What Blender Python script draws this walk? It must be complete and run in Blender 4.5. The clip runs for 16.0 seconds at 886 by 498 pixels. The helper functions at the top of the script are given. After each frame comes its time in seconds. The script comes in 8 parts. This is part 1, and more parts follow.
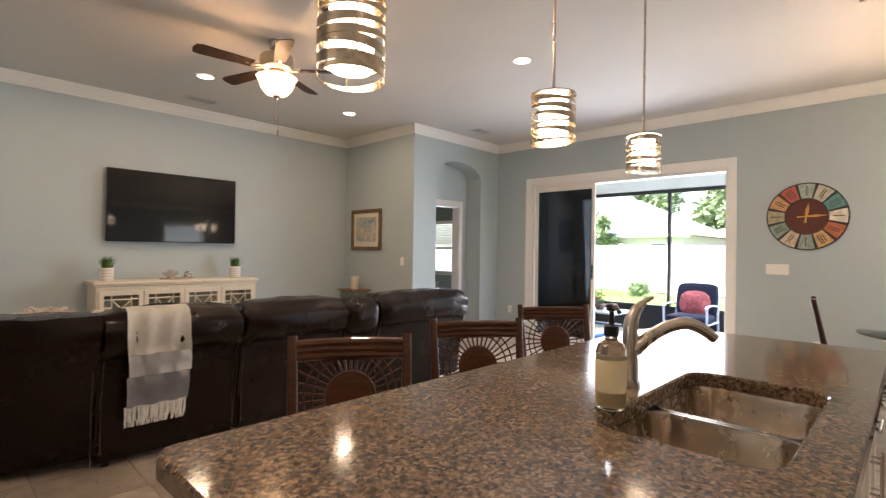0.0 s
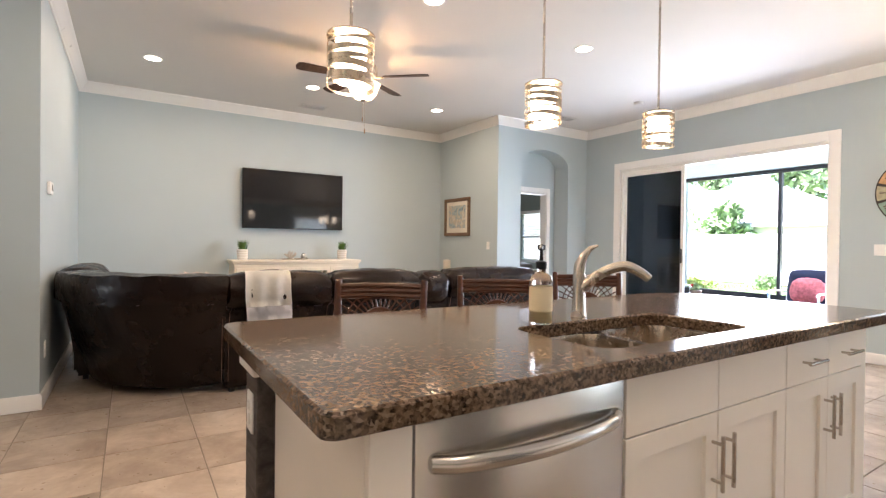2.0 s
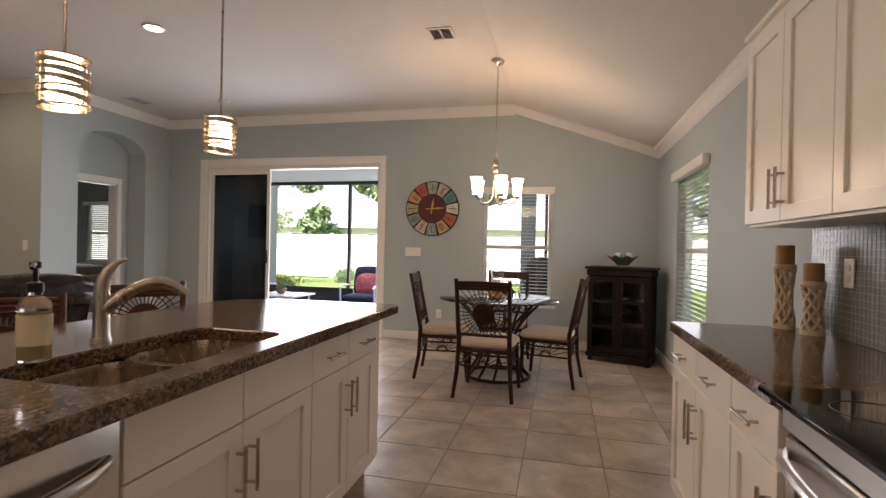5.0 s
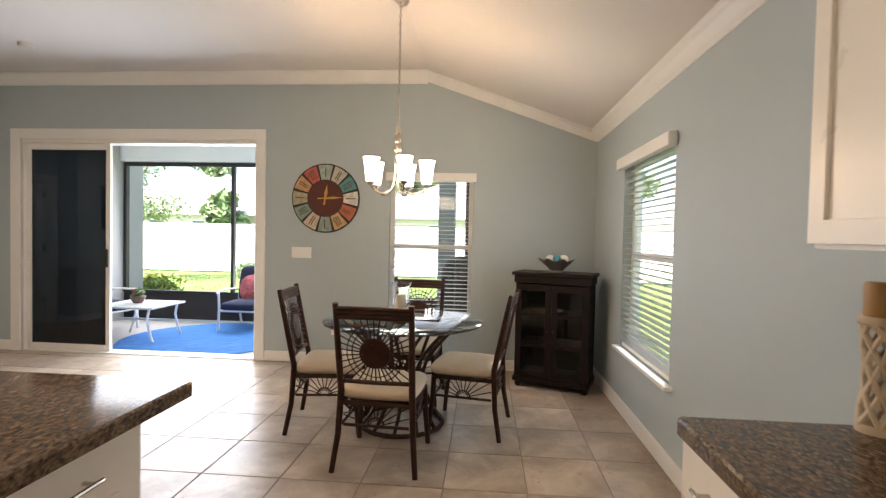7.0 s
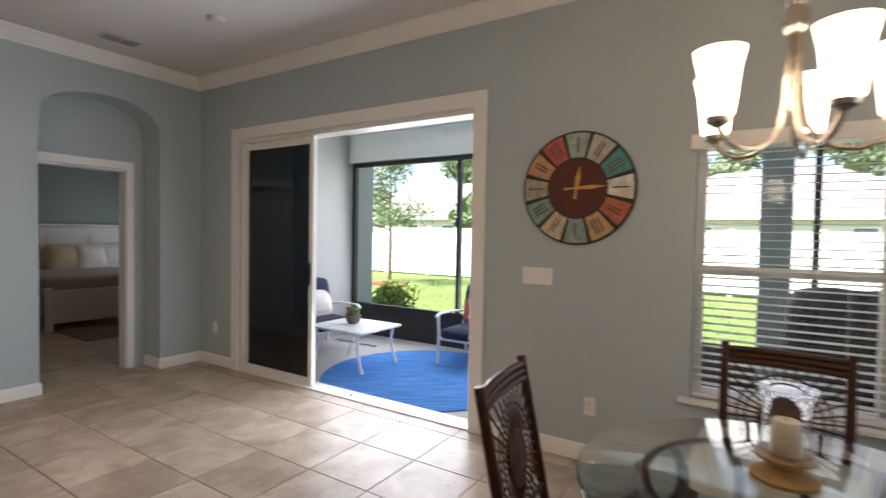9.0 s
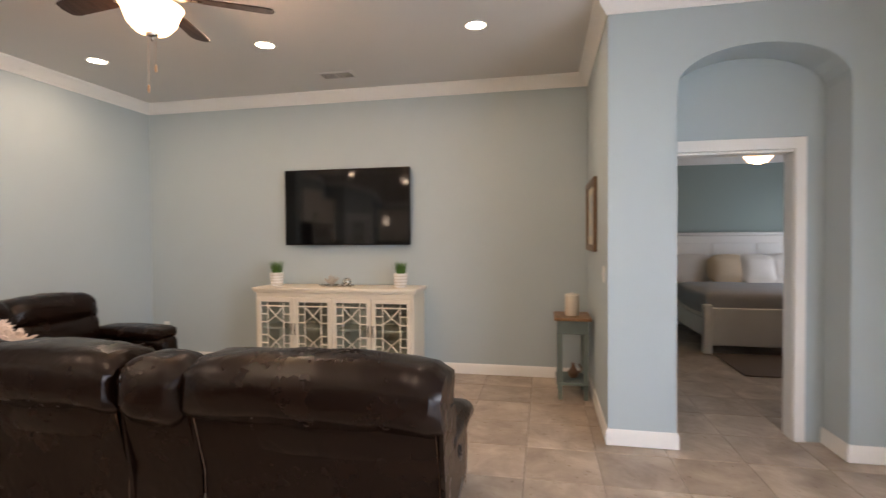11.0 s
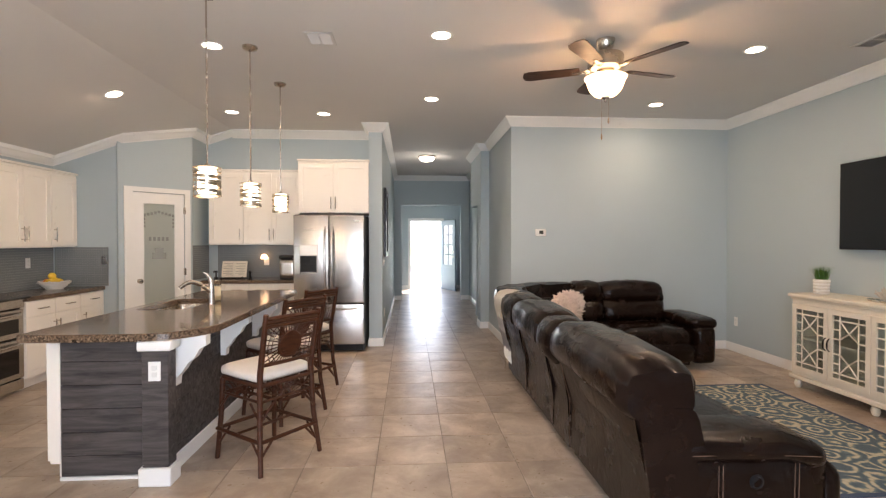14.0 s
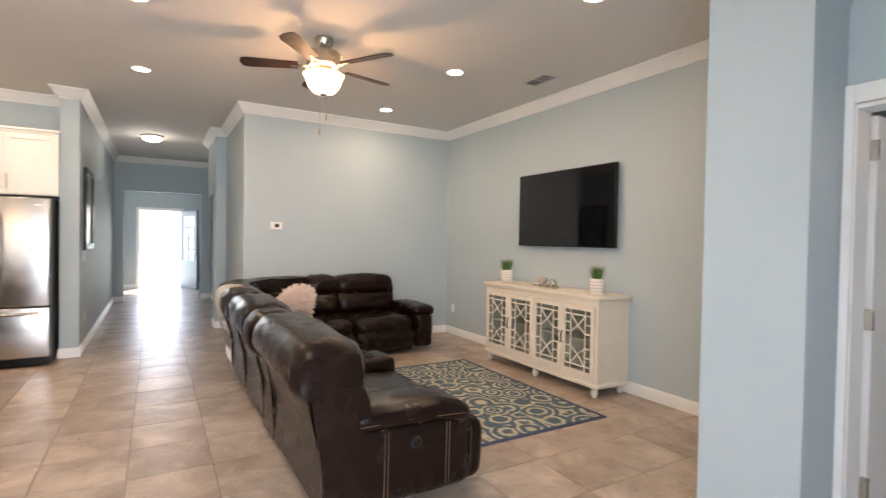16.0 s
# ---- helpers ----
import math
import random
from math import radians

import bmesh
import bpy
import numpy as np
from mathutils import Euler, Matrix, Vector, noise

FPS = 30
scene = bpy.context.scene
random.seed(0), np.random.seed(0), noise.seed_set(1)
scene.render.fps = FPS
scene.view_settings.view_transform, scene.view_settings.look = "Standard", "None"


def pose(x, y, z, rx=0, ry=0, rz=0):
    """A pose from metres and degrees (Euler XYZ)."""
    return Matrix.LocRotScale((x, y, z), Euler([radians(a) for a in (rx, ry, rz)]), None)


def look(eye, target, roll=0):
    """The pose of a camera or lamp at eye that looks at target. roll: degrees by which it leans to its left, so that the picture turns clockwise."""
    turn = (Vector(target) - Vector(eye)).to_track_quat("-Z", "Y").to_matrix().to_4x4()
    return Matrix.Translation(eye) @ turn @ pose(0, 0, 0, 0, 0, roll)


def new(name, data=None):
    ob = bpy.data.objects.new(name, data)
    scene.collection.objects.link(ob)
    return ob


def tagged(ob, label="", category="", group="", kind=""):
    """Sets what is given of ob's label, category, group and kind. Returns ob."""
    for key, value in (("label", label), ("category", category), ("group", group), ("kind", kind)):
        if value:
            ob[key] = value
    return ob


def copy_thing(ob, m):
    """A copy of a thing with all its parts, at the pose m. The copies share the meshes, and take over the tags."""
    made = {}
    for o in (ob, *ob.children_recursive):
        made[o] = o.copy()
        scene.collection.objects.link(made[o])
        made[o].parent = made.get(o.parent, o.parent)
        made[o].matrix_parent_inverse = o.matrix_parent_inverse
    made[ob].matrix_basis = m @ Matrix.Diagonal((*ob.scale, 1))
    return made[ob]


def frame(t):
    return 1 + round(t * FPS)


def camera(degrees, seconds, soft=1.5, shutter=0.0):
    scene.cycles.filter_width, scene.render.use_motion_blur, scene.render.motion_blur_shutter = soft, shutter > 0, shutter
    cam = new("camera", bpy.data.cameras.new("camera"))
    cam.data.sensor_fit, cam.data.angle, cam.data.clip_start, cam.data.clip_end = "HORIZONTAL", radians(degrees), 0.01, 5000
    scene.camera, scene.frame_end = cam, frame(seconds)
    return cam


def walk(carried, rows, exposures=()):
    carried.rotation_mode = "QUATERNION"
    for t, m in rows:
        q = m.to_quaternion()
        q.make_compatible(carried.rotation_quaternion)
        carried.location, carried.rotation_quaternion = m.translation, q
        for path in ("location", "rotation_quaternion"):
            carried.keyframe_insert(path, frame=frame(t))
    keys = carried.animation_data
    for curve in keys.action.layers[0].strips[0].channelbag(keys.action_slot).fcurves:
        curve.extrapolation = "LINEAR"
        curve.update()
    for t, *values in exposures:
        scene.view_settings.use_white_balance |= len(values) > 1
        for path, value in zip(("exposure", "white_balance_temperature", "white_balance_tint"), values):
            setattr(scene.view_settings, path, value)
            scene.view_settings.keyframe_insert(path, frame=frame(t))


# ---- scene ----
cam = camera(84.0, 16.0, soft=1.3, shutter=0.25)
PATH = [
    (0, (6.432, -6.482, 1.308), (5.047, -5.040, 1.318), 0.9),
    (0.5, (6.684, -6.537, 1.284), (5.124, -5.286, 1.281), 0.9),
    (1, (6.872, -6.543, 1.245), (5.215, -5.423, 1.239), 0.7),
    (1.5, (7.011, -6.527, 1.216), (5.33, -5.442, 1.199), 0.7),
    (2, (7.103, -6.433, 1.175), (5.416, -5.358, 1.155), 0.7),
    (2.5, (7.195, -6.38, 1.172), (5.553, -5.238, 1.156), 0.8),
    (3, (7.253, -6.353, 1.18), (5.771, -5.009, 1.161), 1.0),
    (3.5, (7.273, -6.339, 1.182), (6.014, -4.786, 1.165), 1.2),
    (4, (7.271, -6.297, 1.197), (6.274, -4.563, 1.18), 1.3),
    (4.5, (7.271, -6.285, 1.216), (6.551, -4.419, 1.205), 1.3),
    (5, (7.256, -6.286, 1.24), (6.788, -4.342, 1.232), 1.2),
    (7.5, (7.248, -4.531, 1.386), (7.086, -2.538, 1.331), 1.2),
    (8, (7.104, -3.984, 1.389), (6.842, -2.002, 1.34), 1.4),
    (8.5, (6.93, -3.487, 1.438), (6.309, -1.586, 1.371), 1.4),
    (9, (6.555, -3.118, 1.437), (5.484, -1.429, 1.376), 1.0),
    (9.5, (6.144, -2.812, 1.445), (4.641, -1.494, 1.384), 0.5),
    (12, (4.488, -1.884, 1.407), (3.154, -3.374, 1.385), -0.2),
    (12.5, (4.4, -1.541, 1.399), (3.585, -3.367, 1.384), 0.0),
    (13, (4.285, -1.218, 1.389), (3.9, -3.181, 1.382), 0.1),
    (13.5, (4.191, -0.874, 1.401), (3.995, -2.864, 1.389), 0.1),
    (14, (4.101, -0.628, 1.444), (3.964, -2.623, 1.413), -0.0),
    (14.5, (3.982, -0.479, 1.435), (3.855, -2.475, 1.403), 0.1),
    (15, (3.89, -0.423, 1.444), (3.6, -2.401, 1.406), 0.3),
    (15.5, (3.806, -0.434, 1.425), (3.163, -2.328, 1.387), 0.7),
    (16, (3.725, -0.467, 1.417), (2.714, -2.192, 1.38), 1.0),
]

EXPOSURES = [
    (0.0, 2.15, 6400, 18), (0.5, 2.70, 5850, 17), (1.0, 2.73, 6000, 17), (2.0, 2.86, 5950, 17), (3.0, 2.60, 5800, 17), (3.5, 2.30, 5950, 17), (4.3, 1.92, 6350, 19), (5.0, 1.44, 6800, 22), (6.3, 1.70, 6700, 18),
    (7.5, 1.96, 6600, 16), (8.5, 1.72, 6600, 17), (9.0, 1.25, 6450, 18), (9.5, 1.14, 6500, 19), (10.6, 1.85, 6300, 20), (11.8, 2.82, 6450, 20), (13.0, 2.45, 6250, 18), (14.5, 2.25, 6200, 18), (15.5, 2.33, 6100, 18), (16.0, 2.52, 6250, 18),
]
walk(cam, [(t, look(e, g, r)) for t, e, g, r in PATH], EXPOSURES)

# ---- world and lights ----
world = bpy.data.worlds.new("sky")
scene.world = world
world.use_nodes = True
wn = world.node_tree
sky = wn.nodes.new("ShaderNodeTexSky")
sky.sky_type = "NISHITA"
sky.sun_disc = False
sky.sun_elevation = radians(52)
sky.sun_rotation = radians(200)
sky.air_density = 1.0
sky.dust_density = 2.0
wn.links.new(sky.outputs[0], wn.nodes["Background"].inputs[0])
wn.nodes["Background"].inputs[1].default_value = 0.15


def lamp(name, kind, m, energy, colour=(1, 1, 1), size=0.1, size_y=None, spread=None, angle=None, blend=None):
    data = bpy.data.lights.new(name, kind)
    data.energy, data.color = energy, colour
    if kind == "AREA":
        data.shape, data.size = ("RECTANGLE" if size_y else "DISK"), size
        if size_y:
            data.size_y = size_y
        if spread:
            data.spread = radians(spread)
    elif kind == "SUN":
        data.angle = radians(angle)
    elif kind == "SPOT":
        data.spot_size, data.spot_blend, data.shadow_soft_size = radians(angle), blend, size
    else:
        data.shadow_soft_size = size
    ob = new(name, data)
    ob.matrix_world = m
    return ob


WARM = (1.0, 0.72, 0.45)
SUN_FROM = (-4.0, -9.0, 13.0)
lamp("sun", "SUN", look(SUN_FROM, (0, 0, 0)), 5.0, (1.0, 0.95, 0.88), angle=0.6)
# daylight entering by the openings
lamp("slider_daylight", "AREA", look((4.0, -0.035, 1.2), (4.0, -5, 0.2)), 15.5, (0.86, 0.94, 1.0), 1.6, 2.2)
lamp("window_daylight", "AREA", look((6.75, -0.075, 1.2), (6.75, -5, 1.0)), 1.11, (0.86, 0.94, 1.0), 0.8, 1.4)
lamp("side_window_daylight", "AREA", look((8.33, -1.53, 1.2), (3, -1.53, 1.0)), 2.85, (0.86, 0.94, 1.0), 1.0, 1.4)
lamp("front_door_daylight", "AREA", look((3.6, -15.8, 1.1), (3.75, -5, 0.9)), 5.94, (0.9, 0.96, 1.0), 0.9, 2.0)
lamp("bedroom_daylight", "AREA", look((-2.3, 2.1, 1.4), (-2.3, -2, 1.0)), 6.5, (0.86, 0.94, 1.0), 1.2, 1.5)
lamp("porch_daylight", "AREA", look((3.9, 2.13, 1.4), (3.9, -3, 0.9)), 37.44, (0.9, 0.96, 1.0), 4.0, 1.85)
# recessed cans, pendants, chandelier, fan and hall lights
CANS = [(1.215, -2.81), (3.85, -2.80), (1.215, -4.575), (3.85, -4.47), (1.215, -6.24), (3.85, -6.19), (5.17, -6.93), (6.29, -6.91), (5.71, -4.80), (7.03, -5.76)]
for cx, cy in CANS:
    cz = 3.03 if cx < 6.645 else 3.03 - (cx - 6.645) * 0.353
    lamp("can_lamp", "AREA", look((cx, cy, cz - 0.02), (cx, cy + 0.001, 0)), 2.0 if cx < 4.5 else 0.9, WARM, 0.13)
for py in (-5.76, -4.81, -3.93):
    lamp("pendant_lamp", "POINT", Matrix.Translation((5.41, py, 1.825)), 0.69, WARM, 0.03)
lamp("fan_lamp", "POINT", Matrix.Translation((2.535, -4.48, 2.685)), 6.27, (1.0, 0.58, 0.28), 0.05)
for k in range(5):
    lamp("chandelier_lamp", "POINT", Matrix.Translation((6.625 + 0.21 * math.cos(radians(4.7 + 72 * k)), -1.57 + 0.21 * math.sin(radians(4.7 + 72 * k)), 1.83)), 1.39, (1.0, 0.67, 0.37), 0.03)
lamp("hall_lamp", "POINT", Matrix.Translation((3.77, -9.92, 2.85)), 1.28, (1.0, 0.88, 0.68), 0.1)
lamp("foyer_lamp", "POINT", Matrix.Translation((3.77, -14.2, 2.75)), 0.86, (1.0, 0.88, 0.68), 0.1)
lamp("bedroom_lamp", "POINT", Matrix.Translation((-1.1, 0.02, 2.2)), 1.5, (1.0, 0.66, 0.36), 0.06)

# ---- shape helpers ----
OFF = {}


def thing(name, base=(0, 0, 0), label="", category="", group="", kind=""):
    """An empty at a thing's base; its parts are given in world coordinates."""
    ob = new(name)
    ob.location = base
    OFF[ob.name] = Vector(base)
    return tagged(ob, label, category, group, kind)


def mesh_of(name, bm, material, smooth=None):
    me = bpy.data.meshes.new(name)
    bmesh.ops.recalc_face_normals(bm, faces=bm.faces[:])
    if smooth:
        for f in bm.faces:
            f.smooth = True
        for e in bm.edges:
            if len(e.link_faces) == 2 and e.calc_face_angle(0) > radians(smooth):
                e.smooth = False
    bm.to_mesh(me)
    bm.free()
    if material:
        me.materials.append(material)
    return me


def part(name, bm, material, parent, label="", smooth=40):
    off = OFF[parent.name]
    if off.length > 0:
        bmesh.ops.translate(bm, vec=-off, verts=bm.verts[:])
    ob = new(name, mesh_of(name, bm, material, smooth))
    ob.parent = parent
    OFF[ob.name] = off
    return tagged(ob, label)


def solo(name, bm, material, label="", category="", group="", kind="", smooth=40):
    """A thing that is one mesh, in world coordinates."""
    ob = new(name, mesh_of(name, bm, material, smooth))
    OFF[ob.name] = Vector((0, 0, 0))
    return tagged(ob, label, category, group, kind)


def box(bm, x0, x1, y0, y1, z0, z1, bevel=0.0, seg=1):
    vs = [bm.verts.new(p) for p in ((x0, y0, z0), (x1, y0, z0), (x1, y1, z0), (x0, y1, z0), (x0, y0, z1), (x1, y0, z1), (x1, y1, z1), (x0, y1, z1))]
    fs = [bm.faces.new([vs[i] for i in q]) for q in ((0, 3, 2, 1), (4, 5, 6, 7), (0, 1, 5, 4), (1, 2, 6, 5), (2, 3, 7, 6), (3, 0, 4, 7))]
    if bevel:
        es = list({e for f in fs for e in f.edges})
        bmesh.ops.bevel(bm, geom=es, offset=bevel, segments=seg, affect="EDGES", profile=0.5)
    return vs


def bx(*a, **k):
    bm = bmesh.new()
    box(bm, *a, **k)
    return bm


def prism(bm, pts, axis, a, b):
    """A polygon of 2D points, drawn out along an axis from a to b."""
    def put(p, v):
        return {"x": (v, p[0], p[1]), "y": (p[0], v, p[1]), "z": (p[0], p[1], v)}[axis]
    lo = [bm.verts.new(put(p, a)) for p in pts]
    hi = [bm.verts.new(put(p, b)) for p in pts]
    n = len(pts)
    bm.faces.new(lo)
    bm.faces.new(hi[::-1])
    for i in range(n):
        bm.faces.new((lo[i], hi[i], hi[(i + 1) % n], lo[(i + 1) % n]))


def lathe(bm, prof, c=(0, 0, 0), seg=24, cap=True):
    """Radii and heights turned about a vertical axis at c."""
    rings = []
    for r, z in prof:
        rings.append([bm.verts.new((c[0] + r * math.cos(2 * math.pi * i / seg), c[1] + r * math.sin(2 * math.pi * i / seg), c[2] + z)) for i in range(seg)])
    for a, b in zip(rings, rings[1:]):
        for i in range(seg):
            bm.faces.new((a[i], a[(i + 1) % seg], b[(i + 1) % seg], b[i]))
    if cap:
        for ring in (rings[0], rings[-1]):
            bm.faces.new(ring)


def tube(bm, pts, r, seg=8, closed=False, flat=1.0):
    """A round rod along points; r may be a list. flat squeezes it vertically in its own frame."""
    pts = [Vector(p) for p in pts]
    n = len(pts)
    rs = r if isinstance(r, (list, tuple)) else [r] * n
    rings = []
    up = None
    for i, p in enumerate(pts):
        if closed:
            d = pts[(i + 1) % n] - pts[i - 1]
        else:
            d = pts[min(i + 1, n - 1)] - pts[max(i - 1, 0)]
        d.normalize()
        if up is None:
            up = Vector((0, 0, 1)) if abs(d.z) < 0.9 else Vector((1, 0, 0))
        s = d.cross(up).normalized()
        up = s.cross(d).normalized()
        rings.append([bm.verts.new(p + s * (rs[i] * math.cos(2 * math.pi * k / seg)) + up * (rs[i] * flat * math.sin(2 * math.pi * k / seg))) for k in range(seg)])
    last = n if closed else n - 1
    for i in range(last):
        a, b = rings[i], rings[(i + 1) % n]
        for k in range(seg):
            bm.faces.new((a[k], a[(k + 1) % seg], b[(k + 1) % seg], b[k]))
    if not closed:
        bm.faces.new(rings[0])
        bm.faces.new(rings[-1][::-1])


def tb(*a, **k):
    bm = bmesh.new()
    tube(bm, *a, **k)
    return bm


def lt(*a, **k):
    bm = bmesh.new()
    lathe(bm, *a, **k)
    return bm


def cushion(bm, x0, x1, y0, y1, z0, z1, r=0.06, puff=0.02, seg=3, n=6):
    """A soft rounded block with slightly domed faces."""
    nx, ny, nz = max(2, n), max(2, n), max(2, n // 2 + 1)
    cx, cy, cz = (x0 + x1) / 2, (y0 + y1) / 2, (z0 + z1) / 2
    hx, hy, hz = (x1 - x0) / 2, (y1 - y0) / 2, (z1 - z0) / 2
    t = bmesh.new()
    bmesh.ops.create_cube(t, size=2)
    bmesh.ops.subdivide_edges(t, edges=t.edges[:], cuts=n, use_grid_fill=True)
    for v in t.verts:
        u = v.co
        q = Vector((u.x * hx, u.y * hy, u.z * hz))
        core = Vector((max(-hx + r, min(hx - r, q.x)), max(-hy + r, min(hy - r, q.y)), max(-hz + r, min(hz - r, q.z))))
        d = q - core
        if d.length > 1e-6:
            q = core + d.normalized() * min(r, d.length if d.length < r else r)
        q += Vector((u.x * (1 - u.y ** 2) * (1 - u.z ** 2), u.y * (1 - u.x ** 2) * (1 - u.z ** 2), u.z * (1 - u.x ** 2) * (1 - u.y ** 2))) * puff
        v.co = q + Vector((cx, cy, cz))
    me = bpy.data.meshes.new("tmp")
    t.to_mesh(me)
    t.free()
    bm.from_mesh(me)
    bpy.data.meshes.remove(me)


def cu(*a, **k):
    bm = bmesh.new()
    cushion(bm, *a, **k)
    return bm


def bend(bm, fn):
    for v in bm.verts:
        v.co = Vector(fn(v.co))
    return bm


def turned(bm, m):
    bmesh.ops.transform(bm, matrix=m, verts=bm.verts[:])
    return bm


def rounded(x0, x1, y0, y1, rads, seg=8):
    pts = []
    for (cx, cy, sx, sy, a0), r in zip(((x1, y1, -1, -1, 0), (x0, y1, 1, -1, 90), (x0, y0, 1, 1, 180), (x1, y0, -1, 1, 270)), rads):
        for i in range(seg + 1):
            a = radians(a0 + 90 * i / seg)
            pts.append((cx + sx * r + r * math.cos(a), cy + sy * r + r * math.sin(a)))
    return pts


def slab(outer, holes, z0, z1, edge=0.006):
    """A stone slab with openings, its top edge slightly rounded."""
    bm = bmesh.new()
    loops = []
    for k, pts in enumerate([outer] + holes):
        if sum(p[0] * q[1] - q[0] * p[1] for p, q in zip(pts, pts[1:] + pts[:1])) < 0:
            pts = pts[::-1]
        n = len(pts)
        inset = []
        for i in range(n):
            d = Vector(pts[(i + 1) % n]) - Vector(pts[i - 1])
            s = Vector((-d.y, d.x)).normalized() * (edge if k == 0 else -edge)
            inset.append(Vector(pts[i]) + s)
        levels = [[bm.verts.new((p[0], p[1], z0)) for p in pts], [bm.verts.new((p[0], p[1], z1 - edge)) for p in pts], [bm.verts.new((p.x, p.y, z1)) for p in inset]]
        for a, b in zip(levels, levels[1:]):
            for i in range(n):
                bm.faces.new((a[i], a[(i + 1) % n], b[(i + 1) % n], b[i]))
        loops.append(levels)
    for lv in (0, 2):
        es = []
        for L in loops:
            vs = L[lv]
            for i in range(len(vs)):
                e = bm.edges.get((vs[i], vs[(i + 1) % len(vs)]))
                es.append(e)
        bmesh.ops.triangle_fill(bm, use_beauty=True, edges=es)
    return bm



# ---- materials ----
def nodes(name):
    m = bpy.data.materials.new(name)
    m.use_nodes = True
    nt = m.node_tree
    b = nt.nodes["Principled BSDF"]
    return m, nt, b


def n_(nt, kind, **inputs):
    nd = nt.nodes.new(kind)
    for k, v in inputs.items():
        nd.inputs[k.replace("_", " ")].default_value = v
    return nd


def coords(nt, stretch=(1, 1, 1), rnd=False):
    tc = nt.nodes.new("ShaderNodeTexCoord")
    mp = nt.nodes.new("ShaderNodeMapping")
    mp.inputs["Scale"].default_value = stretch
    nt.links.new(tc.outputs["Object"], mp.inputs["Vector"])
    if rnd:
        oi = nt.nodes.new("ShaderNodeObjectInfo")
        mul = nt.nodes.new("ShaderNodeMath")
        mul.operation = "MULTIPLY"
        mul.inputs[1].default_value = 37.0
        nt.links.new(oi.outputs["Random"], mul.inputs[0])
        nt.links.new(mul.outputs[0], mp.inputs["Location"])
    return mp.outputs[0]


def ramp(nt, src, stops):
    r = nt.nodes.new("ShaderNodeValToRGB")
    el = r.color_ramp.elements
    while len(el) < len(stops):
        el.new(0.5)
    for e, (p, c) in zip(el, stops):
        e.position, e.color = p, (*c, 1)
    nt.links.new(src, r.inputs[0])
    return r.outputs[0]


def shade(c, k):
    return tuple(min(1, v * k) for v in c)


def plain(name, base, rough=0.5, metal=0.0, var=0.06, scale=4.0, bump=0.0, bscale=120.0, stretch=(1, 1, 1), coat=0.0, rvar=0.08, rnd=False, spec=0.5):
    """A surface with cloudy variation, uneven gloss and fine relief."""
    m, nt, b = nodes(name)
    co = coords(nt, stretch, rnd)
    nz = n_(nt, "ShaderNodeTexNoise", Scale=scale, Detail=6.0, Roughness=0.6)
    nt.links.new(co, nz.inputs["Vector"])
    col = ramp(nt, nz.outputs[0], [(0.25, shade(base, 1 - var)), (0.75, shade(base, 1 + var))])
    nt.links.new(col, b.inputs["Base Color"])
    rr = ramp(nt, nz.outputs[0], [(0.3, (max(0.02, rough - rvar),) * 3), (0.7, (min(1, rough + rvar),) * 3)])
    nt.links.new(rr, b.inputs["Roughness"])
    b.inputs["Metallic"].default_value = metal
    b.inputs["Specular IOR Level"].default_value = spec
    if coat:
        b.inputs["Coat Weight"].default_value = coat
        b.inputs["Coat Roughness"].default_value = 0.15
    if bump:
        n2 = n_(nt, "ShaderNodeTexNoise", Scale=bscale, Detail=3.0)
        nt.links.new(co, n2.inputs["Vector"])
        bp = n_(nt, "ShaderNodeBump", Strength=bump, Distance=0.004)
        nt.links.new(n2.outputs[0], bp.inputs["Height"])
        nt.links.new(bp.outputs[0], b.inputs["Normal"])
    return m


def wood(name, dark, light, stretch=(2, 30, 30), rough=0.4, coat=0.2, bump=0.25, rnd=False):
    m, nt, b = nodes(name)
    co = coords(nt, stretch, rnd)
    nz = n_(nt, "ShaderNodeTexNoise", Scale=1.0, Detail=8.0, Roughness=0.65, Distortion=0.6)
    nt.links.new(co, nz.inputs["Vector"])
    nt.links.new(ramp(nt, nz.outputs[0], [(0.3, dark), (0.55, tuple((a + c) / 2 for a, c in zip(dark, light))), (0.75, light)]), b.inputs["Base Color"])
    nt.links.new(ramp(nt, nz.outputs[0], [(0.3, (rough + 0.1,) * 3), (0.8, (rough - 0.08,) * 3)]), b.inputs["Roughness"])
    b.inputs["Coat Weight"].default_value = coat
    b.inputs["Specular IOR Level"].default_value = 0.22
    bp = n_(nt, "ShaderNodeBump", Strength=bump, Distance=0.003)
    nt.links.new(nz.outputs[0], bp.inputs["Height"])
    nt.links.new(bp.outputs[0], b.inputs["Normal"])
    return m


def glow(name, colour, strength, base=(0.9, 0.85, 0.75)):
    m, nt, b = nodes(name)
    b.inputs["Base Color"].default_value = (*base, 1)
    b.inputs["Emission Color"].default_value = (*colour, 1)
    b.inputs["Emission Strength"].default_value = strength
    b.inputs["Roughness"].default_value = 0.4
    return m


def clear(name, colour=(1, 1, 1), rough=0.0, ior=1.45, thin=True):
    m, nt, b = nodes(name)
    b.inputs["Base Color"].default_value = (*colour, 1)
    b.inputs["Transmission Weight"].default_value = 1.0
    b.inputs["Roughness"].default_value = rough
    b.inputs["IOR"].default_value = ior
    return m


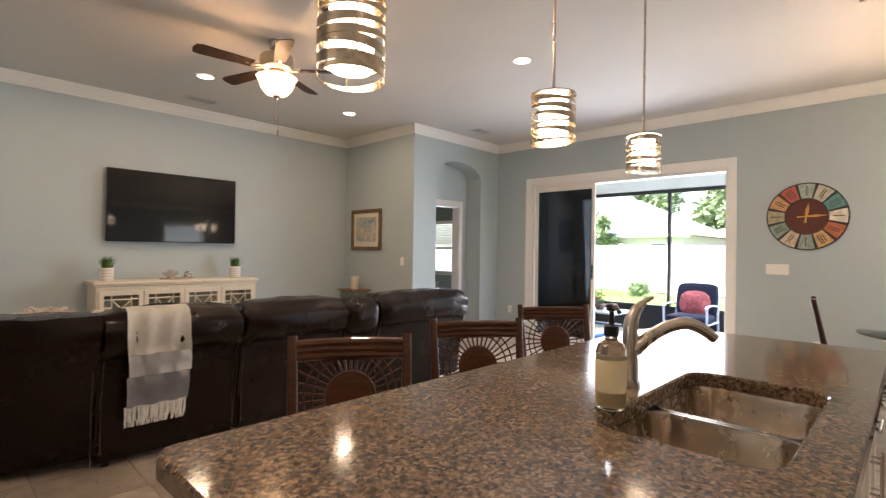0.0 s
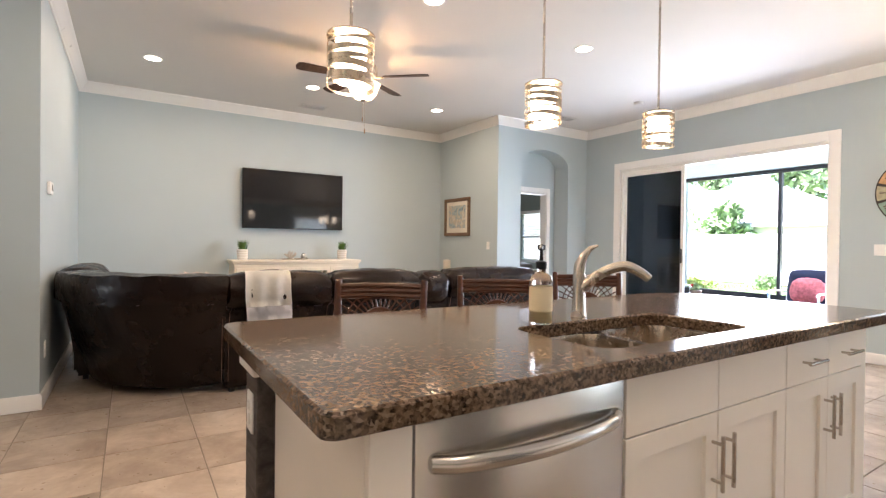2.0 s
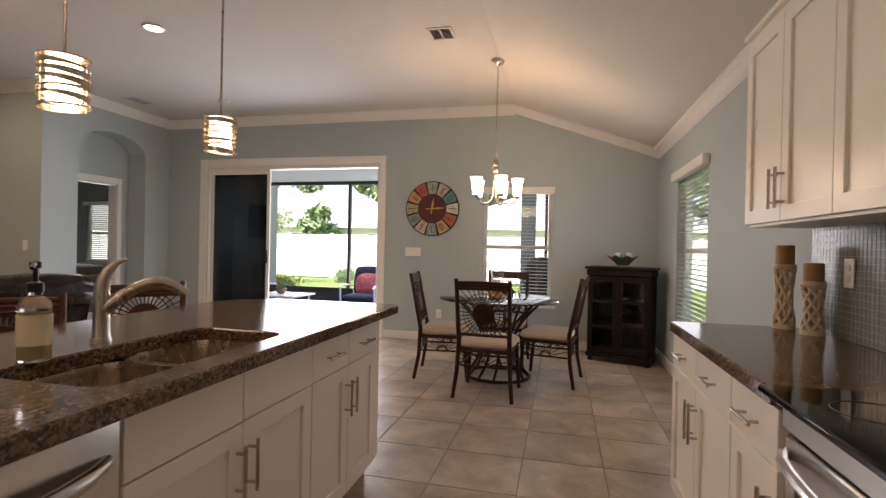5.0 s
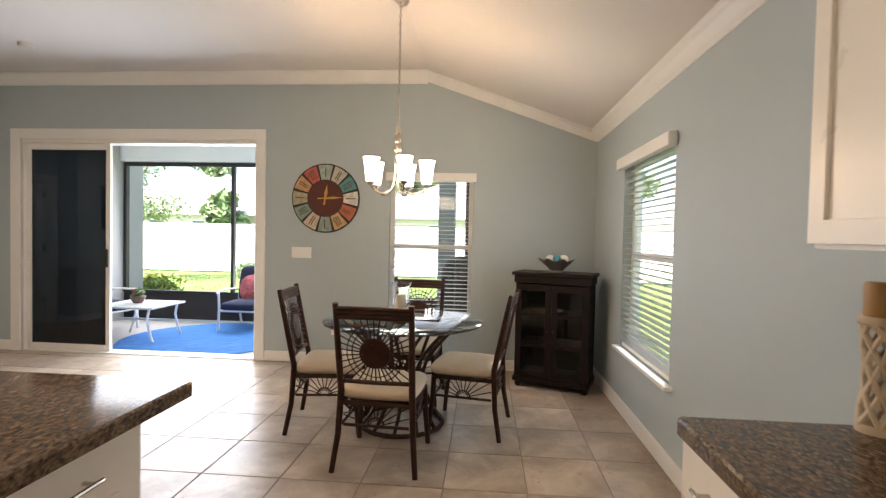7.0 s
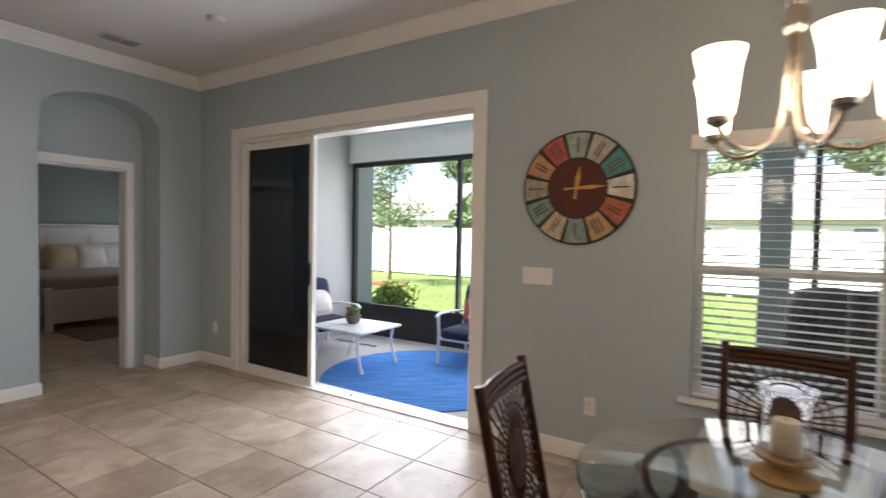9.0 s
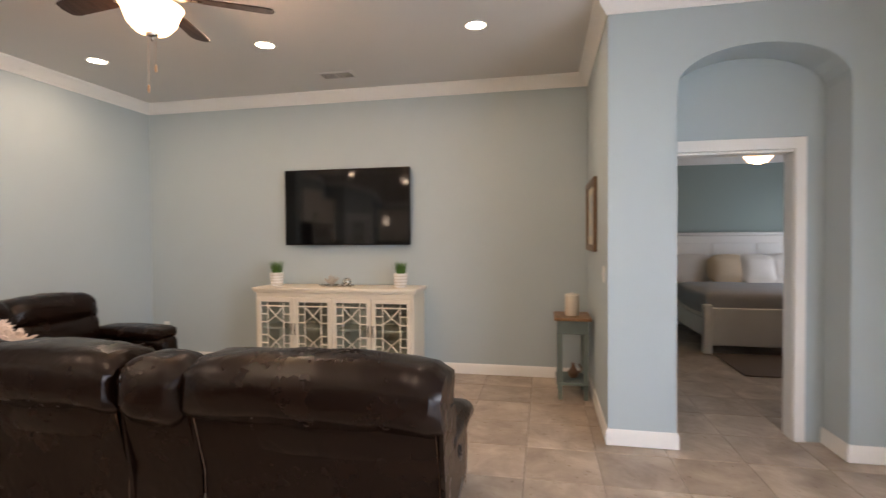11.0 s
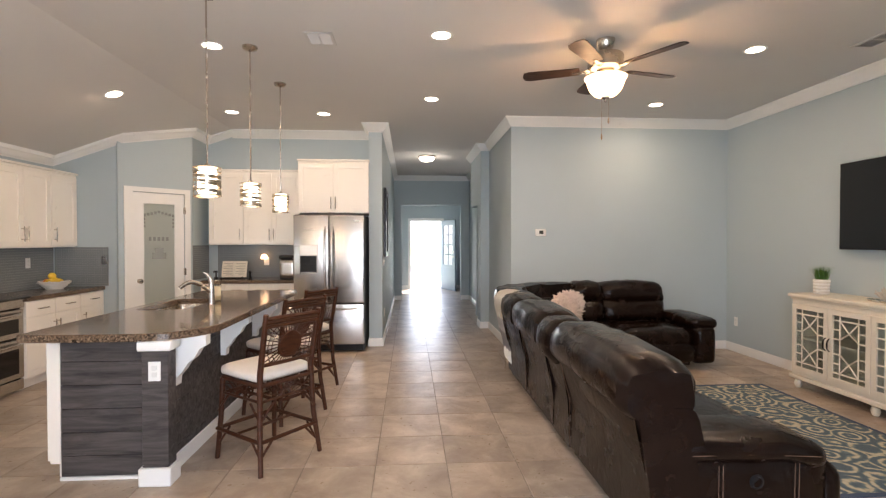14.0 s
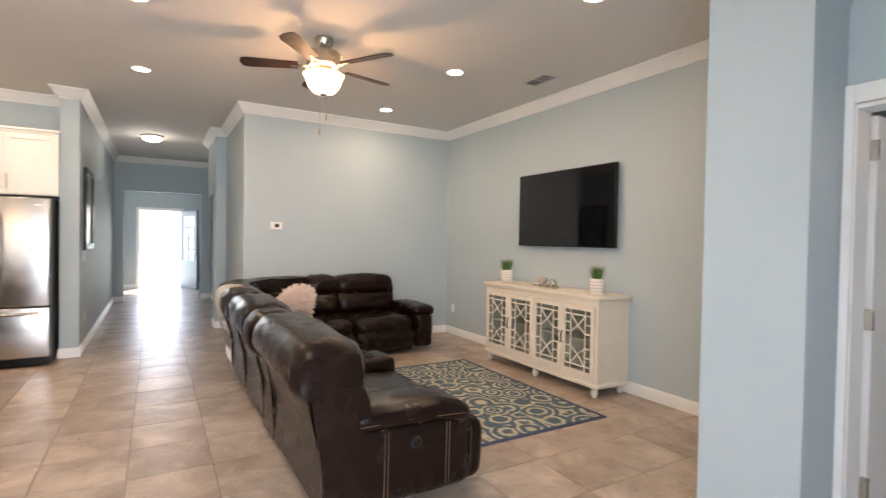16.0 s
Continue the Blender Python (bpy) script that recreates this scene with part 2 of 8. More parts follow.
def granite_mat():
    m, nt, b = nodes("granite")
    b.inputs["Specular IOR Level"].default_value = 0.28
    co = coords(nt)
    v = n_(nt, "ShaderNodeTexVoronoi", Scale=140.0)
    n1 = n_(nt, "ShaderNodeTexNoise", Scale=70.0, Detail=5.0, Roughness=0.7)
    n2 = n_(nt, "ShaderNodeTexNoise", Scale=7.0, Detail=3.0)
    for q in (v, n1, n2):
        nt.links.new(co, q.inputs["Vector"])
    c1 = ramp(nt, v.outputs["Color"], [(0.18, (0.010, 0.007, 0.005)), (0.40, (0.060, 0.038, 0.024)), (0.62, (0.17, 0.110, 0.068)), (0.85, (0.33, 0.24, 0.16))])
    c2 = ramp(nt, n1.outputs[0], [(0.40, (0.008, 0.007, 0.006)), (0.58, (0.20, 0.14, 0.095))])
    mx = nt.nodes.new("ShaderNodeMix")
    mx.data_type = "RGBA"
    nt.links.new(n2.outputs[0], mx.inputs[0])
    nt.links.new(c1, mx.inputs[6])
    nt.links.new(c2, mx.inputs[7])
    nt.links.new(mx.outputs[2], b.inputs["Base Color"])
    b.inputs["Roughness"].default_value = 0.12
    b.inputs["Coat Weight"].default_value = 0.12
    b.inputs["Coat Roughness"].default_value = 0.05
    return m


def tile_mat():
    m, nt, b = nodes("stone_tile")
    co = coords(nt, (1, 1, 1), True)
    n1 = n_(nt, "ShaderNodeTexNoise", Scale=3.2, Detail=7.0, Roughness=0.62, Distortion=0.4)
    n2 = n_(nt, "ShaderNodeTexNoise", Scale=28.0, Detail=4.0)
    for q in (n1, n2):
        nt.links.new(co, q.inputs["Vector"])
    c = ramp(nt, n1.outputs[0], [(0.3, (0.26, 0.20, 0.15)), (0.5, (0.385, 0.31, 0.24)), (0.72, (0.56, 0.475, 0.385))])
    hs = n_(nt, "ShaderNodeHueSaturation")
    oi = nt.nodes.new("ShaderNodeObjectInfo")
    mr = nt.nodes.new("ShaderNodeMapRange")
    mr.inputs[3].default_value, mr.inputs[4].default_value = 0.86, 1.12
    nt.links.new(oi.outputs["Random"], mr.inputs[0])
    nt.links.new(mr.outputs[0], hs.inputs["Value"])
    nt.links.new(c, hs.inputs["Color"])
    nt.links.new(hs.outputs[0], b.inputs["Base Color"])
    nt.links.new(ramp(nt, n2.outputs[0], [(0.3, (0.27,) * 3), (0.7, (0.42,) * 3)]), b.inputs["Roughness"])
    bp = n_(nt, "ShaderNodeBump", Strength=0.12, Distance=0.003)
    nt.links.new(n1.outputs[0], bp.inputs["Height"])
    nt.links.new(bp.outputs[0], b.inputs["Normal"])
    return m


def leather_mat():
    m, nt, b = nodes("leather")
    co = coords(nt)
    b.inputs["Specular IOR Level"].default_value = 0.24
    v = n_(nt, "ShaderNodeTexVoronoi", Scale=170.0)
    n1 = n_(nt, "ShaderNodeTexNoise", Scale=5.0, Detail=5.0, Roughness=0.65)
    n2 = n_(nt, "ShaderNodeTexNoise", Scale=11.0, Detail=4.0, Distortion=1.2)
    for q in (v, n1, n2):
        nt.links.new(co, q.inputs["Vector"])
    nt.links.new(ramp(nt, n1.outputs[0], [(0.3, (0.0062, 0.0029, 0.002)), (0.7, (0.012, 0.0055, 0.0034))]), b.inputs["Base Color"])
    nt.links.new(ramp(nt, n1.outputs[0], [(0.3, (0.22,) * 3), (0.7, (0.30,) * 3)]), b.inputs["Roughness"])
    b1 = n_(nt, "ShaderNodeBump", Strength=0.12, Distance=0.0015)
    b2 = n_(nt, "ShaderNodeBump", Strength=0.22, Distance=0.02)
    nt.links.new(v.outputs[0], b1.inputs["Height"])
    nt.links.new(n2.outputs[0], b2.inputs["Height"])
    nt.links.new(b2.outputs[0], b1.inputs["Normal"])
    nt.links.new(b1.outputs[0], b.inputs["Normal"])
    return m


WALL = plain("wall_paint", (0.415, 0.49, 0.52), 0.6, var=0.02, scale=2.0, bump=0.15, bscale=260)
CEIL = plain("ceiling_paint", (0.66, 0.64, 0.61), 0.85, var=0.02, scale=2.0, bump=0.3, bscale=180)
TRIM = plain("white_trim", (0.80, 0.80, 0.78), 0.35, var=0.02, scale=5)
CABW = plain("white_cabinet", (0.86, 0.82, 0.75), 0.35, var=0.02, scale=4)
GROUT = plain("grout", (0.26, 0.22, 0.18), 0.9, var=0.15, scale=30, bump=0.3)
TILE = tile_mat()
GRANITE = granite_mat()
LEATHER = leather_mat()
STITCH = plain("thread", (0.16, 0.10, 0.065), 0.8)
STEEL = plain("stainless_steel", (0.56, 0.54, 0.51), 0.26, 1.0, var=0.012, scale=2, stretch=(1, 1, 6), rvar=0.015)
NICKEL = plain("brushed_nickel", (0.50, 0.45, 0.39), 0.27, 1.0, var=0.02, scale=6, rvar=0.02)
SINKST = plain("sink_steel", (0.46, 0.39, 0.31), 0.24, 1.0, var=0.05, scale=20)
BLACK = plain("black_plastic", (0.008, 0.008, 0.009), 0.35, var=0.1, spec=0.3)
DARKMETAL = plain("dark_metal", (0.035, 0.03, 0.027), 0.4, 0.7, var=0.1)
RATTAN = wood("rattan", (0.026, 0.008, 0.004), (0.085, 0.029, 0.012), (9, 9, 40), 0.32, 0.15)
RATTAND = wood("dark_rattan", (0.018, 0.0055, 0.003), (0.055, 0.018, 0.008), (9, 9, 40), 0.38, 0.05)
CREAM = plain("cream_fabric", (0.62, 0.52, 0.40), 0.9, var=0.05, scale=20, bump=0.5, bscale=500)
CREAMW = plain("pale_fabric", (0.66, 0.62, 0.56), 0.9, var=0.05, scale=20, bump=0.5, bscale=500)
PLANK = wood("weathered_plank", (0.030, 0.027, 0.027), (0.12, 0.105, 0.10), (2.5, 26, 26), 0.6, 0.0, 0.4, True)
ESPRESSO = wood("espresso_wood", (0.007, 0.004, 0.003), (0.020, 0.010, 0.007), (10, 10, 40), 0.42, 0.0)
GLASS = clear("glass", (1, 1, 1))
GLASSG = clear("table_glass", (0.86, 0.96, 0.93))

# ---- structure ----
ZC, ZR = 3.05, 2.44          # flat ceiling, and the ceiling at the side wall
XR, XK = 8.365, 6.645          # side wall, and the line where the ceiling starts to fall


def top_at(x):
    return ZC if x <= XK else ZC - (x - XK) * (ZC - ZR) / (XR - XK)


def struct(name, bm, material, label, smooth=None):
    return solo(name, bm, material, label, "wall" if "wall" in name else name.split("_")[0], kind="structure", smooth=smooth)


def wall_boxes(name, boxes, label, material=None):
    bm = bmesh.new()
    for b in boxes:
        box(bm, *b)
    return struct(name, bm, material or WALL, label)


BLUE = "pale blue-grey painted plaster wall"
wall_boxes("wall_tv", [(-0.27, -0.15, -7.07, -1.76, 0, ZC)], BLUE + " behind the television")
wall_boxes("wall_picture", [(-0.15, 1.14, -1.88, -1.76, 0, ZC)], BLUE + " with a framed picture")
wall_boxes("wall_living_back", [(-0.15, 2.78, -7.07, -6.95, 0, ZC)], BLUE + " behind the sectional sofa")

# wall with the arched opening into the bedroom lobby
bm = bmesh.new()
AY0, AY1 = -1.44, -0.43
pts = [(-1.88, 0), (AY0, 0), (AY0, 2.42)]
for i in range(1, 16):
    a = math.pi * (1 - i / 16)
    pts.append(((AY0 + AY1) / 2 + math.cos(a) * (AY1 - AY0) / 2, 2.42 + 0.25 * math.sin(a)))
pts += [(AY1, 2.42), (AY1, 0), (0, 0), (0, ZC), (-1.88, ZC)]
prism(bm, pts, "x", 1.14, 1.44)
struct("wall_arch", bm, WALL, BLUE + " with an arched opening")
wall_boxes("wall_bedroom_door", [(1.0, 1.136, -1.76, -1.42, 0, ZC), (1.0, 1.136, -0.60, 0.0, 0, ZC), (1.0, 1.136, -1.42, -0.60, 2.04, ZC)], BLUE + " round the bedroom door")

# wall with the sliding door and a window, under the falling ceiling
SX0, SX1, SZ = 2.115, 4.84, 2.36
W1X0, W1X1, W1Z0, W1Z1 = 6.265, 7.135, 0.53, 1.985
outer = [(1.0, 0), (SX0, 0), (SX0, SZ), (SX1, SZ), (SX1, 0), (XR + 0.15, 0), (XR + 0.15, top_at(XR + 0.15)), (XK, ZC), (1.0, ZC)]
bm = slab(outer, [[(W1X0, W1Z0), (W1X1, W1Z0), (W1X1, W1Z1), (W1X0, W1Z1)]], -0.18, 0, 0.0004)
turned(bm, Matrix.Rotation(radians(90), 4, "X"))
struct("wall_slider", bm, WALL, BLUE + " with the sliding door and window")

W2Y0, W2Y1, W2Z0, W2Z1 = -2.06, -1.00, 0.52, 1.985
wall_boxes("wall_side", [(XR, XR + 0.15, -7.0, W2Y0, 0, ZR), (XR, XR + 0.15, W2Y1, 0, 0, ZR), (XR, XR + 0.15, W2Y0, W2Y1, 0, W2Z0), (XR, XR + 0.15, W2Y0, W2Y1, W2Z1, ZR)], BLUE + " with a blind-covered window")

bm = bmesh.new()
prism(bm, [(7.555, 0), (XR, 0), (XR, ZR), (7.555, top_at(7.555))], "y", -6.97, -6.85)
struct("wall_kitchen_end", bm, WALL, BLUE + " at the end of the counter")
PA, PB = Vector((7.555, -6.85, 0)), Vector((6.99, -7.415, 0))
U = (PB - PA).normalized()
N = Vector((-U.y, U.x, 0))
N = N if N.y > 0 else -N
PLEN = (PB - PA).length


def pantry_box(bm, s0, s1, n0, n1, z0, z1, bevel=0.0):
    t = bmesh.new()
    box(t, s0, s1, n0, n1, z0, z1, bevel=bevel)
    m = Matrix((( U.x, N.x, 0, PA.x), (U.y, N.y, 0, PA.y), (0, 0, 1, 0), (0, 0, 0, 1)))
    bmesh.ops.transform(t, matrix=m, verts=t.verts[:])
    me = bpy.data.meshes.new("tmp")
    t.to_mesh(me)
    t.free()
    bm.from_mesh(me)
    bpy.data.meshes.remove(me)


def pb(*a, **k):
    bm = bmesh.new()
    pantry_box(bm, *a, **k)
    return bm


PD0, PD1, PDZ = 0.10, 0.70, 2.06
bm = bmesh.new()
pantry_box(bm, -0.06, PD0, -0.12, 0, 0, 2.72)
pantry_box(bm, PD1, PLEN, -0.12, 0, 0, 2.9)
pantry_box(bm, PD0, PD1, -0.12, 0, PDZ, 2.9)
struct("wall_pantry", bm, WALL, BLUE + " set at an angle round the pantry door")
bm = bmesh.new()
prism(bm, [(6.99, 0), (7.11, 0), (7.11, top_at(7.11)), (6.99, top_at(6.99))], "y", -7.95, -7.435)
bmesh.ops.recalc_face_normals(bm, faces=bm.faces)
struct("wall_pantry_side", bm, WALL, BLUE + " beside the wall cabinets")
bm = bmesh.new()
prism(bm, [(4.65, 0), (7.11, 0), (7.11, top_at(7.11)), (XK, ZC), (4.65, ZC)], "y", -8.07, -7.95)
bmesh.ops.recalc_face_normals(bm, faces=bm.faces)
struct("wall_kitchen_back", bm, WALL, BLUE + " behind the wall cabinets")
wall_boxes("wall_partition", [(4.47, 4.65, -12.75, -7.42, 0, ZC)], BLUE + " between refrigerator and hall")
wall_boxes("wall_hall_right", [(2.66, 2.78, -8.70, -7.07, 0, ZC), (2.66, 2.92, -9.06, -8.70, 0, ZC), (2.50, 2.62, -12.75, -10.0, 0, ZC), (2.80, 2.92, -10.0, -9.06, 2.08, ZC), (1.6, 2.66, -9.06, -8.94, 0, ZC), (1.6, 1.72, -10.2, -9.06, 0, ZC), (1.72, 2.80, -10.2, -10.08, 0, ZC)], BLUE + " along the hall with a side opening")
wall_boxes("wall_hall_end", [(2.50, 2.83, -12.87, -12.75, 0, ZC), (4.285, 4.65, -12.87, -12.75, 0, ZC), (2.83, 4.285, -12.87, -12.75, 2.34, ZC)], BLUE + " with an opening to the foyer")
wall_boxes("wall_foyer", [(2.38, 2.50, -15.6, -12.87, 0, ZC), (4.65, 4.77, -15.6, -12.87, 0, ZC), (2.38, 3.13, -15.75, -15.6, 0, ZC), (4.06, 4.77, -15.75, -15.6, 0, ZC), (3.13, 4.06, -15.75, -15.6, 2.06, ZC)], BLUE + " round the front door")
wall_boxes("wall_pantry_back", [(XR, XR + 0.15, -8.07, -7.0, 0, ZR), (7.11, XR, -8.07, -7.95, 0, ZR)], "plain plaster wall inside the pantry")
# bedroom shell
wall_boxes("wall_bedroom", [(-3.9, -3.78, -1.73, 2.6, 0, 2.75), (-3.9, -3.05, 2.5, 2.62, 0, 2.75), (-1.75, 1.5, 2.5, 2.62, 0, 2.75), (-3.05, -1.75, 2.5, 2.62, 0, 0.75), (-3.05, -1.75, 2.5, 2.62, 2.05, 2.75), (-3.9, 0, -1.73, -1.61, 0, 2.75)], "grey-green painted bedroom wall", plain("bedroom_paint", (0.25, 0.31, 0.29), 0.7, var=0.02))
wall_boxes("wall_lanai", [(1.5, 1.65, 0.18, 2.62, -0.16, 2.80)], "grey stucco porch wall", plain("stucco", (0.40, 0.39, 0.38), 0.9, var=0.05, scale=8, bump=0.6, bscale=90))

# ceilings
bm = bmesh.new()
box(bm, -0.27, XK, -12.87, 0.15, ZC, ZC + 0.1)
struct("ceiling", bm, CEIL, "smooth off-white flat ceiling")
bm = bmesh.new()
prism(bm, [(XK, ZC), (XR + 0.15, top_at(XR + 0.15)), (XR + 0.15, ZC + 0.1), (XK, ZC + 0.1)], "y", -8.07, 0.15)
struct("ceiling_slope", bm, CEIL, "sloping off-white ceiling over the dining corner")
struct("ceiling_foyer", bx(2.38, 4.77, -15.75, -12.87, 2.72, 2.8), CEIL, "off-white foyer ceiling")
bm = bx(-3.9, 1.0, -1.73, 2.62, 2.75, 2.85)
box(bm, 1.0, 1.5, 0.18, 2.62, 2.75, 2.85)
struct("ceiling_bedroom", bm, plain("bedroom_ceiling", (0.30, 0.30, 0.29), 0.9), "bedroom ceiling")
struct("ceiling_lanai", bx(1.5, 9.0, 0.18, 2.4, 2.80, 2.9), TRIM, "white painted porch ceiling")

# crown moulding
CROWN = [(0, 0), (0, -0.118), (0.012, -0.118), (0.018, -0.104), (0.025, -0.099), (0.044, -0.079), (0.067, -0.040), (0.075, -0.032), (0.082, -0.027), (0.090, -0.015), (0.090, 0)]
CROWN_SLOPE = [(a * 0.82, b * 0.82) for a, b in CROWN[:-1]] + [(0.074, 0.033)]
BASE = [(0, 0.004), (0.015, 0.004), (0.015, 0.088), (0.010, 0.104), (0.006, 0.112), (0, 0.112)]


def run(bm, prof, path, z=0.0, closed=False):
    """Sweeps a profile (outward, up) along a path of x, y(, z) points; the room lies to the left of the way."""
    pts = [Vector((p[0], p[1], p[2] if len(p) > 2 else z)) for p in path]
    n = len(pts)
    rings = []
    for i, p in enumerate(pts):
        d0 = (pts[i] - pts[i - 1]) if (i > 0 or closed) else None
        d1 = (pts[(i + 1) % n] - pts[i]) if (i < n - 1 or closed) else None
        ns = []
        for d in (d0, d1):
            if d is not None:
                ns.append(Vector((-d.y, d.x, 0)).normalized())
        nn = sum(ns, Vector())
        nn = nn / max(0.3, nn.length_squared) * len(ns) if len(ns) == 2 else ns[0]
        if len(ns) == 2:
            s = (ns[0] + ns[1]).normalized()
            nn = s / max(0.35, s.dot(ns[0]))
        rings.append([bm.verts.new(p + nn * a + Vector((0, 0, b))) for a, b in prof])
    k = len(prof)
    for i in range(n - 1):
        for j in range(k):
            bm.faces.new((rings[i][j], rings[i][(j + 1) % k], rings[i + 1][(j + 1) % k], rings[i + 1][j]))
    bm.faces.new(rings[0])
    bm.faces.new(rings[-1][::-1])


bm = bmesh.new()
run(bm, CROWN, [(XK, 0), (1.44, 0), (1.44, -1.88), (-0.15, -1.88), (-0.15, -6.95), (2.78, -6.95), (2.78, -8.70), (2.92, -8.70), (2.92, -10.0), (2.62, -10.0), (2.62, -12.75), (4.47, -12.75), (4.47, -7.42), (4.65, -7.42), (4.65, -7.95), (XK, -7.95)], ZC)
run(bm, CROWN_SLOPE, [(XK, -7.95, ZC), (6.99, -7.95, top_at(6.99)), (6.99, -7.415, top_at(6.99)), (7.555, -6.85, top_at(7.555)), (XR, -6.85, ZR), (XR, 0, ZR), (XK, 0, ZC)], ZC)
run(bm, CROWN, [(2.50, -12.87), (2.50, -15.6), (4.65, -15.6), (4.65, -12.87)], 2.72)
struct("trim_crown", bm, TRIM, "white crown moulding under the ceiling", 30)
bm = bmesh.new()
for path in ([(XR, -3.72), (XR, 0), (4.935, 0)], [(2.017, 0), (1.44, 0), (1.44, AY1), (1.14, AY1)], [(1.14, AY0), (1.44, AY0), (1.44, -1.88), (-0.15, -1.88), (-0.15, -6.95), (2.78, -6.95), (2.78, -8.70), (2.92, -8.70), (2.92, -9.06)],
             [(2.62, -10.0), (2.62, -12.75), (2.83, -12.75)], [(4.285, -12.75), (4.47, -12.75), (4.47, -7.42), (4.65, -7.42), (4.65, -7.5)], [(2.50, -12.87), (2.50, -15.6), (3.05, -15.6)], [(4.14, -15.6), (4.65, -15.6), (4.65, -12.87)]):
    run(bm, BASE, path)
struct("baseboard", bm, TRIM, "white baseboard along the walls", 30)

# casings round the openings
bm = bmesh.new()
for a in ((2.017, SX0 + 0.012, -0.024, 0, 0, 2.46), (SX1 - 0.012, 4.935, -0.024, 0, 0, 2.46), (SX0 + 0.012, SX1 - 0.012, -0.024, 0, SZ - 0.012, 2.46)):
    box(bm, *a, bevel=0.004)
struct("trim_slider", bm, TRIM, "white casing round the sliding door")
bm = bmesh.new()
for a in ((1.136, 1.156, -0.615, -0.545, 0, 2.11), (1.136, 1.156, -1.44, -1.405, 0, 2.11), (1.136, 1.156, -1.405, -0.615, 2.03, 2.11), (1.0, 1.135, -0.62, -0.60, 0, 2.03), (1.0, 1.135, -1.42, -1.40, 0, 2.03), (1.0, 1.135, -1.40, -0.62, 2.01, 2.03)):
    box(bm, *a, bevel=0.003)
struct("trim_bedroom_door", bm, TRIM, "white casing round the bedroom doorway")
bm = bmesh.new()
for a in ((3.05, 3.13, -15.6, -15.57, 0, 2.14), (4.06, 4.14, -15.6, -15.57, 0, 2.14), (3.13, 4.06, -15.6, -15.57, 2.06, 2.14)):
    box(bm, *a, bevel=0.003)
struct("trim_front_door", bm, TRIM, "white casing round the front door")
bm = bmesh.new()
for s0, s1, z0, z1 in ((0.0, PD0, 0, 2.12), (PD1, PD1 + 0.07, 0, 2.12), (PD0, PD1, PDZ, 2.12)):
    pantry_box(bm, s0, s1, 0, 0.02, z0, z1)
struct("trim_pantry", bm, TRIM, "white casing round the pantry door")

# floor: slab, joints and single tiles
floor = struct("floor", bx(-0.27, XR + 0.15, -15.75, 0.05, -0.12, -0.004), GROUT, "beige stone-look tile floor with dark joints")
struct("floor_bedroom", bx(-3.9, 1.14, -1.73, 2.6, -0.12, -0.002), TILE, "beige bedroom floor")
struct("floor_lanai", bx(1.5, 9.0, 0.05, 2.3, -0.15, -0.02), plain("concrete_paint", (0.48, 0.45, 0.41), 0.7, var=0.06, scale=5, bump=0.2), "pale painted concrete porch floor")
TS = 0.457
T0X, T0Y = 3.86, -3.80
tile_bm = bx(-TS / 2 + 0.003, TS / 2 - 0.003, -TS / 2 + 0.003, TS / 2 - 0.003, -0.006, 0.0, bevel=0.002)
tile_me = mesh_of("tile", tile_bm, TILE)
rest = bmesh.new()
for i in range(-9, 11):
    for j in range(-27, 10):
        tx, ty = T0X + (i + 0.5) * TS, T0Y + (j + 0.5) * TS
        x0, x1, y0, y1 = tx - TS / 2, tx + TS / 2, ty - TS / 2, ty + TS / 2
        if y1 > 0.04 + TS or y0 < -15.7 or x1 < -0.15 or x0 > XR:
            continue
        if ty < -8 and not (2.3 < tx < 4.9):
            continue
        far = ty < -7.2 or (tx > 5.4 and tx < 6.5 and -6.2 < ty < -3.6)
        if far or x1 > XR or y1 > 0.05:
            box(rest, x0 + 0.003, min(x1, XR) - 0.003, y0 + 0.003, min(y1, 0.05) - 0.003, -0.006, 0.0)
        else:
            ob = new("tile", tile_me)
            ob.parent = floor
            ob.location = (tx, ty, 0)
ob = tagged(new("tile_field", mesh_of("tile_field", rest, TILE)), kind="stuff")
ob.parent = floor

# ---- sliding door, windows, doors ----
FRAMEW = plain("white_vinyl", (0.78, 0.77, 0.74), 0.4, var=0.03)
TINT = clear("tinted_glass", (0.10, 0.11, 0.12))
sd = thing("sliding_door", (3.5, 0.09, 0), "white framed sliding glass door, panels slid open to one side", "sliding door", kind="structure")
bm = bmesh.new()
for a in ((SX0, SX0 + 0.03, 0.012, 0.17, 0, SZ), (SX1 - 0.03, SX1, 0.012, 0.17, 0, SZ), (SX0 + 0.03, SX1 - 0.03, 0.012, 0.17, SZ - 0.05, SZ), (SX0 + 0.03, SX1 - 0.03, -0.01, 0.17, -0.01, 0.012)):
    box(bm, *a, bevel=0.003)
part("frame", bm, FRAMEW, sd)
for k, (x0, x1, y) in enumerate(((2.165, 3.15, 0.03), (2.165, 3.11, 0.085))):
    bm = bmesh.new()
    w = 0.05
    for a in ((x0, x0 + w, y, y + 0.035, 0.014, SZ - 0.052), (x1 - w, x1, y, y + 0.035, 0.014, SZ - 0.052), (x0 + w, x1 - w, y, y + 0.035, 0.014, 0.085), (x0 + w, x1 - w, y, y + 0.035, SZ - 0.12, SZ - 0.052)):
        box(bm, *a, bevel=0.003)
    p = part("panel_frame", bm, FRAMEW, sd)
    g = part("pane", bx(x0 + w, x1 - w, y + 0.014, y + 0.020, 0.085, SZ - 0.12), TINT, p, "dark tinted glass")
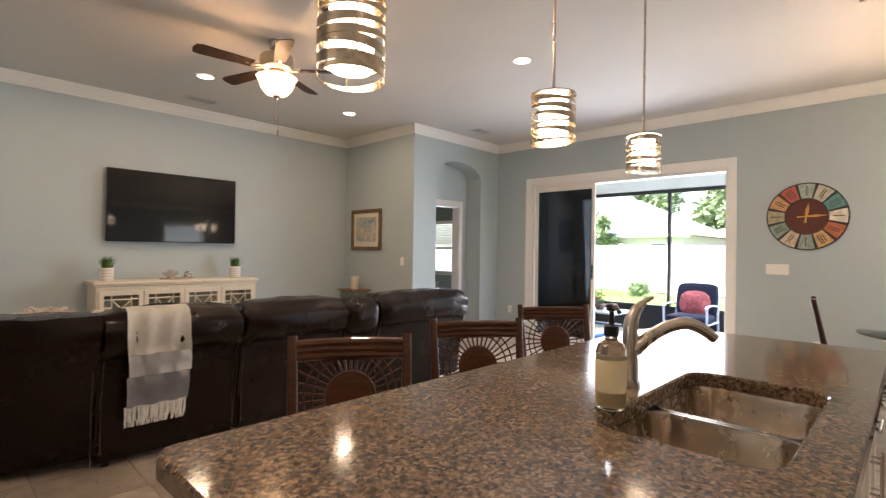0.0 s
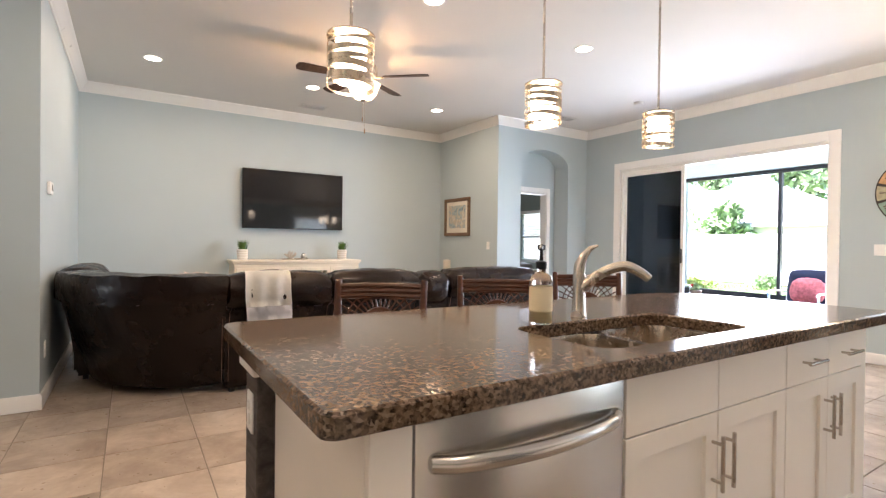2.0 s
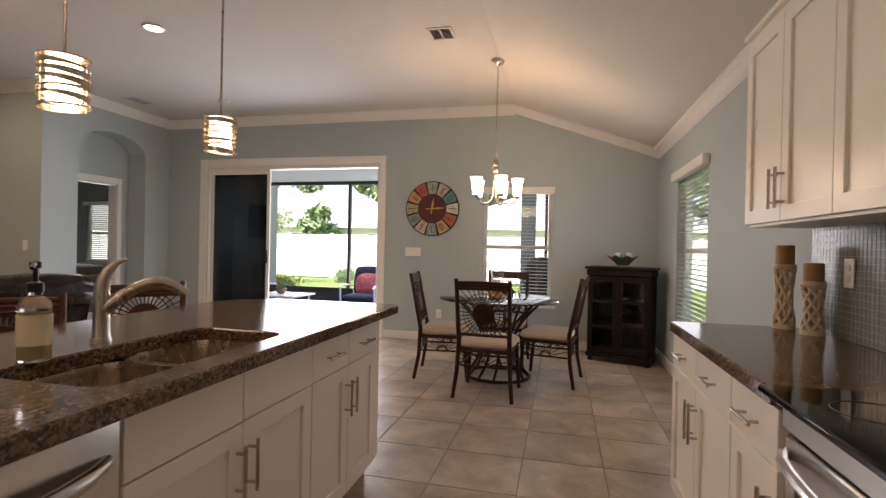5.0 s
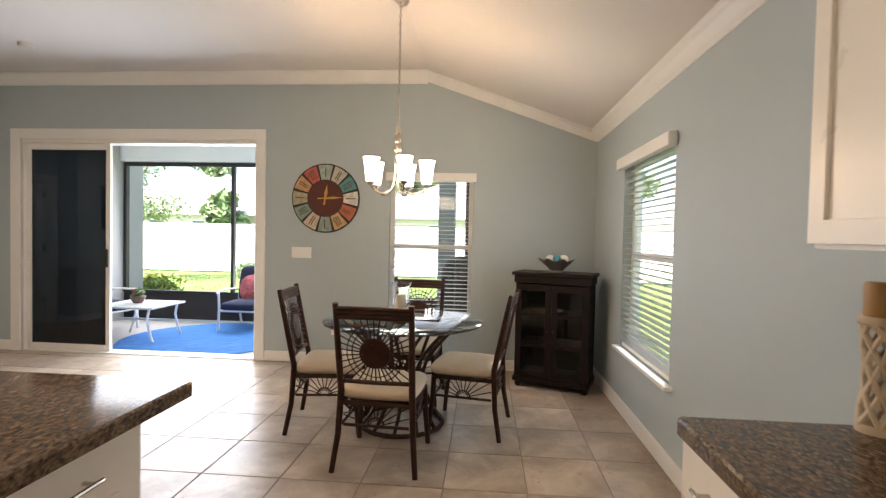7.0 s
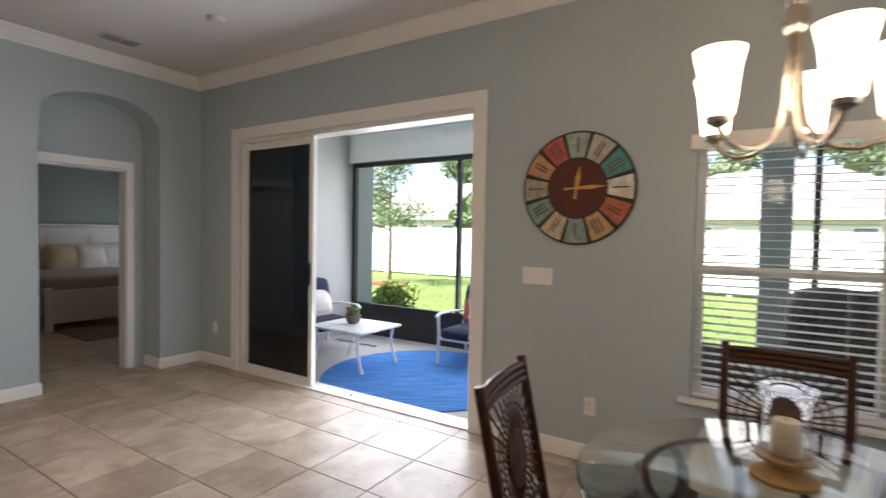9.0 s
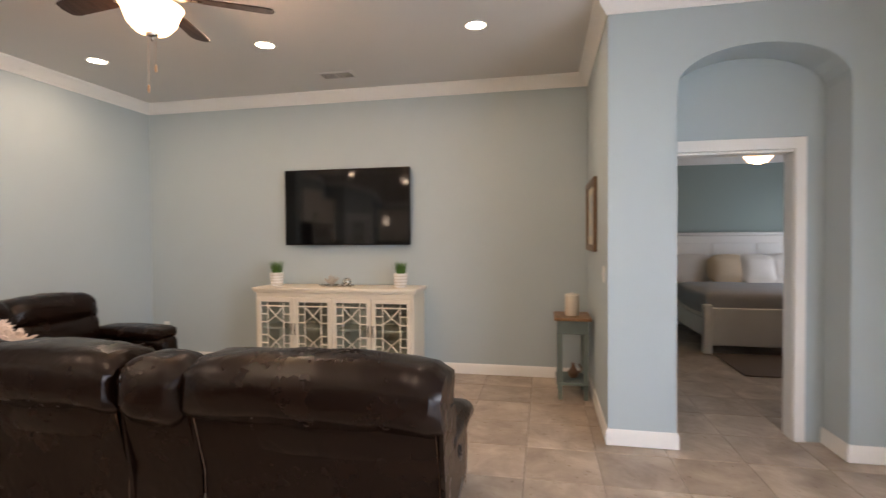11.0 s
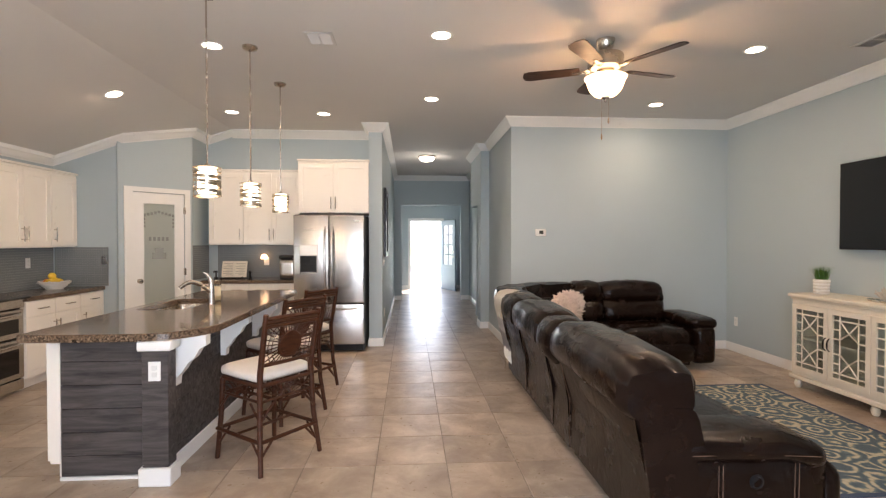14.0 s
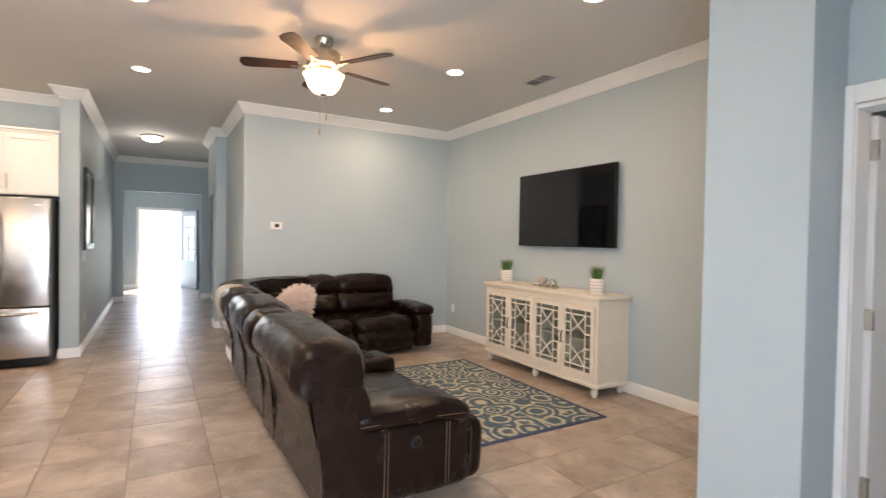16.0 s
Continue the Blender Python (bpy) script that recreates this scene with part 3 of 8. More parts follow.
part("pull", bx(3.115, 3.132, 0.008, 0.03, 0.95, 1.15, bevel=0.004), DARKMETAL, sd)
for tz in (3.6, 4.5):
    part("track_clip", bx(tz, tz + 0.03, 0.05, 0.07, 0.012, 0.022), NICKEL, sd)


def window(name, label, w, z0, z1, m, blind_to, slat_tilt, valance_out=0.06):
    """A hung window in a wall of 0.15 m; local x along the wall, y outward from the room."""
    wd = thing(name, (0, 0, 0), label, "window", kind="structure")
    bm = bmesh.new()
    h = w / 2
    for a in ((-h, -h + 0.045, 0.07, 0.13, z0, z1), (h - 0.045, h, 0.07, 0.13, z0, z1), (-h + 0.045, h - 0.045, 0.07, 0.13, z0, z0 + 0.045), (-h + 0.045, h - 0.045, 0.07, 0.13, z1 - 0.045, z1)):
        box(bm, *a, bevel=0.003)
    part("window_frame", bm, FRAMEW, wd)
    zm = z0 + (z1 - z0) * 0.5
    part("meeting_rail", bx(-h + 0.045, h - 0.045, 0.065, 0.11, zm - 0.025, zm + 0.025, bevel=0.003), FRAMEW, wd)
    for a, b in ((z0 + 0.045, zm - 0.025), (zm + 0.025, z1 - 0.045)):
        g = part("pane", bx(-h + 0.045, h - 0.045, 0.09, 0.095, a, b), GLASS, wd)
        g.visible_shadow = False
    part("window_sill", bx(-h - 0.06, h + 0.06, -0.05, 0.06, z0 - 0.03, z0 - 0.002, bevel=0.006), TRIM, wd)
    part("valance", bx(-h - 0.03, h + 0.03, -valance_out, -0.003, z1 - 0.055, z1 + 0.03, bevel=0.005), TRIM, wd)
    sl = bmesh.new()
    box(sl, -h + 0.012, h - 0.012, -0.025, 0.025, -0.0012, 0.0012)
    turned(sl, Matrix.Rotation(radians(slat_tilt), 4, "X"))
    me = mesh_of("slat", sl, BLIND)
    z = z1 - 0.08
    while z > blind_to:
        s = new("slat", me)
        s.parent = wd
        s.location = (0, 0.034, z)
        z -= 0.043
    for x in (-h * 0.6, h * 0.6):
        part("ladder_cord", tb([(x, 0.034, z1 - 0.05), (x, 0.034, blind_to)], 0.0015, 4), TRIM, wd)
    part("bottom_rail", bx(-h + 0.012, h - 0.012, 0.012, 0.056, blind_to - 0.035, blind_to - 0.005, bevel=0.004), TRIM, wd)
    wd.matrix_world = m
    return wd


def blind_mat():
    m, nt, b = nodes("blind_slat")
    b.inputs["Base Color"].default_value = (0.82, 0.82, 0.80, 1)
    b.inputs["Roughness"].default_value = 0.5
    tl = n_(nt, "ShaderNodeBsdfTranslucent")
    tl.inputs["Color"].default_value = (0.80, 0.84, 0.84, 1)
    mx = nt.nodes.new("ShaderNodeMixShader")
    mx.inputs[0].default_value = 0.45
    nt.links.new(b.outputs[0], mx.inputs[1])
    nt.links.new(tl.outputs[0], mx.inputs[2])
    nt.links.new(mx.outputs[0], nt.nodes["Material Output"].inputs["Surface"])
    return m
BLIND = blind_mat()
window("window_1", "white hung window with open horizontal blinds", W1X1 - W1X0, W1Z0, W1Z1, pose((W1X0 + W1X1) / 2, 0, 0), W1Z0 + 0.04, 3)
window("window_2", "white hung window with half-closed horizontal blinds", W2Y1 - W2Y0, W2Z0, W2Z1, pose(XR, (W2Y0 + W2Y1) / 2, 0, 0, 0, -90), W2Z0 + 0.04, 2)
window("window_3", "bedroom window with white blinds", 1.3, 0.75, 2.05, pose(-2.4, 2.5, 0), 0.8, 35)

# pantry door with an etched glass panel
ETCH = clear("frosted_glass", (0.50, 0.54, 0.50), 0.35)
ETCH.node_tree.nodes["Principled BSDF"].inputs["Transmission Weight"].default_value = 0.35
pd = thing("pantry_door", tuple(PA + U * 0.4), "white pantry door with a frosted etched glass panel", "door", kind="structure")
bm = bmesh.new()
for s0, s1, z0, z1 in ((PD0 + 0.004, PD0 + 0.12, 0.01, PDZ - 0.004), (PD1 - 0.12, PD1 - 0.004, 0.01, PDZ - 0.004), (PD0 + 0.12, PD1 - 0.12, 0.01, 0.22), (PD0 + 0.12, PD1 - 0.12, PDZ - 0.14, PDZ - 0.004)):
    pantry_box(bm, s0, s1, -0.04, -0.004, z0, z1)
part("door_leaf", bm, TRIM, pd)
part("pane", pb(PD0 + 0.12, PD1 - 0.12, -0.03, -0.022, 0.22, PDZ - 0.14), ETCH, pd, "frosted glass panel")
bm = bmesh.new()
mid = (PD0 + PD1) / 2
for k in range(9):
    a = (k - 4) * 0.042
    pantry_box(bm, mid + a - 0.016, mid + a + 0.016, -0.022, -0.019, 1.80 - abs(a) * 0.25, 1.835 - abs(a) * 0.25)
for s in (-0.17, 0.17):
    for k in range(4):
        pantry_box(bm, mid + s - 0.012, mid + s + 0.012, -0.022, -0.019, 1.62 + k * 0.045, 1.65 + k * 0.045)
for k in range(5):
    pantry_box(bm, mid - 0.12 + k * 0.05, mid - 0.09 + k * 0.05, -0.022, -0.019, 1.45, 1.50)
pantry_box(bm, mid - 0.08, mid + 0.08, -0.022, -0.019, 1.22, 1.30)
pantry_box(bm, mid - 0.05, mid + 0.05, -0.022, -0.019, 1.30, 1.36)
part("etching", bm, plain("etched_white", (0.30, 0.32, 0.30), 0.6), pd, "etched ornament on the glass")
c = PA + U * (PD0 + 0.06) + N * 0.03
kb = bmesh.new()
lathe(kb, [(0.027, 0), (0.027, 0.006), (0.011, 0.012), (0.011, 0.03), (0.026, 0.04), (0.030, 0.055), (0.022, 0.068), (0.0005, 0.072)], seg=16)
turned(kb, Matrix.Translation(PA + U * (PD0 + 0.065) - N * 0.004 + Vector((0, 0, 0.95))) @ Vector((0, 0, 1)).rotation_difference(N).to_matrix().to_4x4())
part("knob", kb, NICKEL, pd)
for hz in (0.25, 1.0, 1.8):
    part("hinge", pb(PD1 - 0.012, PD1 + 0.012, -0.004, 0.022, hz, hz + 0.09), NICKEL, pd)

# open front door
fd = thing("front_door", (3.13, -15.55, 0), "dark blue-grey front door with glass lites, standing open", "door", kind="structure")
DOORBLUE = plain("door_paint", (0.10, 0.15, 0.20), 0.4, var=0.05)
m = Matrix.Translation((3.12, -15.56, 0)) @ Matrix.Rotation(radians(112), 4, "Z")


def leaf(bm, *a):
    t = bx(*a)
    turned(t, m)
    me = bpy.data.meshes.new("tmp")
    t.to_mesh(me)
    t.free()
    bm.from_mesh(me)
    bpy.data.meshes.remove(me)


bm = bmesh.new()
for a in ((0, 0.15, -0.02, 0.02, 0.01, 2.07), (0.77, 0.92, -0.02, 0.02, 0.01, 2.07), (0.15, 0.77, -0.02, 0.02, 0.01, 0.75), (0.15, 0.77, -0.02, 0.02, 1.92, 2.07)):
    leaf(bm, *a)
for k in range(1, 4):
    leaf(bm, 0.15, 0.77, -0.015, 0.015, 0.75 + k * 0.29, 0.775 + k * 0.29)
leaf(bm, 0.45, 0.47, -0.014, 0.014, 0.75, 1.92)
part("door_leaf", bm, DOORBLUE, fd)
bm = bmesh.new()
leaf(bm, 0.15, 0.77, -0.004, 0.004, 0.75, 1.92)
part("pane", bm, GLASS, fd)
bm = bmesh.new()
leaf(bm, 0.84, 0.87, -0.07, 0.07, 0.98, 1.02)
leaf(bm, 0.84, 0.87, -0.035, 0.035, 1.12, 1.16)
part("door_handle", bm, NICKEL, fd)

# open bedroom door leaf, folded back into the bedroom
bd = thing("bedroom_door", (0.98, -1.39, 0), "white bedroom door standing open", "door", kind="structure")
part("door_leaf", bx(0.15, 0.98, -1.415, -1.38, 0.01, 2.0, bevel=0.003), TRIM, bd)
part("door_handle", bx(0.20, 0.24, -1.38, -1.32, 0.95, 1.0, bevel=0.01), NICKEL, bd)
for hz in (0.3, 1.05, 1.8):
    part("hinge", bx(0.98, 1.0, -1.398, -1.37, hz, hz + 0.09), NICKEL, bd)

# ---- kitchen ----
def shaker(bm, w, h, t=0.02, rail=0.06):
    """A shaker door front in x (width), z (height), facing -y at y = 0: rails, stiles and a recessed panel."""
    loops = []
    for d, y in ((0, 0), (0, -t + 0.0015), (0.0015, -t), (rail - 0.0015, -t), (rail, -t + 0.0015), (rail, -t + 0.011)):
        loops.append([bm.verts.new(p) for p in ((d, y, d), (w - d, y, d), (w - d, y, h - d), (d, y, h - d))])
    for a, b in zip(loops, loops[1:]):
        for i in range(4):
            bm.faces.new((a[i], a[(i + 1) % 4], b[(i + 1) % 4], b[i]))
    bm.faces.new(loops[-1])
    bm.faces.new(loops[0][::-1])


def bar_handle(bm, p, length, vertical=True):
    """A bar pull centred at p on a front that faces -y."""
    d = Vector((0, 0, 1)) if vertical else Vector((1, 0, 0))
    p = Vector(p)
    tube(bm, [p - d * length / 2 + Vector((0, -0.032, 0)), p + d * length / 2 + Vector((0, -0.032, 0))], 0.006, 8)
    for s in (-1, 1):
        q = p + d * s * (length / 2 - 0.025)
        tube(bm, [q, q + Vector((0, -0.032, 0))], 0.005, 6)


def cabinet(name, w, depth, z0, z1, fronts, m, label, toe=0.0, crown=False, group="", low=0.0):
    """A cabinet unit facing -y: body and fronts (kind, x, z, w, h, handle x or None, vertical)."""
    cb = thing(name, (0, 0, 0), label, "cabinet", group)
    bm = bmesh.new()
    box(bm, 0.001, w - 0.001, 0.0, depth, z0 + toe, z1 - low, bevel=0.001)
    if toe:
        box(bm, 0.001, w - 0.001, 0.07, depth, z0, z0 + toe)
    if crown:
        box(bm, -0.012, w + 0.012, -0.035, depth, z1, z1 + 0.025, bevel=0.004)
        box(bm, -0.004, w + 0.004, -0.012, depth, z1 - 0.03, z1, bevel=0.003)
    part("body", bm, CABW, cb)
    for kind, x, z, fw, fh, hx, vert, hz in fronts:
        bm = bmesh.new()
        if kind == "door":
            shaker(bm, fw - 0.004, fh - 0.004)
        else:
            box(bm, 0, fw - 0.004, -0.02, 0, 0, fh - 0.004, bevel=0.002)
        bmesh.ops.translate(bm, vec=(x + 0.002, 0, z + 0.002), verts=bm.verts[:])
        d = part("door" if kind == "door" else "drawer_front", bm, CABW, cb)
        if hx is not None:
            bm = bmesh.new()
            bar_handle(bm, (hx, -0.02, hz), 0.16 if vert else 0.14, vert)
            part("handle", bm, NICKEL, d, "brushed nickel bar handle")
    cb.matrix_world = m
    return cb


def pair(w, z0, z1, drawers=0, hz=None, low=True):
    """Fronts of a two-door unit, with drawers over the doors if wanted."""
    h = w / 2
    out = []
    dh = 0.155
    top = z1 - (dh if drawers else 0)
    hz = hz if hz is not None else (top - 0.14)
    out.append(("door", 0, z0, h, top - z0, h - 0.03, True, hz))
    out.append(("door", h, z0, h, top - z0, h + 0.03, True, hz))
    for i in range(2 if drawers else 0):
        out.append(("drawer", i * h, top, h, dh, (i + 0.5) * h if drawers == 2 else None, False, top + dh / 2))
    return out


IX0, IX1, IY0, IY1, IZ = 5.335, 6.36, -6.175, -3.595, 0.905
ALONG = lambda y: pose(6.305, y, 0, 0, 0, 90)      # island fronts face the side wall
cabinet("sink_cabinet", 0.85, 0.62, 0, 0.858, pair(0.85, 0.115, 0.85, 1), ALONG(-5.395), "white shaker sink base cabinet under the island", 0.1, group="island cabinets", low=0.22)
cabinet("island_cabinet", 0.67, 0.62, 0, 0.858, pair(0.67, 0.115, 0.85, 2), ALONG(-4.542), "white shaker island cabinet with two drawers", 0.1, group="island cabinets")
cabinet("island_filler", 0.09, 0.62, 0, 0.858, [("panel", 0, 0.1, 0.09, 0.75, None, True, 0)], ALONG(-6.085), "white filler panel beside the dishwasher", 0.1)
cabinet("island_filler", 0.10, 0.60, 0, 0.858, [], ALONG(-3.87), "plain white end filler of the island cabinets", 0.1)

# dishwasher
dw = thing("dishwasher", (6.0, -5.70, 0), "stainless steel dishwasher with a curved bar handle", "dishwasher")
part("body", bx(5.72, 6.29, -5.993, -5.398, 0.1, 0.858), BLACK, dw)
bm = bx(6.29, 6.325, -5.993, -5.398, 0.11, 0.850, bevel=0.008, seg=2)
part("door", bm, STEEL, dw)
part("toe_panel", bx(6.22, 6.25, -5.993, -5.398, 0.0, 0.1), BLACK, dw)
pts = [(6.325 + 0.055 * math.sin(math.pi * i / 14) ** 0.6, -5.955 + 0.52 * i / 14, 0.765) for i in range(15)]
part("handle", tb(pts, 0.017, 10, flat=1.1), STEEL, dw, "curved steel bar handle")

# granite top with the sink cut-out and rounded corners
SK = (5.875, 6.255, -5.385, -4.625)
hole = rounded(SK[0], SK[1], SK[2], SK[3], (0.07, 0.07, 0.07, 0.07), 6)
solo("island_countertop", slab(rounded(IX0, IX1, IY0, IY1, (0.03, 0.36, 0.05, 0.03), 8), [hole], IZ - 0.045, IZ), GRANITE, "speckled brown polished granite island countertop", "countertop")

# undermount double-bowl sink
sk = thing("kitchen_sink", (6.05, -4.9, 0.7), "brushed steel double-bowl undermount sink", "sink")
for y0, y1, d in ((-5.38, -5.02, 0.2), (-4.99, -4.63, 0.2)):
    bm = bmesh.new()
    zt = IZ - 0.047
    rings = []
    for inset, z in ((-0.012, zt), (0.0, zt), (0.004, zt - 0.02), (0.012, zt - d + 0.03), (0.04, zt - d), (0.13, zt - d - 0.004)):
        pts = rounded(SK[0] + 0.003 + inset, SK[1] - 0.003 - inset, y0 + inset, y1 - inset, (max(0.01, 0.06 - inset * 0.2),) * 4, 6)
        rings.append([bm.verts.new((p[0], p[1], z)) for p in pts])
    for a, b in zip(rings, rings[1:]):
        n = len(a)
        for i in range(n):
            bm.faces.new((a[i], a[(i + 1) % n], b[(i + 1) % n], b[i]))
    bm.faces.new(rings[-1])
    part("bowl", bm, SINKST, sk)
    part("drain", lt([(0.001, 0), (0.045, 0), (0.045, 0.004), (0.03, 0.002), (0.001, 0.001)], (6.06, (y0 + y1) / 2, zt - d - 0.002), 16), DARKMETAL, sk)
part("divider", bx(SK[0] + 0.0, SK[1] - 0.0, -5.021, -4.989, IZ - 0.075, IZ - 0.06, bevel=0.005), SINKST, sk)

# faucet
fx, fy = 5.80, -4.985
fc = thing("kitchen_faucet", (fx, fy, IZ), "brushed nickel arched pull-down faucet", "faucet")
part("body", lt([(0.030, 0), (0.030, 0.008), (0.025, 0.02), (0.0235, 0.10), (0.0235, 0.155), (0.020, 0.175), (0.004, 0.18)], (fx, fy, IZ), 20), NICKEL, fc)
DX, DY = 0.80, 0.60
pts = []
for i in range(17):
    u = i / 16
    r = 0.012 + 0.235 * u
    pts.append((fx + DX * r, fy + DY * r, IZ + 0.085 + 0.115 * math.sin(math.pi * min(1.0, 0.04 + u * 0.62)) ** 0.75 - 0.045 * max(0, u - 0.6) ** 1.4 * 3))
part("spout", tb(pts, [0.019 + 0.004 * max(0, 1 - i / 4) if i < 11 else 0.019 - 0.0006 * (i - 11) for i in range(17)], 16), NICKEL, fc)
part("lever", tb([(fx, fy, IZ + 0.172), (fx + 0.002, fy + 0.002, IZ + 0.20), (fx + DX * 0.018, fy + DY * 0.018, IZ + 0.235), (fx + DX * 0.042, fy + DY * 0.042, IZ + 0.262), (fx + DX * 0.068, fy + DY * 0.068, IZ + 0.272)], [0.0235, 0.021, 0.016, 0.010, 0.004], 12), NICKEL, fc)

# soap bottle
sx, sy = 5.855, -5.235
sb = thing("soap_bottle", (sx, sy, IZ), "clear soap bottle with amber liquid and black pump", "soap bottle")
part("bottle", lt([(0.030, 0), (0.033, 0.005), (0.033, 0.13), (0.028, 0.148), (0.014, 0.158), (0.013, 0.168)], (sx, sy, IZ), 20), clear("bottle_glass", (0.97, 0.96, 0.93)), sb)
part("liquid", lt([(0.027, 0.006), (0.029, 0.01), (0.029, 0.085)], (sx, sy, IZ), 20), plain("soap", (0.75, 0.62, 0.36), 0.3), sb, "amber liquid soap")
part("label", lt([(0.0336, 0.04), (0.0336, 0.115)], (sx, sy, IZ), 20, cap=False), plain("soap_label", (0.75, 0.66, 0.45), 0.6), sb, "pale paper label")
bm = bmesh.new()
lathe(bm, [(0.016, 0.168), (0.016, 0.19), (0.006, 0.195), (0.005, 0.225), (0.012, 0.228), (0.012, 0.242), (0.002, 0.245)], (sx, sy, IZ), 14)
tube(bm, [(sx, sy, IZ + 0.236), (sx + 0.02, sy - 0.02, IZ + 0.238), (sx + 0.032, sy - 0.032, IZ + 0.228)], 0.005, 8)
part("pump", bm, BLACK, sb, "black pump head")
sb.scale = (1.2, 1.2, 1.12)

# island base clad in weathered planks, with pilasters and corbels
ib = thing("kitchen_island", (5.9, -4.9, 0), "kitchen island base clad in weathered dark planks", "island")
part("core", bx(5.60, 5.66, -6.06, -3.75, 0.02, 0.859), PLANK, ib)
random.seed(4)
nrow = 6
rh = 0.859 / nrow
for r in range(nrow):
    z0, z1 = r * rh + 0.002, (r + 1) * rh - 0.001
    y = -6.03
    while y < -3.725:
        L = min(random.uniform(0.6, 1.1), -3.725 - y)
        if -3.725 - y - L < 0.25:
            L = -3.725 - y
        part("plank", bx(5.578, 5.60, y + 0.001, y + L - 0.001, z0, z1, bevel=0.002), PLANK, ib)
        y += L
    part("plank", bx(5.66, 6.20, -3.752, -3.732, z0, z1, bevel=0.002), PLANK, ib)
    part("plank", bx(5.66, 6.20, -6.08, -6.06, z0, z1, bevel=0.002), PLANK, ib)
part("end_panel", bx(6.20, 6.262, -3.768, -3.728, 0.1, 0.859, bevel=0.002), CABW, ib, "white edge panel")
for y0, y1 in ((-3.72, -3.62), (-6.13, -6.03)):
    part("pilaster", bx(5.52, 5.67, y0, y1, 0.0, 0.80, bevel=0.003), PLANK, ib)
    part("capital", bx(5.50, 5.69, y0 - 0.018, y1 + 0.018, 0.80, 0.859, bevel=0.006), TRIM, ib, "white capital block")
    part("plinth", bx(5.502, 5.688, y0 - 0.018, y1 + 0.018, 0.0, 0.11, bevel=0.006), TRIM, ib, "white plinth block")
part("base_rail", bx(5.56, 5.578, -6.01, -3.74, 0.0, 0.10, bevel=0.004), TRIM, ib, "white base rail")
part("base_rail", bx(5.69, 6.20, -3.732, -3.720, 0.0, 0.02), TRIM, ib, "white base strip")
for y in (-3.80, -4.62, -5.40, -5.95):
    prof = [(5.578, 0.859), (5.36, 0.859), (5.36, 0.80), (5.40, 0.775), (5.43, 0.72), (5.47, 0.69), (5.50, 0.64), (5.535, 0.60), (5.54, 0.55), (5.578, 0.55)]
    bm = bmesh.new()
    prism(bm, prof, "y", y - 0.035, y + 0.035)
    part("corbel", bm, TRIM, ib, "white scrolled corbel")


def plate(name, m, w, h, kind, label, cat):
    """A wall plate facing -y at local y = 0."""
    p = thing(name, (0, 0, 0), label, cat)
    part("plate", bx(-w / 2, w / 2, -0.006, 0, -h / 2, h / 2, bevel=0.002), TRIM, p)
    n = max(1, round(w / 0.052 - 0.4))
    for i in range(n):
        x = (i - (n - 1) / 2) * 0.046
        if kind == "switch":
            part("toggle", bx(x - 0.005, x + 0.005, -0.014, -0.005, -0.012, 0.012, bevel=0.001), TRIM, p)
        else:
            for z in (-0.02, 0.02):
                part("socket", bx(x - 0.014, x + 0.014, -0.009, -0.005, z - 0.014, z + 0.014, bevel=0.003), plain("socket_white", (0.7, 0.7, 0.68), 0.4), p)
    p.matrix_world = m
    return p


plate("outlet", pose(5.595, -3.62, 0.68, 0, 0, 180), 0.07, 0.115, "outlet", "white outlet on the island pilaster", "outlet")
plate("outlet", pose(5.595, -6.13, 0.68), 0.07, 0.115, "outlet", "white outlet on the island end", "outlet")
plate("switch_plate", pose(5.332, 0, 1.168), 0.215, 0.115, "switch", "white four-gang switch plate below the clock", "light switch")
plate("outlet", pose(5.70, 0, 0.36), 0.07, 0.115, "outlet", "white outlet near the dining table", "outlet")
plate("outlet", pose(1.72, 0, 0.40), 0.07, 0.115, "outlet", "white outlet near the sliding door", "outlet")
plate("switch_plate", pose(1.22, -1.88, 1.16), 0.07, 0.115, "switch", "white switch near the picture", "light switch")
plate("outlet", pose(-0.15, -6.75, 0.40, 0, 0, 90), 0.07, 0.115, "outlet", "white outlet near the media console", "outlet")
plate("outlet", pose(2.55, -6.95, 0.38, 0, 0, 180), 0.07, 0.115, "outlet", "white outlet behind the sofa", "outlet")
plate("outlet", pose(XR, -3.35, 0.38, 0, 0, -90), 0.07, 0.115, "outlet", "white outlet on the side wall", "outlet")
plate("switch_plate", pose(4.47, -7.80, 1.15, 0, 0, -90), 0.115, 0.115, "switch", "white switch plate in the hall", "light switch")
plate("outlet", pose(4.47, -7.90, 0.40, 0, 0, -90), 0.07, 0.115, "outlet", "white outlet in the hall", "outlet")
plate("switch_plate", pose(7.78, -6.85, 1.22, 0, 0, 180), 0.07, 0.115, "switch", "white switch beside the pantry", "light switch")

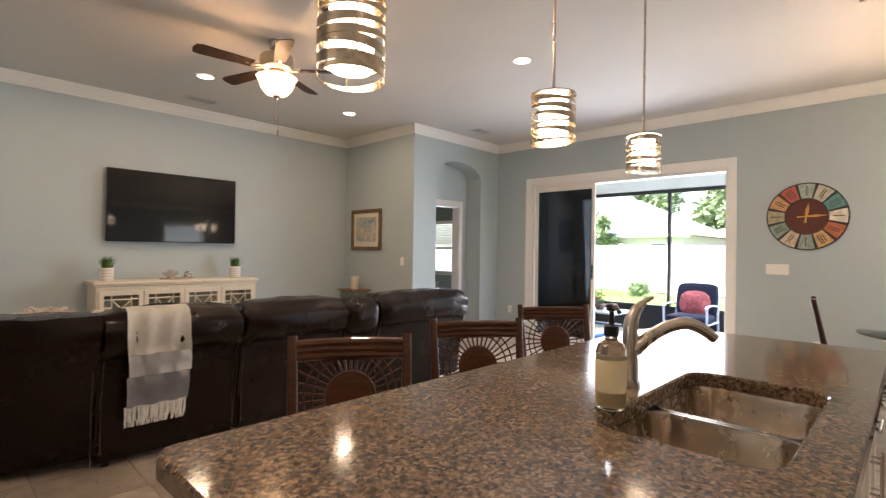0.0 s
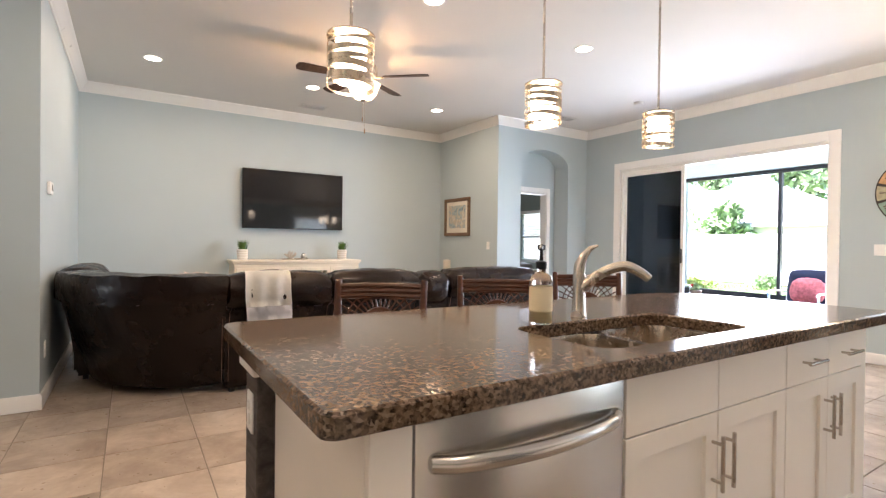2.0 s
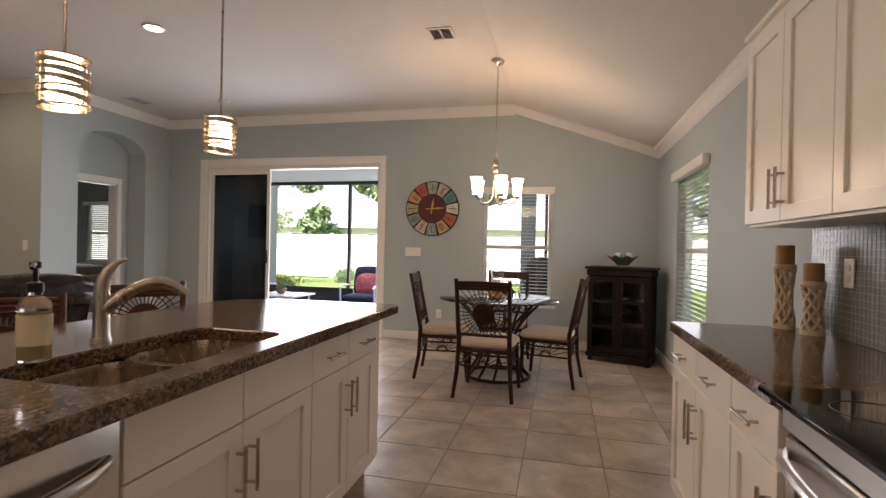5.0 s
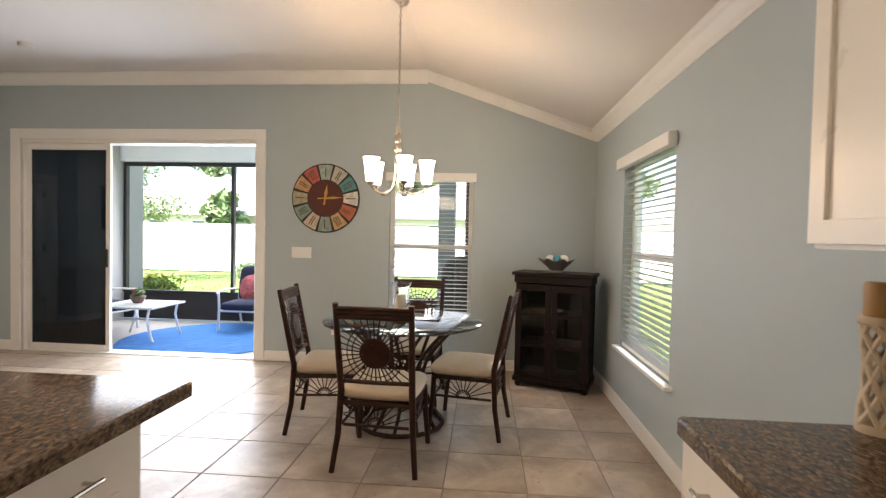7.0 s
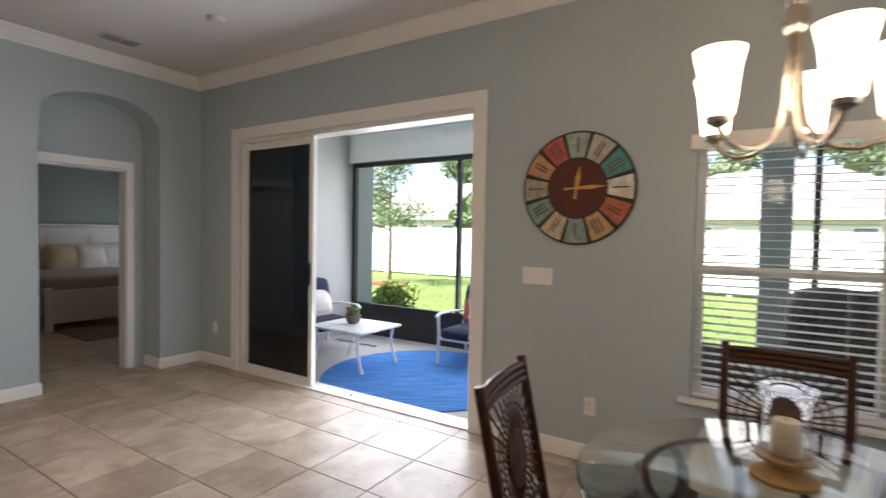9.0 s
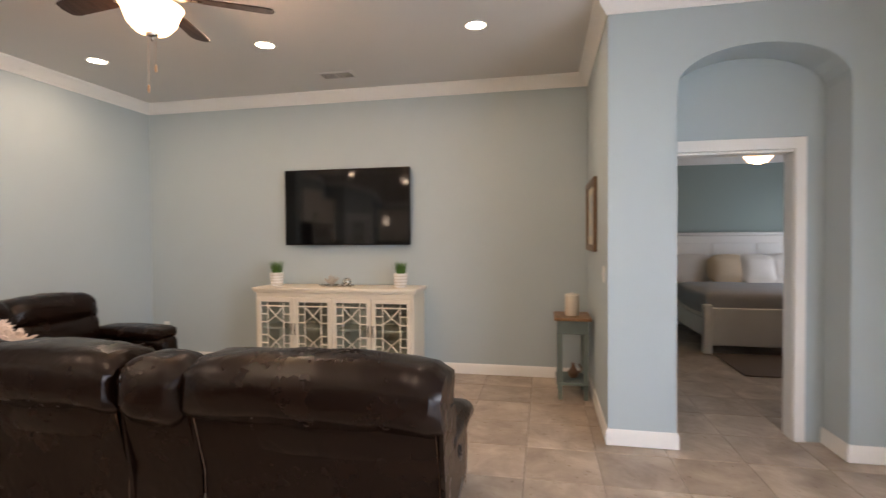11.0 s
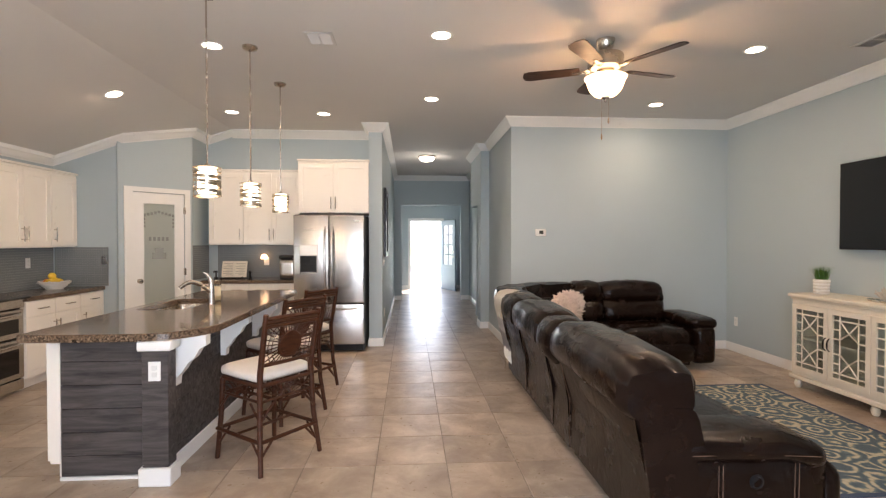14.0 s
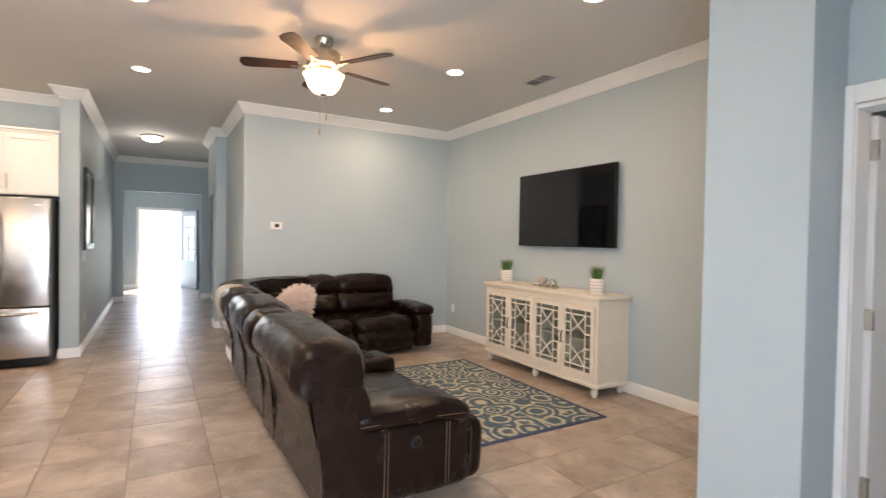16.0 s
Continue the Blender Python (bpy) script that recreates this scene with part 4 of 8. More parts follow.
# side wall run: counters, cabinets, range, microwave
SIDE = lambda y: pose(7.81, y, 0, 0, 0, -90)
cabinet("base_cabinet", 0.83, 0.55, 0, 0.86, pair(0.83, 0.115, 0.855, 2), SIDE(-3.72), "white shaker base cabinet with two drawers", 0.1, group="side base cabinets")
cabinet("base_cabinet", 0.345, 0.55, 0, 0.86, [("door", 0, 0.115, 0.345, 0.585, 0.31, True, 0.56), ("drawer", 0, 0.70, 0.345, 0.155, 0.172, False, 0.777)], SIDE(-4.555), "narrow white shaker base cabinet with one drawer", 0.1, group="side base cabinets")
cabinet("base_cabinet", 0.79, 0.55, 0, 0.86, pair(0.79, 0.115, 0.855, 2), SIDE(-5.63), "white shaker base cabinet with two drawers", 0.1, group="side base cabinets")
cabinet("base_cabinet", 0.42, 0.55, 0, 0.86, [("door", 0, 0.115, 0.42, 0.585, 0.04, True, 0.56), ("drawer", 0, 0.70, 0.42, 0.155, 0.21, False, 0.777)], SIDE(-6.425), "narrow white shaker base cabinet in the corner", 0.1, group="side base cabinets")
solo("side_countertop", slab(rounded(7.772, 8.37, -4.90, -3.71, (0.005, 0.02, 0.005, 0.005), 3), [], 0.862, 0.905), GRANITE, "speckled brown granite counter along the side wall", "countertop")
solo("side_countertop", slab(rounded(7.772, 8.37, -6.845, -5.625, (0.005, 0.005, 0.005, 0.005), 3), [], 0.862, 0.905), GRANITE, "speckled brown granite counter beside the range", "countertop")
UP = lambda y: pose(8.11, y, 0, 0, 0, -90)
cabinet("wall_cabinet", 1.195, 0.26, 1.36, 2.23, pair(0.77, 1.37, 2.20, 0, 1.50) + [("door", 0.77, 1.37, 0.425, 0.83, 1.15, True, 1.50)], UP(-3.705), "tall white shaker wall cabinet", crown=True, group="side wall cabinets")
cabinet("wall_cabinet", 0.715, 0.26, 1.82, 2.23, pair(0.715, 1.83, 2.20, 0, 1.93), UP(-4.905), "short white shaker cabinet over the microwave", crown=True, group="side wall cabinets")
cabinet("wall_cabinet", 0.79, 0.26, 1.375, 2.23, pair(0.79, 1.385, 2.20, 0, 1.52), UP(-5.625), "white shaker wall cabinet in the corner", crown=True, group="side wall cabinets")
cabinet("wall_cabinet", 0.425, 0.26, 1.375, 2.23, [("door", 0, 1.385, 0.425, 0.815, 0.04, True, 1.52)], UP(-6.42), "narrow white shaker wall cabinet in the corner", crown=True, group="side wall cabinets")

BSPL = plain("glass_mosaic", (0.20, 0.215, 0.215), 0.18, var=0.1, scale=60)
def mosaic(name, w, z0, z1, m, label, ps=0.026):
    bm = bmesh.new()
    nx, nz = int(w / ps), int((z1 - z0) / ps)
    for i in range(nx):
        for j in range(nz):
            a, b = i * w / nx, z0 + j * (z1 - z0) / nz
            vs = [bm.verts.new(p) for p in ((a + 0.0015, -0.006, b + 0.0015), (a + w / nx - 0.0015, -0.006, b + 0.0015), (a + w / nx - 0.0015, -0.006, b + (z1 - z0) / nz - 0.0015), (a + 0.0015, -0.006, b + (z1 - z0) / nz - 0.0015))]
            lo = [bm.verts.new((v.co.x, -0.002, v.co.z)) for v in vs]
            bm.faces.new(vs)
            for k in range(4):
                bm.faces.new((vs[k], lo[k], lo[(k + 1) % 4], vs[(k + 1) % 4]))
    ob = solo(name, bm, BSPL, label, "backsplash", kind="stuff", smooth=None)
    ob.matrix_world = m
    g = struct(name + "_grout", bx(0, w, -0.0045, 0, z0, z1), GROUT2, "pale grout behind the mosaic")
    g.matrix_world = m
GROUT2 = plain("pale_grout", (0.30, 0.30, 0.29), 0.9)
mosaic("backsplash_side", 3.11, 0.907, 1.374, pose(XR, -3.725, 0, 0, 0, -90), "grey glass mosaic backsplash")
mosaic("backsplash_end", 0.62, 0.907, 1.374, pose(XR - 0.01, -6.85, 0, 0, 0, 180), "grey glass mosaic backsplash in the corner")
mosaic("backsplash_back", 1.26, 0.925, 1.39, pose(5.60, -7.95, 0, 0, 0, 180) @ Matrix.Translation((-1.26, 0, 0)), "grey glass mosaic backsplash at the back")
mosaic("backsplash_pantry", 0.53, 0.925, 1.39, pose(6.99, -7.415, 0, 0, 0, -90), "grey glass mosaic backsplash on the pantry side")
plate("outlet", pose(XR - 0.008, -4.04, 1.17, 0, 0, -90), 0.07, 0.115, "outlet", "white outlet on the mosaic backsplash", "outlet")
plate("outlet", pose(XR - 0.008, -6.43, 1.20, 0, 0, -90), 0.07, 0.115, "outlet", "white outlet on the corner backsplash", "outlet")

BUILT = set(bpy.data.objects)
rg = thing("range", (8.085, -5.260, 0), "stainless double-oven range with black glass cooktop", "range")
part("body", bx(7.885, 8.405, -5.620, -4.905, 0.02, 0.895), DARKMETAL, rg)
BGLASS = plain("black_glass", (0.006, 0.006, 0.007), 0.06, var=0.1, rvar=0.02)
part("cooktop", bx(7.785, 8.410, -5.623, -4.902, 0.896, 0.915, bevel=0.005), BGLASS, rg, "black glass cooktop")
part("control_panel", bx(7.840, 7.885, -5.620, -4.905, 0.81, 0.894, bevel=0.006), STEEL, rg)
for z0, z1 in ((0.53, 0.80), (0.14, 0.515)):
    d = part("oven_door", bx(7.845, 7.885, -5.615, -4.910, z0, z1, bevel=0.006), STEEL, rg)
    part("window", bx(7.841, 7.8455, -5.549, -4.976, z0 + 0.05, z1 - 0.09, bevel=0.002), BGLASS, d, "black glass oven window")
    pts = [(7.845 - 0.055 * math.sin(math.pi * i / 10) ** 0.5, -5.577 + 0.665 * i / 10, z1 - 0.045) for i in range(11)]
    part("handle", tb(pts, 0.013, 8), STEEL, d)
part("drawer", bx(7.850, 7.885, -5.615, -4.910, 0.03, 0.13, bevel=0.004), STEEL, rg)
for k, (px_, py_, r) in enumerate(((7.945, -5.435, 0.1), (7.945, -5.085, 0.08), (8.225, -5.435, 0.075), (8.225, -5.085, 0.1))):
    bm = bmesh.new()
    tube(bm, [(px_ + r * math.cos(a * math.pi / 16), py_ + r * math.sin(a * math.pi / 16), 0.9155) for a in range(32)], 0.0012, 4, closed=True)
    part("burner_ring", bm, plain("burner_grey", (0.12, 0.12, 0.12), 0.4), rg)

for ob in set(bpy.data.objects) - BUILT:
    if not ob.parent:
        ob.location += Vector((-0.045, 0, 0))

mw = thing("microwave", (8.185, -5.260, 1.4), "stainless steel microwave mounted over the range", "microwave")
part("body", bx(8.045, 8.364, -5.620, -4.905, 1.40, 1.815, bevel=0.004), DARKMETAL, mw)
d = part("door", bx(8.010, 8.045, -5.615, -4.910, 1.405, 1.81, bevel=0.006), STEEL, mw)
part("window", bx(8.006, 8.011, -5.416, -4.971, 1.47, 1.75, bevel=0.002), BGLASS, d, "dark glass window")
part("control_strip", bx(8.006, 8.011, -5.606, -5.464, 1.42, 1.80, bevel=0.002), BGLASS, d)
part("handle", tb([(8.010, -5.440, 1.46), (7.970, -5.440, 1.48), (7.970, -5.440, 1.74), (8.010, -5.440, 1.76)], 0.009, 8), STEEL, d)

# woven candle holders on the counter
IVORY = plain("ivory_ceramic", (0.60, 0.50, 0.36), 0.5, var=0.05, scale=10)
CANDLE = plain("tan_wax", (0.38, 0.22, 0.08), 0.55, var=0.06, scale=12)
def candle_holder(cx, cy, h, ct, label):
    t = thing("candle_holder", (cx, cy, 0.905), label, "candle holder", "counter candle holders")
    bm = bmesh.new()
    z0 = 0.905
    part("foot", lt([(0.044, 0), (0.046, 0.01), (0.043, 0.022)], (cx, cy, z0), 18), IVORY, t)
    lathe(bm, [(0.040, h - 0.022), (0.046, h - 0.012), (0.045, h)], (cx, cy, z0), 18)
    part("rim", bm, IVORY, t)
    bm = bmesh.new()
    for s in (-1, 1):
        for k in range(6):
            pts = []
            for i in range(15):
                u = i / 14
                a = k * math.pi / 3 + s * u * math.pi * 1.1
                r = 0.040 - 0.012 * math.sin(math.pi * u)
                pts.append((cx + r * math.cos(a), cy + r * math.sin(a), z0 + 0.02 + u * (h - 0.04)))
            tube(bm, pts, 0.0075, 6)
    part("lattice", bm, IVORY, t, "open woven ceramic lattice")
    part("candle", lt([(0.036, h), (0.037, h + 0.004), (0.037, h + ct - 0.006), (0.033, h + ct), (0.002, h + ct - 0.003)], (cx, cy, z0), 18), CANDLE, t, "tan pillar candle")
candle_holder(8.24, -3.76, 0.29, 0.085, "tall ivory lattice candle holder with tan candle")
candle_holder(8.285, -3.92, 0.225, 0.075, "shorter ivory lattice candle holder with tan candle")

# fruit basket in the corner
fb = thing("fruit_bowl", (8.10, -6.47, 0.905), "white woven bowl of lemons and oranges", "bowl")
bm = bmesh.new()
for k in range(5):
    r, z = 0.075 + 0.018 * k, 0.912 + 0.018 * k
    tube(bm, [(8.10 + r * math.cos(a * math.pi / 12), -6.47 + r * math.sin(a * math.pi / 12), z + (0.01 * math.sin(a * 2) if k == 4 else 0)) for a in range(24)], 0.010, 6, closed=True)
lathe(bm, [(0.07, 0.0), (0.08, 0.02), (0.13, 0.085)], (8.10, -6.47, 0.905), 20)
part("basket", bm, plain("white_weave", (0.72, 0.70, 0.66), 0.7, bump=0.4, bscale=60), fb)
LEMON, ORANGE = plain("lemon_skin", (0.80, 0.55, 0.05), 0.45, bump=0.2, bscale=200), plain("orange_skin", (0.75, 0.25, 0.03), 0.45, bump=0.2, bscale=200)
for k, (dx, dy, dz, mm) in enumerate(((0, 0, 0.10, LEMON), (0.06, 0.02, 0.085, ORANGE), (-0.06, 0.01, 0.085, LEMON), (0.01, 0.07, 0.085, LEMON), (0.0, -0.06, 0.08, ORANGE), (0.02, 0.01, 0.15, LEMON))):
    bm = bmesh.new()
    bmesh.ops.create_uvsphere(bm, u_segments=14, v_segments=10, radius=0.036)
    turned(bm, Matrix.Translation((8.10 + dx, -6.47 + dy, 0.905 + dz)) @ Matrix.Rotation(k * 0.9, 4, "Z") @ Matrix.Diagonal((1.18, 1, 0.98, 1)))
    part("lemon" if mm == LEMON else "orange", bm, mm, fb)

BUILT = set(bpy.data.objects)
# back run: counter, wall cabinets, refrigerator
BACK = lambda x: pose(x, -7.36, 0, 0, 0, 180)
cabinet("base_cabinet", 0.63, 0.57, 0, 0.88, pair(0.63, 0.115, 0.875, 2), BACK(6.935), "white shaker base cabinet in the back run", 0.1, group="back base cabinets")
cabinet("base_cabinet", 0.60, 0.57, 0, 0.88, pair(0.60, 0.115, 0.875, 2), BACK(6.30), "white shaker base cabinet beside the refrigerator", 0.1, group="back base cabinets")
solo("back_countertop", slab(rounded(5.69, 6.935, -7.945, -7.325, (0.005,) * 4, 2), [], 0.882, 0.925), GRANITE, "speckled brown granite counter at the back", "countertop")
BUP = lambda x: pose(x, -7.62, 0, 0, 0, 180)
cabinet("wall_cabinet", 0.46, 0.32, 1.395, 2.41, [("door", 0, 1.405, 0.46, 0.98, 0.42, True, 1.54)], BUP(6.93), "white shaker wall cabinet with one door", crown=True, group="back wall cabinets")
cabinet("wall_cabinet", 0.77, 0.32, 1.395, 2.41, pair(0.77, 1.405, 2.385, 0, 1.54), BUP(6.465), "white shaker wall cabinet with two doors", crown=True, group="back wall cabinets")
cabinet("refrigerator_cabinet", 0.935, 0.58, 1.825, 2.52, pair(0.935, 1.835, 2.49, 0, 1.96), pose(5.665, -7.36, 0, 0, 0, 180), "white shaker cabinet over the refrigerator", crown=True)

rf = thing("refrigerator", (5.22, -7.5, 0), "stainless French-door refrigerator with ice dispenser", "refrigerator")
part("body", bx(4.765, 5.675, -7.90, -7.17, 0.02, 1.79, bevel=0.004), plain("fridge_side", (0.03, 0.03, 0.032), 0.45, var=0.05), rf)
for x0, x1 in ((4.768, 5.216), (5.222, 5.672)):
    part("door", bx(x0, x1, -7.165, -7.085, 0.64, 1.785, bevel=0.014, seg=3), STEEL, rf)
part("freezer_drawer", bx(4.768, 5.672, -7.165, -7.085, 0.10, 0.63, bevel=0.014, seg=3), STEEL, rf)
part("toe_grille", bx(4.78, 5.66, -7.14, -7.11, 0.02, 0.095), BLACK, rf)
for x in (5.175, 5.265):
    pts = [(x, -7.085 + 0.06 * math.sin(math.pi * i / 12) ** 0.5, 0.78 + 0.85 * i / 12) for i in range(13)]
    part("handle", tb(pts, 0.017, 10), STEEL, rf)
pts = [(4.86 + 0.72 * i / 12, -7.085 + 0.06 * math.sin(math.pi * i / 12) ** 0.5, 0.57) for i in range(13)]
part("handle", tb(pts, 0.014, 8), STEEL, rf)
dp = part("dispenser", bx(5.36, 5.60, -7.09, -7.078, 1.02, 1.40, bevel=0.004), STEEL, rf)
part("recess", bx(5.375, 5.585, -7.082, -7.075, 1.03, 1.26), BLACK, dp, "dark dispenser recess")
part("paddle", bx(5.45, 5.51, -7.09, -7.068, 1.16, 1.25, bevel=0.004), BLACK, dp)
part("drip_tray", bx(5.385, 5.575, -7.085, -7.066, 1.03, 1.05), STEEL, dp)
part("emblem", bx(4.83, 4.90, -7.086, -7.083, 1.70, 1.72), TRIM, rf, "small plain badge")
# ice maker, recipe stand, grinder, wall outlet with warmer
im = thing("ice_maker", (5.84, -7.62, 0.925), "stainless countertop ice maker with black lid", "ice maker")
part("body", cu(5.74, 5.96, -7.78, -7.48, 0.93, 1.20, r=0.04, puff=0.0), STEEL, im)
part("lid", cu(5.735, 5.965, -7.785, -7.475, 1.195, 1.255, r=0.028, puff=0.004), BLACK, im, "black plastic lid")
part("base", bx(5.75, 5.95, -7.77, -7.49, 0.925, 0.945, bevel=0.004), BLACK, im)
rs = thing("recipe_stand", (6.62, -7.7, 0.925), "black wire stand holding an open recipe book", "book stand")
bm = bmesh.new()
tube(bm, [(6.45, -7.62, 0.935), (6.79, -7.62, 0.935)], 0.006, 6)
for x in (6.48, 6.76):
    tube(bm, [(x, -7.58, 0.96), (x, -7.585, 0.935), (x, -7.72, 0.932), (x, -7.74, 1.12)], 0.005, 6)
part("stand", bm, DARKMETAL, rs)
pg = plain("paper", (0.72, 0.67, 0.56), 0.8, var=0.03)
bk = thing("recipe_book", (6.62, -7.66, 0.94), "open recipe book with printed pages", "book")
for s in (-1, 1):
    bm = bmesh.new()
    box(bm, 0.002 if s > 0 else -0.17, 0.17 if s > 0 else -0.002, -0.008, 0.008, 0, 0.23, bevel=0.003)
    turned(bm, Matrix.Translation((6.62, -7.665, 0.943)) @ Matrix.Rotation(radians(14), 4, "X"))
    part("page", bm, pg, bk)
bm = bmesh.new()
for s in (-1, 1):
    for k in range(8):
        x0 = 0.02 if s > 0 else -0.15
        box(bm, x0, x0 + (0.13 if k % 3 else 0.09), 0.0085, 0.0095, 0.03 + k * 0.023, 0.036 + k * 0.023)
turned(bm, Matrix.Translation((6.62, -7.665, 0.943)) @ Matrix.Rotation(radians(14), 4, "X"))
part("print", bm, plain("ink", (0.25, 0.23, 0.2), 0.8), bk)
gd = thing("salt_mill", (6.40, -7.66, 0.925), "small black countertop mill", "mill")
part("body", lt([(0.022, 0), (0.024, 0.01), (0.016, 0.04), (0.012, 0.07), (0.02, 0.085), (0.02, 0.1), (0.003, 0.11)], (6.40, -7.66, 0.925), 14), BLACK, gd)
pw = thing("plug_in_warmer", (6.25, -7.93, 1.2), "nickel plug-in night light on the backsplash", "night light")
part("plate", bx(6.215, 6.285, -7.944, -7.936, 1.10, 1.215, bevel=0.002), TRIM, pw)
part("shade", lt([(0.045, 0.0), (0.05, 0.03), (0.035, 0.06), (0.01, 0.07)], (6.27, -7.89, 1.19), 16), glow("warm_shade", (1.0, 0.55, 0.25), 1.15), pw, "glowing amber shade")

for ob in set(bpy.data.objects) - BUILT:
    if not ob.parent:
        ob.location += Vector((-0.08, 0, 0))

# ---- living room ----
BUILT = set(bpy.data.objects)
tv = thing("television", (0.05, -4.47, 1.79), "large flat black wall-mounted television", "television")
part("panel", bx(0.045, 0.085, -5.098, -3.659, 1.365, 2.193, bevel=0.004), BLACK, tv)
part("screen", bx(0.0855, 0.088, -5.088, -3.669, 1.377, 2.183), plain("screen_glass", (0.002, 0.002, 0.0025), 0.06, var=0.05, rvar=0.02, spec=0.5), tv, "glossy black screen")
part("wall_mount", bx(0.0, 0.045, -4.69, -4.24, 1.61, 1.97), BLACK, tv)
part("emblem", bx(0.085, 0.0885, -4.40, -4.36, 1.368, 1.374), NICKEL, tv)

# media console with fretwork doors
CONW = plain("antique_white", (0.70, 0.64, 0.53), 0.45, var=0.05, scale=6)
cn = thing("media_console", (0.23, -4.39, 0), "antique white media console with fretwork glass doors", "media console")
cy0, cy1, cx1 = -5.25, -3.53, 0.43
part("top", bx(0.01, cx1 + 0.03, cy0 - 0.03, cy1 + 0.03, 0.895, 0.93, bevel=0.008, seg=2), CONW, cn)
part("top_moulding", bx(0.01, cx1 + 0.015, cy0 - 0.015, cy1 + 0.015, 0.875, 0.895, bevel=0.005), CONW, cn)
for y in (cy0, cy1 - 0.03):
    part("side_panel", bx(0.01, cx1, y, y + 0.03, 0.12, 0.875), CONW, cn)
part("divider", bx(0.025, cx1 - 0.03, (cy0 + cy1) / 2 - 0.02, (cy0 + cy1) / 2 + 0.02, 0.12, 0.83), CONW, cn)
part("back_panel", bx(0.01, 0.025, cy0 + 0.03, cy1 - 0.03, 0.12, 0.875), CONW, cn)
part("front_rail", bx(cx1 - 0.03, cx1, cy0 + 0.03, cy1 - 0.03, 0.83, 0.875), CONW, cn)
part("bottom_shelf", bx(0.025, cx1, cy0 + 0.03, cy1 - 0.03, 0.13, 0.17), CONW, cn)
part("shelf", bx(0.025, cx1 - 0.06, cy0 + 0.03, cy1 - 0.03, 0.48, 0.50), CONW, cn)
part("plinth", bx(0.01, cx1 + 0.02, cy0 - 0.02, cy1 + 0.02, 0.09, 0.13, bevel=0.008), CONW, cn)
for fx_ in (0.06, cx1 - 0.03):
    for fy_ in (cy0 + 0.05, (cy0 + cy1) / 2, cy1 - 0.05):
        part("bun_foot", lt([(0.018, 0), (0.026, 0.01), (0.034, 0.04), (0.032, 0.06), (0.022, 0.075), (0.034, 0.09)], (fx_, fy_, 0), 14), CONW, cn)
dwid = (cy1 - cy0 - 0.04) / 4
SGLASS = clear("cabinet_glass", (0.55, 0.62, 0.60), 0.05)
for k in range(4):
    y0 = cy0 + 0.02 + k * dwid + 0.003
    y1 = y0 + dwid - 0.006
    z0, z1 = 0.175, 0.828
    r = 0.045
    bm = slab([(y0, z0), (y1, z0), (y1, z1), (y0, z1)], [[(y0 + r, z0 + r), (y1 - r, z0 + r), (y1 - r, z1 - r), (y0 + r, z1 - r)]], cx1 + 0.001, cx1 + 0.022, 0.002)
    bend(bm, lambda c: (c.z, c.x, c.y))
    d = part("door", bm, CONW, cn)
    g = part("pane", bx(cx1 + 0.004, cx1 + 0.007, y0 + r, y1 - r, z0 + r, z1 - r), SGLASS, d, "grey-green glass")
    g.visible_shadow = False
    ya, yb, za, zb = y0 + r, y1 - r, z0 + r, z1 - r
    ym, zm = (ya + yb) / 2, (za + zb) / 2
    W, H = yb - ya, zb - za
    def bar(p, q, w=0.007):
        p, q = Vector((cx1 + 0.013, *p)), Vector((cx1 + 0.013, *q))
        part("fretwork_bar", tb([p, q], w, 4), CONW, d)
    for s in (-1, 1):
        bar((ym + s * W * 0.28, za), (ym + s * W * 0.28, zm - H * 0.12))
        bar((ym + s * W * 0.28, zm + H * 0.12), (ym + s * W * 0.28, zb))
        bar((ym + s * W * 0.28, zm - H * 0.12), (ym + s * 0.0, zm - H * 0.24))
        bar((ym + s * W * 0.28, zm + H * 0.12), (ym + s * 0.0, zm + H * 0.24))
        bar((ym + s * W * 0.28, zm - H * 0.12), (ym + s * W * 0.28, zm + H * 0.12))
        for t in (-1, 1):
            bar((ym, zm + t * H * 0.24), (ym + s * W * 0.28, zm + t * H * 0.42))
            bar((ym, zm + t * H * 0.24), (ym + s * W * 0.28, zm + t * H * 0.12))
            for u in (0.12, 0.27, 0.42):
                bar((ym + s * W * 0.28, zm + t * H * u), (ym + s * W * 0.5, zm + t * H * u))
            bar((ym, zm + t * H * 0.42), (ym + s * W * 0.28, zm + t * H * 0.42))
    hy = y1 - 0.018 if k % 2 == 0 else y0 + 0.018
    hb = tb([(cx1 + 0.022, hy, zm + 0.06), (cx1 + 0.045, hy, zm + 0.035), (cx1 + 0.048, hy, zm), (cx1 + 0.045, hy, zm - 0.035), (cx1 + 0.022, hy, zm - 0.06)], [0.004, 0.005, 0.007, 0.005, 0.004], 8)
    part("handle", hb, DARKMETAL, d, "dark iron pull")


